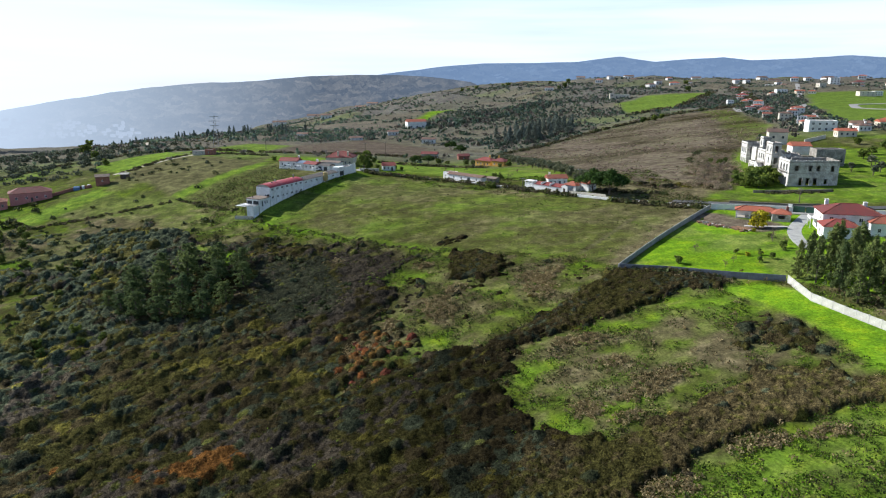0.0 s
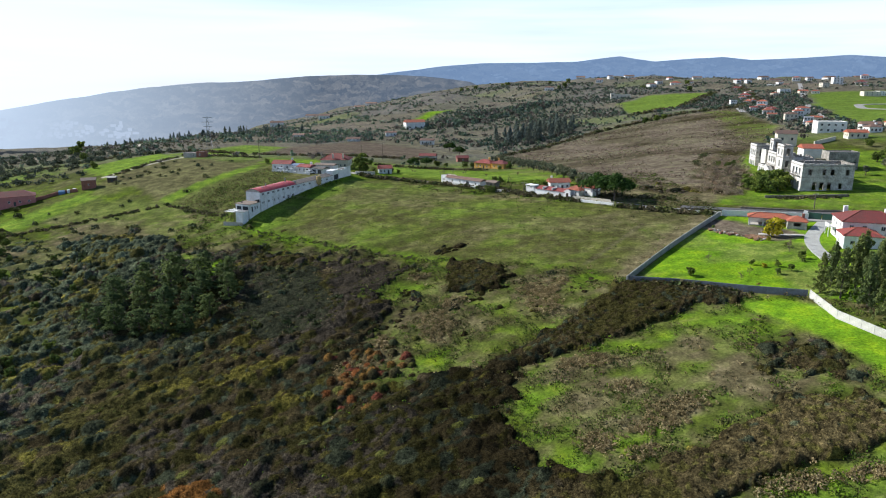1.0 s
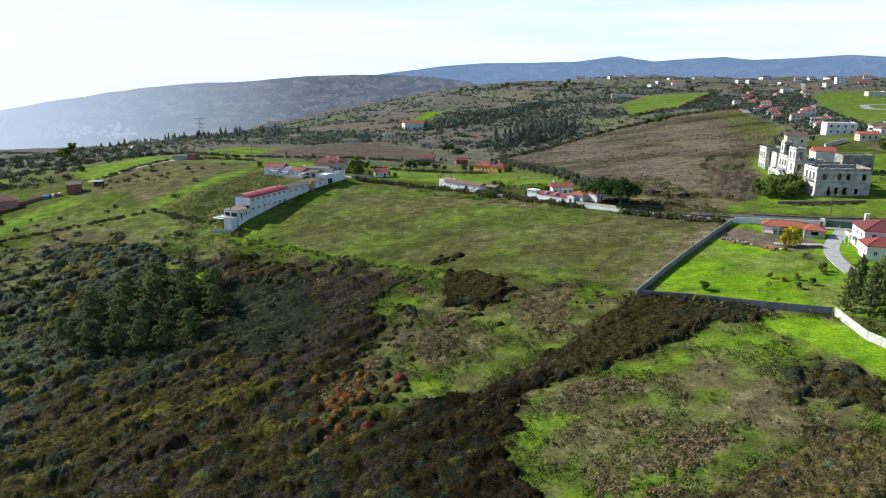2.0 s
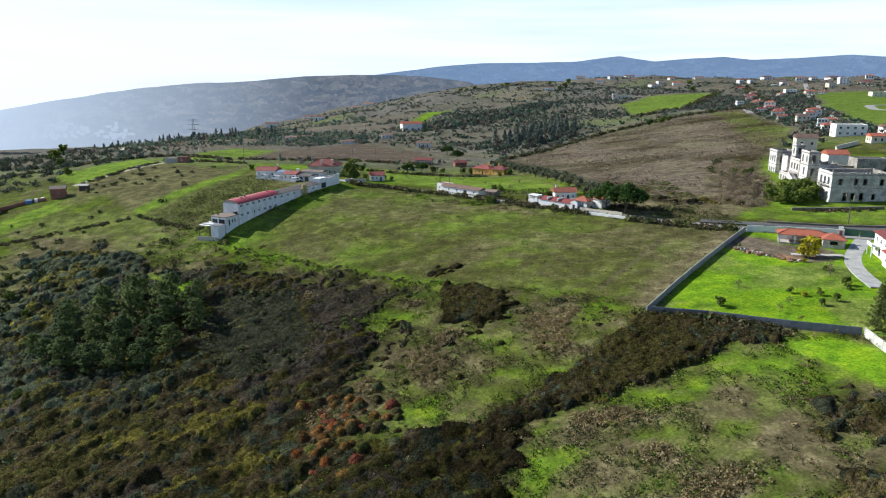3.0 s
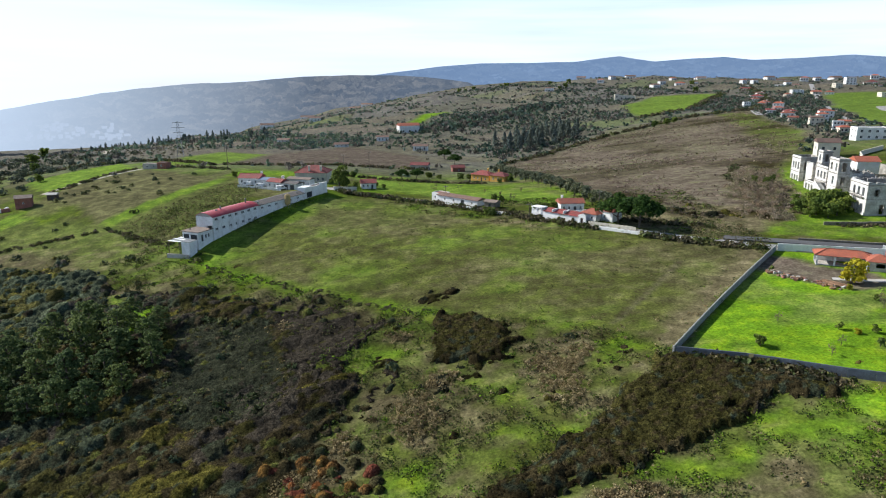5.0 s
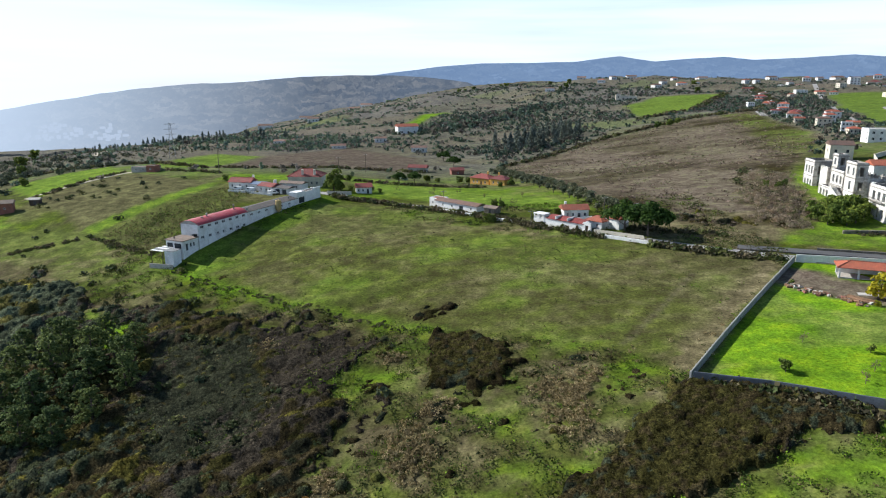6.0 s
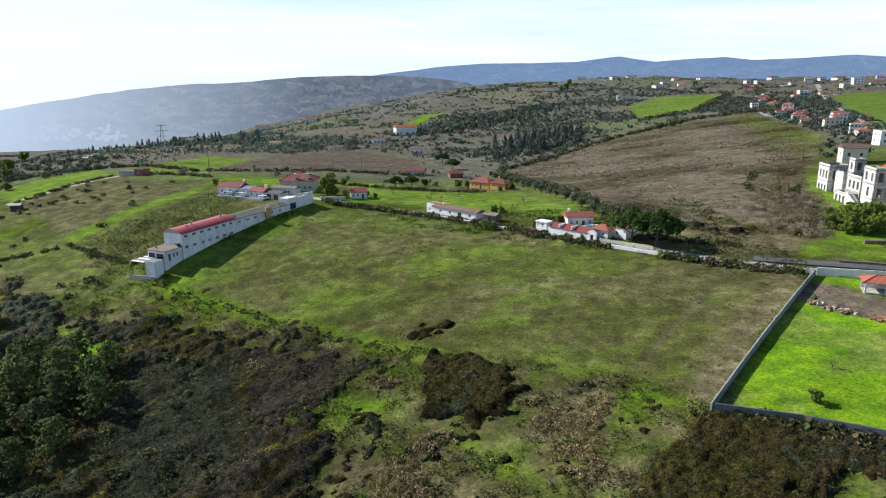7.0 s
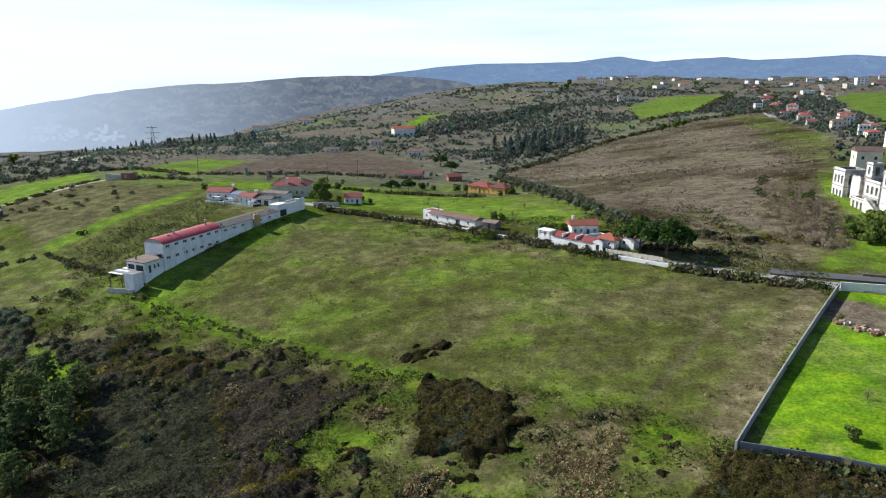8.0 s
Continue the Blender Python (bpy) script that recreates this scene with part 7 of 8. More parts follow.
# ---- the walled garden with its house and pavilion ----
def garden_pavilion():
    root = thing("tiled_pavilion", 112.0, 239.5, -22, "open garden pavilion with orange tiled roof on white posts", "pavilion")
    w, d, h = 13.5, 5.5, 2.5
    for px in (-6.4, -2.2, 2.2, 6.4):
        for py in (-2.4,):
            Solid().box(px - 0.2, px + 0.2, py - 0.2, py + 0.2, -0.6, h).done("post", WHITE, root)
    Solid().box(-6.6, 6.6, 2.3, 2.6, -0.6, h).box(6.3, 6.6, -2.4, 2.3, -0.6, h).done("back_wall", WHITE, root)
    Solid().box(-6.6, 6.6, -2.5, 2.6, -0.7, 0.02).done("floor_slab", CEMENT, root)
    roof = hip_roof(w, d, h + 0.15, 1.3, 0.4).done("roof", TILE_ORANGE, root)
    ridge_caps(w, d, h + 0.15, 1.3, 0.4).done("ridge_cap", TILE_ORANGE, roof)
    root2 = thing("tiled_annex", 118.2, 234.0, -22, "square garden annex with orange hipped tile roof", "outbuilding")
    s = Solid()
    pierced(s, "x", -2.9, -2.6, -2.9, 2.9, -0.6, 2.4, [(-1.0, 1.0, 0.9, 2.0)])
    s.box(-2.9, 2.9, 2.6, 2.9, -0.6, 2.4).box(-2.9, -2.6, -2.6, 2.6, -0.6, 2.4).box(2.6, 2.9, -2.6, 2.6, -0.6, 2.4)
    s.done("wall", CEMENT, root2)
    hip_roof(5.8, 5.8, 2.55, 1.5, 0.4).done("roof", TILE_ORANGE, root2)
    Solid().box(1.6, 2.4, 1.4, 2.2, 2.4, 4.5).done("chimney", BRICK, root2)


def garden_gate():
    root = thing("entrance_gate", 131.2, 242.2, -33, "dark green sheet-metal gate between white piers", "gate")
    for px in (-4.6, 4.3):
        Solid().box(px - 1.3 if px < 0 else px, px if px < 0 else px + 1.0, -0.35, 0.35, -0.8, 2.7).done("pier", WHITE, root)
    for px in (-4.6, 0.02):
        Solid().box(px, px + 4.25, -0.06, 0.06, 0.05, 2.3).done("leaf", GREEN_PAINT, root)


def garden_house():
    lab = "white two-storey house with red hipped roofs and tall chimneys"
    root = house("garden_house", 131.5, 217.5, -16, 17, 12, 5.8, lab, WHITE, "hip", TILE_RED, 2.6, row_windows("S", (-6, -2.5, 2.5, 6), 3.6, 4.9, 0.6) + row_windows("W", (-3.5, 0.5, 3.8), 3.6, 4.9, 0.6) + row_windows("W", (-3.0, 3.4), 0.9, 2.2, 0.6),
                 (("W", 0.6, 2.3, 0.7),), ((-5.5, 4.6, 2.9, 0.55), (5.0, 1.5, 2.9, 0.55)), caps=True)
    house("garden_house_wing", 124.2, 209.0, -16, 10, 7.5, 3.6, "white single-storey wing with red hipped roof", WHITE, "hip", TILE_RED, 1.8, row_windows("S", (-2.8, 1.2), 1.1, 2.2, 0.5) + row_windows("W", (-1.8, 1.5), 1.1, 2.2, 0.5), caps=True)
    house("garden_house_wing", 139.5, 209.5, -16, 11, 8, 3.8, "white side wing with pink-red hipped roof", WHITE, "hip", TILE_ORANGE, 2.0, row_windows("S", (-3, 0, 3), 1.0, 2.2, 0.5), caps=True)
    Solid().box(-10.6, -8.5, 0.5, 4.8, 2.6, 2.85).box(-10.5, -10.3, 0.6, 0.8, -0.5, 2.6).box(-10.5, -10.3, 4.5, 4.7, -0.5, 2.6).box(-10.6, -10.5, 0.5, 4.8, 2.85, 3.6).done("porch", WHITE, root)


garden_pavilion(), garden_gate(), garden_house()


def rubble_heap():
    """Broken tiles, beams and stones laid out on bare earth."""
    rng = random.Random(5)
    for i, (x, y) in enumerate([(91.5, 235.5), (93.2, 231.6), (95.4, 228.6), (98.0, 224.6), (100.4, 221.6)]):
        root = thing("rubble_heap", x, y, rng.uniform(0, 90), "heap of broken red tiles, stones and grey slabs on bare earth", "rubble", "rubble heaps in the garden")
        for j in range(16):
            a, r = rng.uniform(0, math.tau), 1.9 * math.sqrt(rng.random())
            s = rng.uniform(0.15, 0.5)
            Solid().add([(s * px * rng.uniform(0.7, 1.2), s * py * rng.uniform(0.7, 1.2), s * pz * 0.7) for px in (-1, 1) for py in (-1, 1) for pz in (-1, 1)],
                        [(0, 1, 3, 2), (4, 6, 7, 5), (0, 4, 5, 1), (2, 3, 7, 6), (0, 2, 6, 4), (1, 5, 7, 3)]).done(
                "stone", rng.choice((BRICK, BRICK, TIMBER, TIMBER, STONE, STONE, CEMENT, TILE_OLD)), root, "", pose(math.cos(a) * r, math.sin(a) * r, 0.12 + 0.25 * (1.9 - r) * rng.random(), rng.uniform(-20, 20), rng.uniform(-20, 20), rng.uniform(0, 180)))
    root = thing("timber_stack", 101.2, 224.2, -55, "stack of old brown roof beams lying on the ground", "timber")
    for j in range(14):
        Solid().box(-2.8 + rng.uniform(-0.5, 0.5), 2.8 + rng.uniform(-0.5, 0.5), -0.1, 0.1, -0.1, 0.1).done("beam", TIMBER, root, "", pose(0, (j % 7) * 0.36 - 1.1, 0.12 + 0.21 * (j // 7), 0, 0, rng.uniform(-8, 8)))


rubble_heap()


# ---- western cottages ----
house("pink_house", -213.5, 349, 32, 19, 9, 4.6, "long pink house with dull red tile roof", PINK, "hip", TILE_RED, 2.4, row_windows("S", (-6.5, -2.0, 2.5, 6.5), 1.6, 2.8, 0.5), ((("S", 0.3, 2.2, 0.5)),), ())
house("pink_house", -224, 338, 32, 8, 8, 4.0, "pink house wing with pale roof", PINK, "hip", TILE_ORANGE, 1.8, row_windows("S", (-2, 2), 1.4, 2.6, 0.5))
house("brick_shed", -184.5, 367.5, 22, 6.5, 5, 4.2, "dark red brick shed with pale sheet roof", BRICK, "gable", SHEET_BROWN, 1.2, row_windows("S", (0,), 1.8, 2.6, 0.4))
house("brick_shed", -176.4, 376.5, 10, 4, 3.4, 2.2, "small dark shed at the field edge", WOOD_DARK, "gable", CEMENT, 0.7, (), (("S", 0.2, 1.9, 0.6),))
house("field_shed", -157.0, 444, -8, 9, 5, 3.0, "grey field shed with brick end", CEMENT, "flat", SHEET_BROWN, windows=row_windows("S", (-2, 2), 1.2, 2.0, 0.5))
house("field_shed", -150.5, 443, -8, 5, 5, 3.6, "dark brick field shed", BRICK, "flat", SHEET_DARK, windows=row_windows("S", (0,), 1.4, 2.4, 0.5))
for i, (x, y, m, lab) in enumerate(((-195.6, 361.0, PLASTIC_BLUE, "stack under blue tarpaulin in the yard"), (-192.6, 362.2, WHITE_OLD, "white water drum in the yard"), (-190.2, 363.4, WHITE_OLD, "white water drum in the yard"))):
    root = thing("yard_stack" if i == 0 else "water_drum", x, y, 15, lab, "stack" if i == 0 else "drum")
    if i == 0:
        Solid().box(-1.5, 1.5, -1.1, 1.1, -0.4, 1.4).add([(-1.5, -1.1, 1.4), (1.5, -1.1, 1.4), (1.5, 1.1, 1.4), (-1.5, 1.1, 1.4), (-1.3, 0, 2.0), (1.3, 0, 2.0)], [(0, 1, 5, 4), (2, 3, 4, 5), (1, 2, 5), (3, 0, 4)]).done("cover", m, root)
    else:
        Solid().rod((0, 0, -0.4), (0, 0, 1.5), 0.9, 0.9, 12).rod((0, 0, 1.5), (0, 0, 1.75), 0.9, 0.4, 12).done("drum", m, root)


# ---- village on the ridge and far farms ----
def village():
    rng = random.Random(8)
    spots = ((371, 858, 13, 0), (353, 781, 14, 0), (329, 712, 16, 0), (299, 606, 15, 0), (343, 673, 17, 0), (281, 536, 12, 1), (238, 408, 15, 0), (276, 458, 16, 0), (600, 992, 30, 2),
             (505, 1046, 22, 2), (646, 1325, 20, 0), (547, 1073, 18, 0), (419, 978, 22, 0), (625, 1007, 18, 2), (470, 1000, 13, 0), (383, 876, 14, 0), (444, 1025, 16, 0),
             (362, 800, 15, 0), (341, 732, 16, 0), (560, 1061, 16, 0), (514, 1063, 18, 2), (312, 590, 12, 0), (322, 640, 12, 0), (290, 560, 10, 2), (262, 432, 12, 0), (300, 470, 14, 0), (320, 500, 14, 0),
             (771, 1370, 24, 2), (700, 1180, 20, 0), (830, 1300, 22, 0), (690, 1480, 24, 2), (900, 1520, 30, 0), (540, 1300, 18, 0), (480, 1150, 15, 0), (620, 1150, 18, 2),
             (350, 850, 11, 2), (335, 760, 11, 0), (400, 940, 13, 0), (308, 660, 11, 0))
    for i, (x, y, w, kind) in enumerate(spots):
        w *= 0.70
        d, storeys = w * rng.uniform(0.6, 0.8), 2 if kind == 2 or rng.random() < 0.28 else 1
        h = 3.0 * storeys + 0.3
        win = [("S", (k - 1) * w * 0.3, 3.0 * st + 1.0, 3.0 * st + 2.3, 0.55) for k in range(3) for st in range(storeys)]
        win += [("W", (k - 0.5) * d * 0.4, 3.0 * st + 1.0, 3.0 * st + 2.3, 0.5) for k in range(2) for st in range(storeys)]
        tile = rng.choice((TILE_ORANGE, TILE_ORANGE, TILE_RED, TILE_OLD)) if kind < 2 else CEMENT
        roof = "flat" if kind == 2 else rng.choice(("hip", "hip", "gable"))
        tone = "white" if rng.random() < 0.8 else "cream"
        house("village_house", x, y, rng.uniform(-35, 20), w, d, h, f"{tone} village house with {'flat pale roof' if roof == 'flat' else 'clay tile roof'} on the ridge", WHITE if tone == "white" else CREAM, roof, tile, None, win, (),
              ((w * 0.2, 0, 2.2, 0.5),) if roof != "flat" else (), plain=True, group="village houses on the ridge", base=4)
    house("apartment_house", 249, 456, -12, 17, 11, 7.0, "large white two-storey house with roof terrace", WHITE, "flat", CEMENT, windows=[("S", u, a, a + 1.4, 0.7) for u in (-6, -2, 2, 6) for a in (1.0, 4.3)] + [("W", u, a, a + 1.4, 0.7) for u in (-3, 2) for a in (1.0, 4.3)], base=4)
    house("apartment_house", 665, 1195, -10, 15, 12, 11, "tall white apartment house above the village", WHITE, "flat", CEMENT, windows=[("S", u, a, a + 1.5, 1.0) for u in (-5, 0, 5) for a in (1, 4.5, 8)], plain=True, base=5)
    for x, y, w, lab in ((425, 2170, 26, 0), (478, 1940, 22, 0), (589, 2230, 30, 0), (677, 1985, 34, 1), (835, 2150, 30, 0), (1021, 2170, 34, 0), (492, 1492, 20, 1), (471, 1590, 20, 0), (1069, 1990, 30, 0), (972, 1650, 30, 0), (1002, 1795, 26, 0),
                         (560, 2050, 24, 0), (740, 2060, 26, 1), (900, 1900, 26, 0), (630, 1750, 22, 0), (780, 1720, 24, 0), (1150, 2100, 36, 0), (1230, 2150, 30, 0), (1100, 1800, 30, 0),
                         (610, 1500, 15, 0), (650, 1560, 14, 1), (700, 1620, 15, 0), (735, 1540, 14, 0), (790, 1580, 16, 1), (850, 1640, 15, 0), (880, 1500, 15, 0), (930, 1560, 16, 1), (560, 1600, 14, 0), (520, 1700, 16, 0), (585, 1820, 16, 1),
                         (690, 1880, 18, 0), (760, 1940, 18, 0), (850, 2010, 18, 1), (1000, 1500, 16, 0), (1060, 1620, 18, 0), (960, 1980, 20, 0), (400, 1800, 16, 1), (440, 1850, 16, 0)):
        house("far_house", x, y, rng.uniform(-30, 30), w, w * 0.6, 7, "far white house on the hilltop", WHITE, "hip" if lab else "gable", TILE_ORANGE if lab else TILE_OLD, None, [("S", u * w, 1.5, 4.5, 1.2) for u in (-0.3, 0.0, 0.3)], plain=True, group="far houses on the hills", base=6)
    # roofless farm on the near hill
    house("hill_ruin", 284, 1125, -8, 30, 13, 7, "roofless pale stone farm on the green hill", CREAM, "flat", SHEET_DARK, windows=[("S", u, 1.5, 4.0, 1.0) for u in (-11, -5, 1, 7, 12)], plain=True, base=6, category="ruin")
    house("hill_ruin", 271, 1122, -8, 7, 7, 10, "pale stone tower of the roofless farm", CREAM, "flat", SHEET_DARK, windows=[("S", 0, 5, 7.5, 0.8)], plain=True, base=6, category="ruin")
    for x, y, w, h, lab in ((-34, 866, 24, 8, "large white farmhouse with orange roof by the wood"), (-56, 772, 12, 4, "small white farmhouse with red roof"), (-14, 675, 13, 4, "brick farmhouse with red roof in the valley"), (-89, 704, 13, 2.4, "low white farm range"),
                            (-142, 775, 10, 2.5, "low pale farm sheds"), (-325, 1375, 26, 8, "far white farm in the valley"), (-198, 1180, 18, 5, "far white farmhouse on the slope"), (-291, 2470, 40, 9, "far white house on the ridge"),
                            (-253, 2500, 40, 9, "far white house on the ridge"), (-465, 2513, 50, 8, "far pale house on the ridge"), (220, 1452, 18, 6, "far white farmhouse on the slope"), (-383, 867, 16, 4, "far white farmhouse on the western hill"),
                            (-420, 1500, 26, 7, "far white farm in the valley"), (-360, 1450, 24, 7, "far white farm in the valley"), (-153, 752, 12, 3, "low pale farm shed")):
        house("far_farmhouse", x, y, rng.uniform(-25, 25), w, w * 0.55, h, lab, WHITE, "gable", TILE_ORANGE if "orange" in lab else TILE_OLD, None, [("S", u * w, 1.0, min(h - 0.6, 3.0), w * 0.04) for u in (-0.3, 0.0, 0.3)], plain=True, base=6)


village()


# ---- poles ----
def power_pole(x, y, h, label="tall grey timber power pole with crossarm", steel=False):
    root = thing("power_pole", x, y, 20, label, "utility pole", "power poles")
    Solid().rod((0, 0, -0.6), (0, 0, h), 0.2, 0.12, 8).done("pole", METAL_GREY if steel else POLE_WOOD, root)
    Solid().box(-1.2, 1.2, -0.08, 0.08, h - 0.7, h - 0.55).done("crossarm", METAL_GREY, root)
    for u in (-1.0, 0.0, 1.0):
        Solid().rod((u, 0, h - 0.55), (u, 0, h - 0.3), 0.06, 0.05, 6).done("insulator", CEMENT, root)


for x, y, h in ((-112, 434, 17), (-148, 620, 22), (-50, 441, 12), (-42, 500, 12), (-171, 618, 16), (6, 352, 7), (70, 300, 8), (64, 318, 7), (137, 258.6, 6), (36, 306, 6)):
    power_pole(x, y, h)


def lattice_pylon(x, y, h):
    root = thing("lattice_pylon", x, y, 15, "tall grey steel lattice pylon on the hill", "pylon")
    for sx in (-1, 1):
        for sy in (-1, 1):
            Solid().rod((sx * 2.2, sy * 2.2, -1), (sx * 0.4, sy * 0.4, h), 0.11, 0.07, 4).done("leg", METAL_GREY, root)
    br = Solid()
    for i in range(9):
        z0, z1 = h * i / 9, h * (i + 1) / 9
        a, b = 2.2 - 1.8 * i / 9, 2.2 - 1.8 * (i + 1) / 9
        for (p, q) in (((-a, -a), (b, -b)), ((a, -a), (b, b)), ((a, a), (-b, b)), ((-a, a), (-b, -b))):
            br.rod((*p, z0), (*q, z1), 0.06, 0.06, 4)
    br.done("bracing", METAL_GREY, root)
    for z, l in ((h - 1, 3.5), (h - 4.5, 4.5), (h - 8, 3.5)):
        Solid().box(-l, l, -0.15, 0.15, z, z + 0.3).done("arm", METAL_GREY, root)


lattice_pylon(-185, 560, 25)


# ---- trees ----
def plant_trees():
    rng = random.Random(3)
    for x, y, s in ((-110, 214, 0.75), (-104, 209, 0.85), (-97, 206, 0.9), (-90, 203, 0.95), (-82, 201, 0.9), (-75, 202, 0.85), (-69, 208, 0.8), (-67, 217, 0.85), (-70, 225, 0.9), (-78, 216, 1.05), (-86, 213, 1.1), (-94, 216, 1.05), (-88, 225, 1.1),
                    (-98, 226, 1.0), (-106, 222, 0.9), (-80, 230, 1.05), (-90, 236, 1.05), (-101, 238, 0.95), (-110, 232, 0.8), (-72, 236, 0.8), (-83, 241, 0.85), (-93, 245, 0.8), (-76, 222, 1.1), (-102, 215, 0.9)):
        tree("pine", x + rng.uniform(-1, 1), y + rng.uniform(-1, 1), s * rng.uniform(1.15, 1.5), "dark green pine in a dense grove on the slope", "pine_tree", "pine grove on the slope", rng.uniform(0.68, 0.9))
    for x, y, s in ((-117, 214, 1.0), (-113, 208, 0.8), (-104, 202, 0.9), (-97, 199, 0.8), (-185, 268, 1.3), (-190, 272, 1.2), (-181, 276, 1.1)):
        tree("bare", x, y, s, "bare brown tree at the edge of the pine grove", "bare_tree", "bare trees by the grove")
    for x, y, s in ((-113, 197, 0.7), (-117, 184, 0.65), (-102, 192, 0.55), (-108, 190, 0.6), (-121, 190, 0.6), (-140, 252, 0.7), (-146, 250, 0.6), (-158, 244, 0.7), (-177, 279, 0.7), (-170, 272, 0.6), (-150, 268, 0.55), (-164, 258, 0.6), (-133, 225, 0.6), (-188, 297, 0.75), (-182, 290, 0.7), (-194, 290, 0.7),
                    (-128, 240, 0.5), (-136, 262, 0.5), (-176, 262, 0.7)):
        tree("broad", x, y, s, "dark evergreen tree scattered in the scrub", "evergreen_tree", "evergreens in the scrub")
    for x, y, s in ((93.5, 172.5, 0.95), (96, 168, 1.15), (98, 161, 1.2), (98, 153, 1.2), (100, 179, 1.0), (103, 174, 1.25), (104, 167, 1.3), (104, 159, 1.3), (103, 150, 1.25), (109, 172, 1.25), (110, 163, 1.35), (109, 154, 1.3), (98, 176, 0.85), (108, 180, 1.15), (115, 170, 1.25),
                    (113, 179, 1.1), (117, 158, 1.3), (107, 142, 1.3), (101, 142, 1.2), (100, 165, 1.1), (106, 177, 1.1), (113, 166, 1.2), (107, 148, 1.2)):
        tree("conifer", x, y, s, "tall soft green conifer behind the pale wall", "conifer_tree", "conifers behind the wall")
    for x, y, s in ((65.0, 292.8, 1.3), (70.3, 285.6, 1.42)):
        tree("umbrella", x, y, s, "broad stone pine with flat dark crown by the lane", "stone_pine", "stone pines by the lane")
    for x, y, s in ((-17.6, 438, 0.75), (-9.5, 441.5, 0.8), (7, 597, 1.0), (14, 556, 0.95)):
        tree("umbrella", x, y, s, "round dark stone pine in the valley", "stone_pine")
    tree("broad", -45.5, 393, 2.0, "tall dark evergreen beside the farmhouse", "evergreen_tree")
    tree("broad", -42.0, 391, 0.9, "dark evergreen beside the farmhouse", "evergreen_tree")
    for x, y, s in ((-44, 435, 0.7), (-101, 409, 0.6), (26.8, 349, 0.62), (29.5, 346, 0.6), (47, 319, 0.75), (44, 322, 0.6), (41, 324, 0.55), (38.5, 317, 0.5), (-3, 452, 0.8), (3, 450, 0.6), (15, 446, 0.8), (20, 447, 0.7), (41.2, 426, 0.85), (35, 420, 0.5), (160, 290, 0.4), (21.5, 318, 0.65), (23.5, 316, 0.6),
                    (167, 291.5, 0.85), (157, 290, 0.5), (152, 290, 0.45), (31, 318, 0.5), (-28, 398, 0.5), (-24, 394, 0.45), (-38, 396, 0.5)):
        tree("broad", x, y, s, "dark evergreen tree beside the houses", "evergreen_tree", "evergreens by the houses")
    # olive avenue along the fallow field
    for i in range(34):
        f = i / 33
        x, y = 41 + 28 * f ** 0.9, 505 - 182 * f
        tree("olive", x + rng.uniform(-0.8, 0.8), y + rng.uniform(-0.8, 0.8), rng.uniform(1.05, 1.4), "grey-green olive tree in a long row", "olive_tree", "olive row along the fallow field")
        if i % 2 == 0:
            tree("olive", x - 4.2 + rng.uniform(-0.8, 0.8), y - 2 + rng.uniform(-0.8, 0.8), rng.uniform(0.85, 1.2), "grey-green olive tree in a long row", "olive_tree", "olive row along the fallow field")
    # bare fruit trees in the green orchard
    for i in range(26):
        x, y = rng.uniform(-25, 45), rng.uniform(345, 415)
        if float(inside(np.array([x]), np.array([y]), ORCHARD, 0.5, 0.1)[0]) > 0.5:
            tree("bare", x, y, rng.uniform(0.35, 0.6), "small bare fruit tree in green grass", "fruit_tree", "fruit trees in the orchard")
    # shrubs and young trees of the walled garden
    for x, y, s in ((69.2, 192.8, 1.45), (87.6, 197.3, 0.95), (93.7, 194.3, 1.1), (90.5, 188, 1.0), (95.1, 189.7, 1.1), (102.8, 199.8, 1.3), (101.5, 197, 1.1), (91.6, 236.6, 0.8), (104.2, 212, 0.9)):
        tree("shrub", x, y, s, "round dark green shrub standing in the lawn", "shrub", "shrubs in the lawn")
    tree("yellow", 89.9, 194.5, 0.28, "small rusty-leaved shrub standing in the lawn", "shrub")
    tree("yellow", 106.2, 224.6, 1.15, "bright yellow-green mimosa before the pavilion", "mimosa_tree")
    tree("yellow", 102.8, 219.8, 0.3, "small yellow-green shrub by the rubble", "shrub")
    for x, y in ((78, 204), (84, 190), (103, 207), (105, 203), (80, 186), (104, 210), (106, 213)):
        tree("bare", x, y, 0.55, "young bare tree in the lawn", "bare_tree", "bare young trees in the lawn")
    tree("conifer", 139, 238, 0.45, "clipped dark conifer by the gate", "conifer_tree")
    for x, y, s in ((136, 294, 1.0), (140, 297, 1.05), (132, 291, 0.9), (143, 293, 0.85), (128, 295, 0.8), (146, 299, 0.7), (138, 289, 0.9), (134, 298, 0.95), (141, 302, 0.9), (150, 308, 0.35), (131, 302, 0.7), (137, 300, 1.0), (143, 297, 0.9), (134, 287, 0.75), (129, 289, 0.7), (146, 305, 0.6)):
        tree("laurel", x, y, s * 1.3, "bushy evergreen below the ruined manor", "evergreen_tree", "evergreens below the ruin")
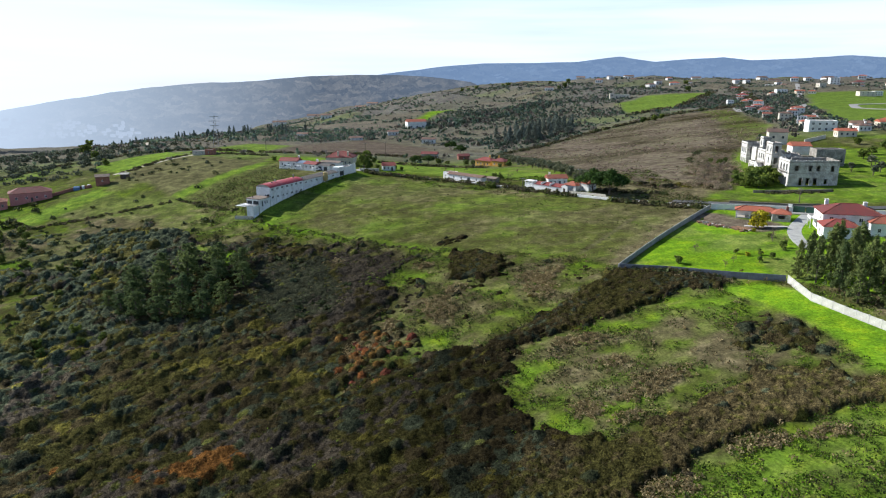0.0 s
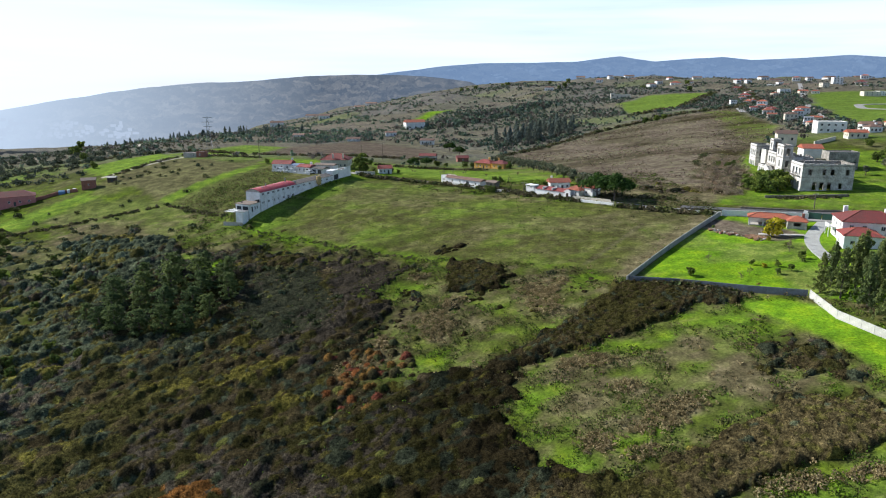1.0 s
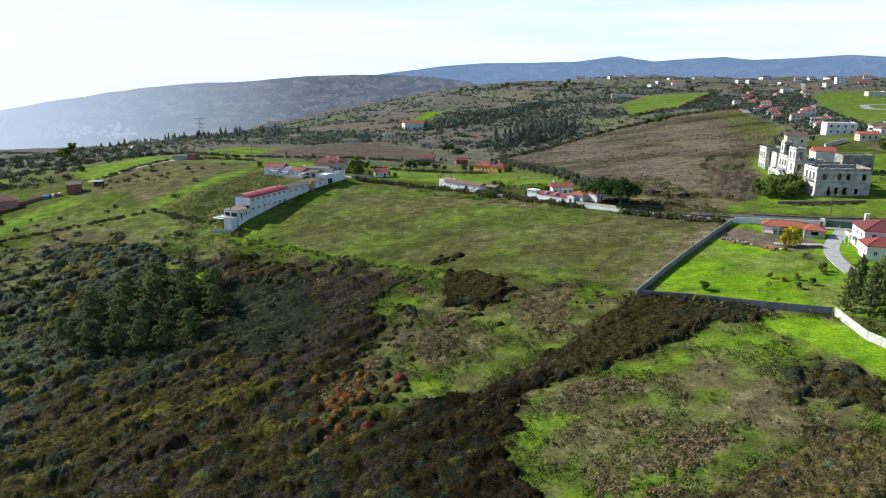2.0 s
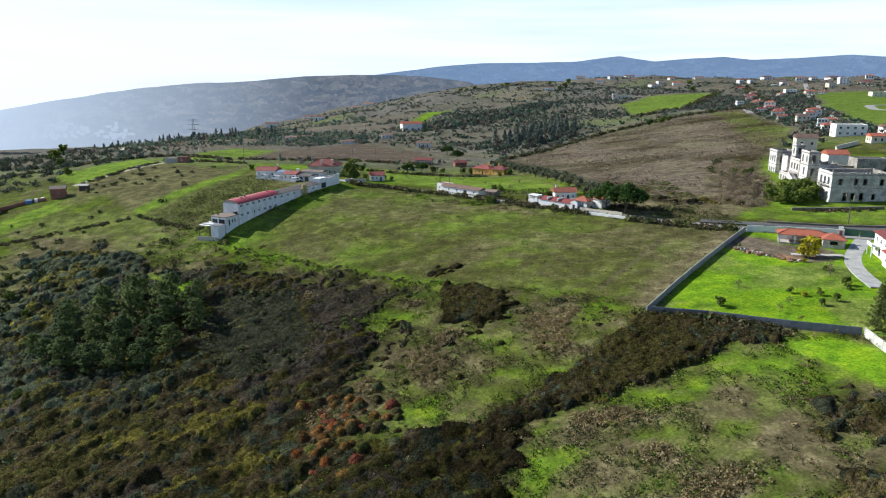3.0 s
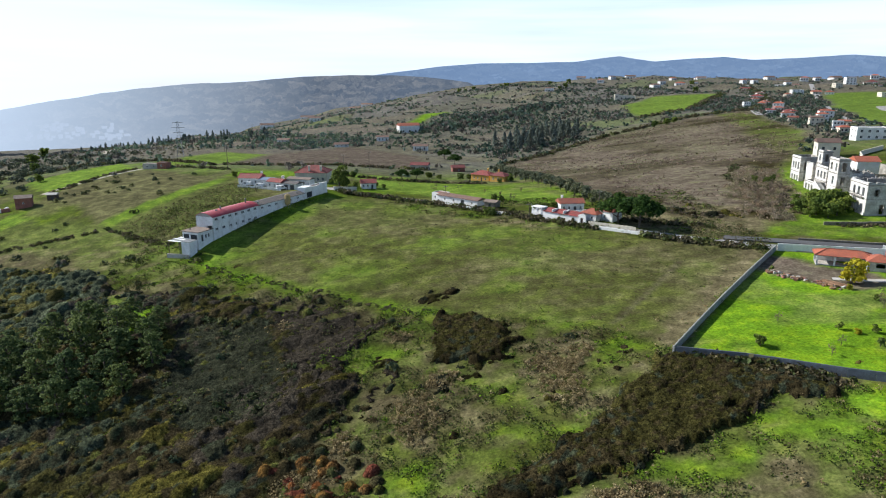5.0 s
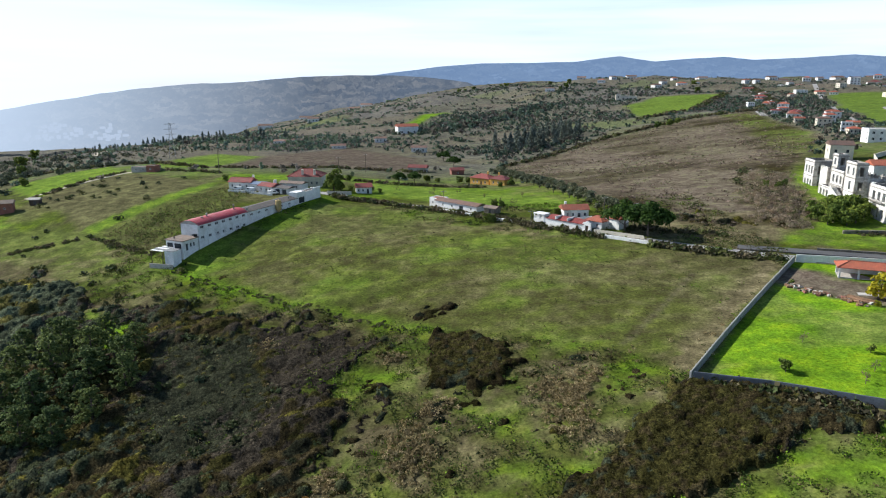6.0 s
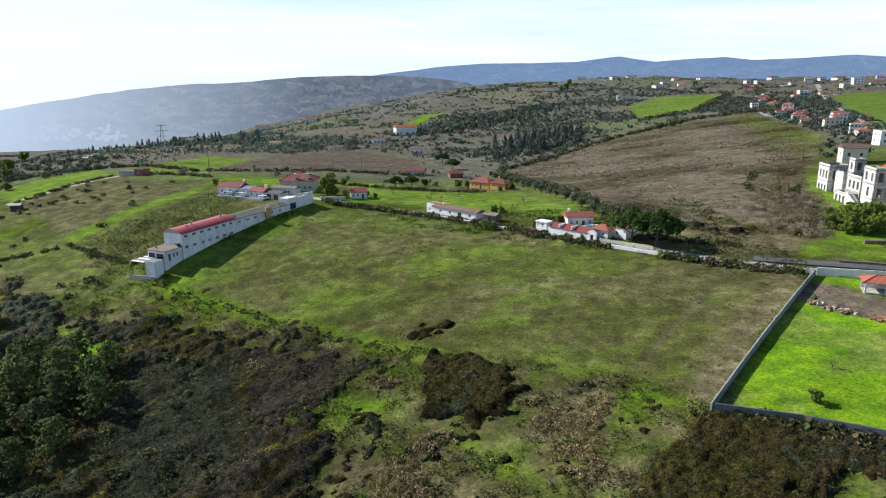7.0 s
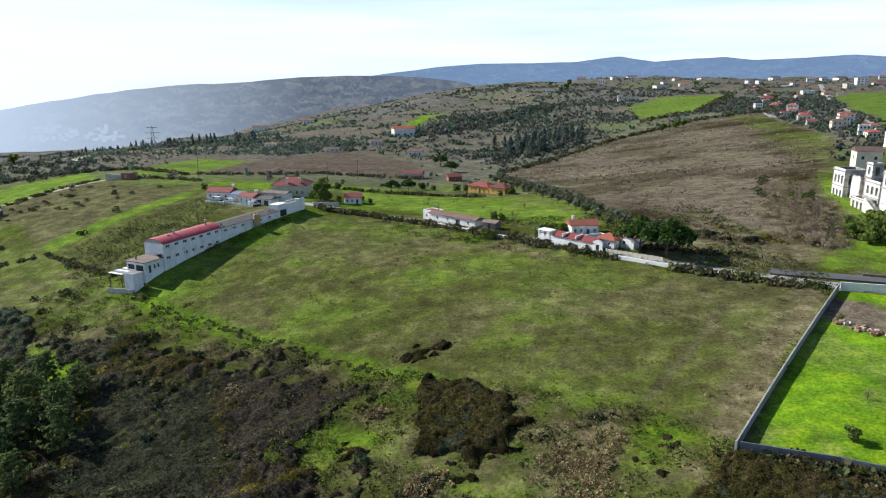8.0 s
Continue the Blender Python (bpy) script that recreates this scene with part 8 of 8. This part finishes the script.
    for x, y, s in ((124, 297, 0.9), (126, 305, 1.0), (122, 312, 0.9), (128, 316, 1.0), (132, 322, 0.9), (125, 322, 0.8), (138, 330, 0.8), (118, 292, 0.6), (120, 300, 0.8), (118, 306, 0.8), (129, 309, 0.9), (124, 317, 0.9), (134, 329, 0.8), (130, 334, 0.8), (121, 294, 0.7), (127, 327, 0.8)):
        tree("bare", x, y, s, "bare grey thicket tree beside the field", "bare_tree", "bare thicket by the ruin")
    for x, y, s in ((140, 345, 0.6), (144, 349, 0.6), (138, 352, 0.5), (190, 300, 0.9), (196, 305, 1.0), (203, 300, 0.9), (210, 310, 1.0), (186, 310, 0.8), (200, 318, 1.0), (214, 325, 1.0), (222, 318, 1.0), (206, 335, 1.0), (216, 345, 0.9), (195, 288, 0.7), (205, 286, 0.7), (228, 340, 1.0), (232, 360, 1.0), (226, 375, 0.9)):
        tree("olive" if y < 330 else "broad", x, y, s * (1.4 if y < 330 else 1.0), "grey-green tree beside the ruined manor", "olive_tree" if y < 330 else "evergreen_tree", "trees by the ruin")
    # slender trees of the valley wood and hilltop trees
    for i in range(46):
        f = rng.random()
        x, y = 55 + 85 * f + rng.uniform(-14, 14), 655 + 120 * f + rng.uniform(-25, 25)
        tree("euca", x, y, rng.uniform(1.0, 1.7), "tall valley-wood tree, haze tinted into its blue-green leaves", "hazed_tree", "valley wood")
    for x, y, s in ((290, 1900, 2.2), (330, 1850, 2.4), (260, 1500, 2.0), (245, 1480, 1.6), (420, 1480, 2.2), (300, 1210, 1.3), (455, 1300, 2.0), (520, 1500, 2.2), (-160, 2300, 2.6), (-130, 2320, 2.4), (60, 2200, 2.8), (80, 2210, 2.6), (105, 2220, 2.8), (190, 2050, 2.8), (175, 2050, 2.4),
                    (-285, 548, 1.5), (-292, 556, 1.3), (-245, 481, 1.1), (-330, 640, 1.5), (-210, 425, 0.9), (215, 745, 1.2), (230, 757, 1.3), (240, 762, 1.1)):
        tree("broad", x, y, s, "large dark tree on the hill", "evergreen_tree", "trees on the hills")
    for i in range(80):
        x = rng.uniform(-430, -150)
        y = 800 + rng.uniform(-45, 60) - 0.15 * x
        tree("euca", x, y, rng.uniform(0.6, 1.15), "slender western-belt tree, haze tinted into its blue-green leaves", "hazed_tree", "western tree belt")


plant_trees()
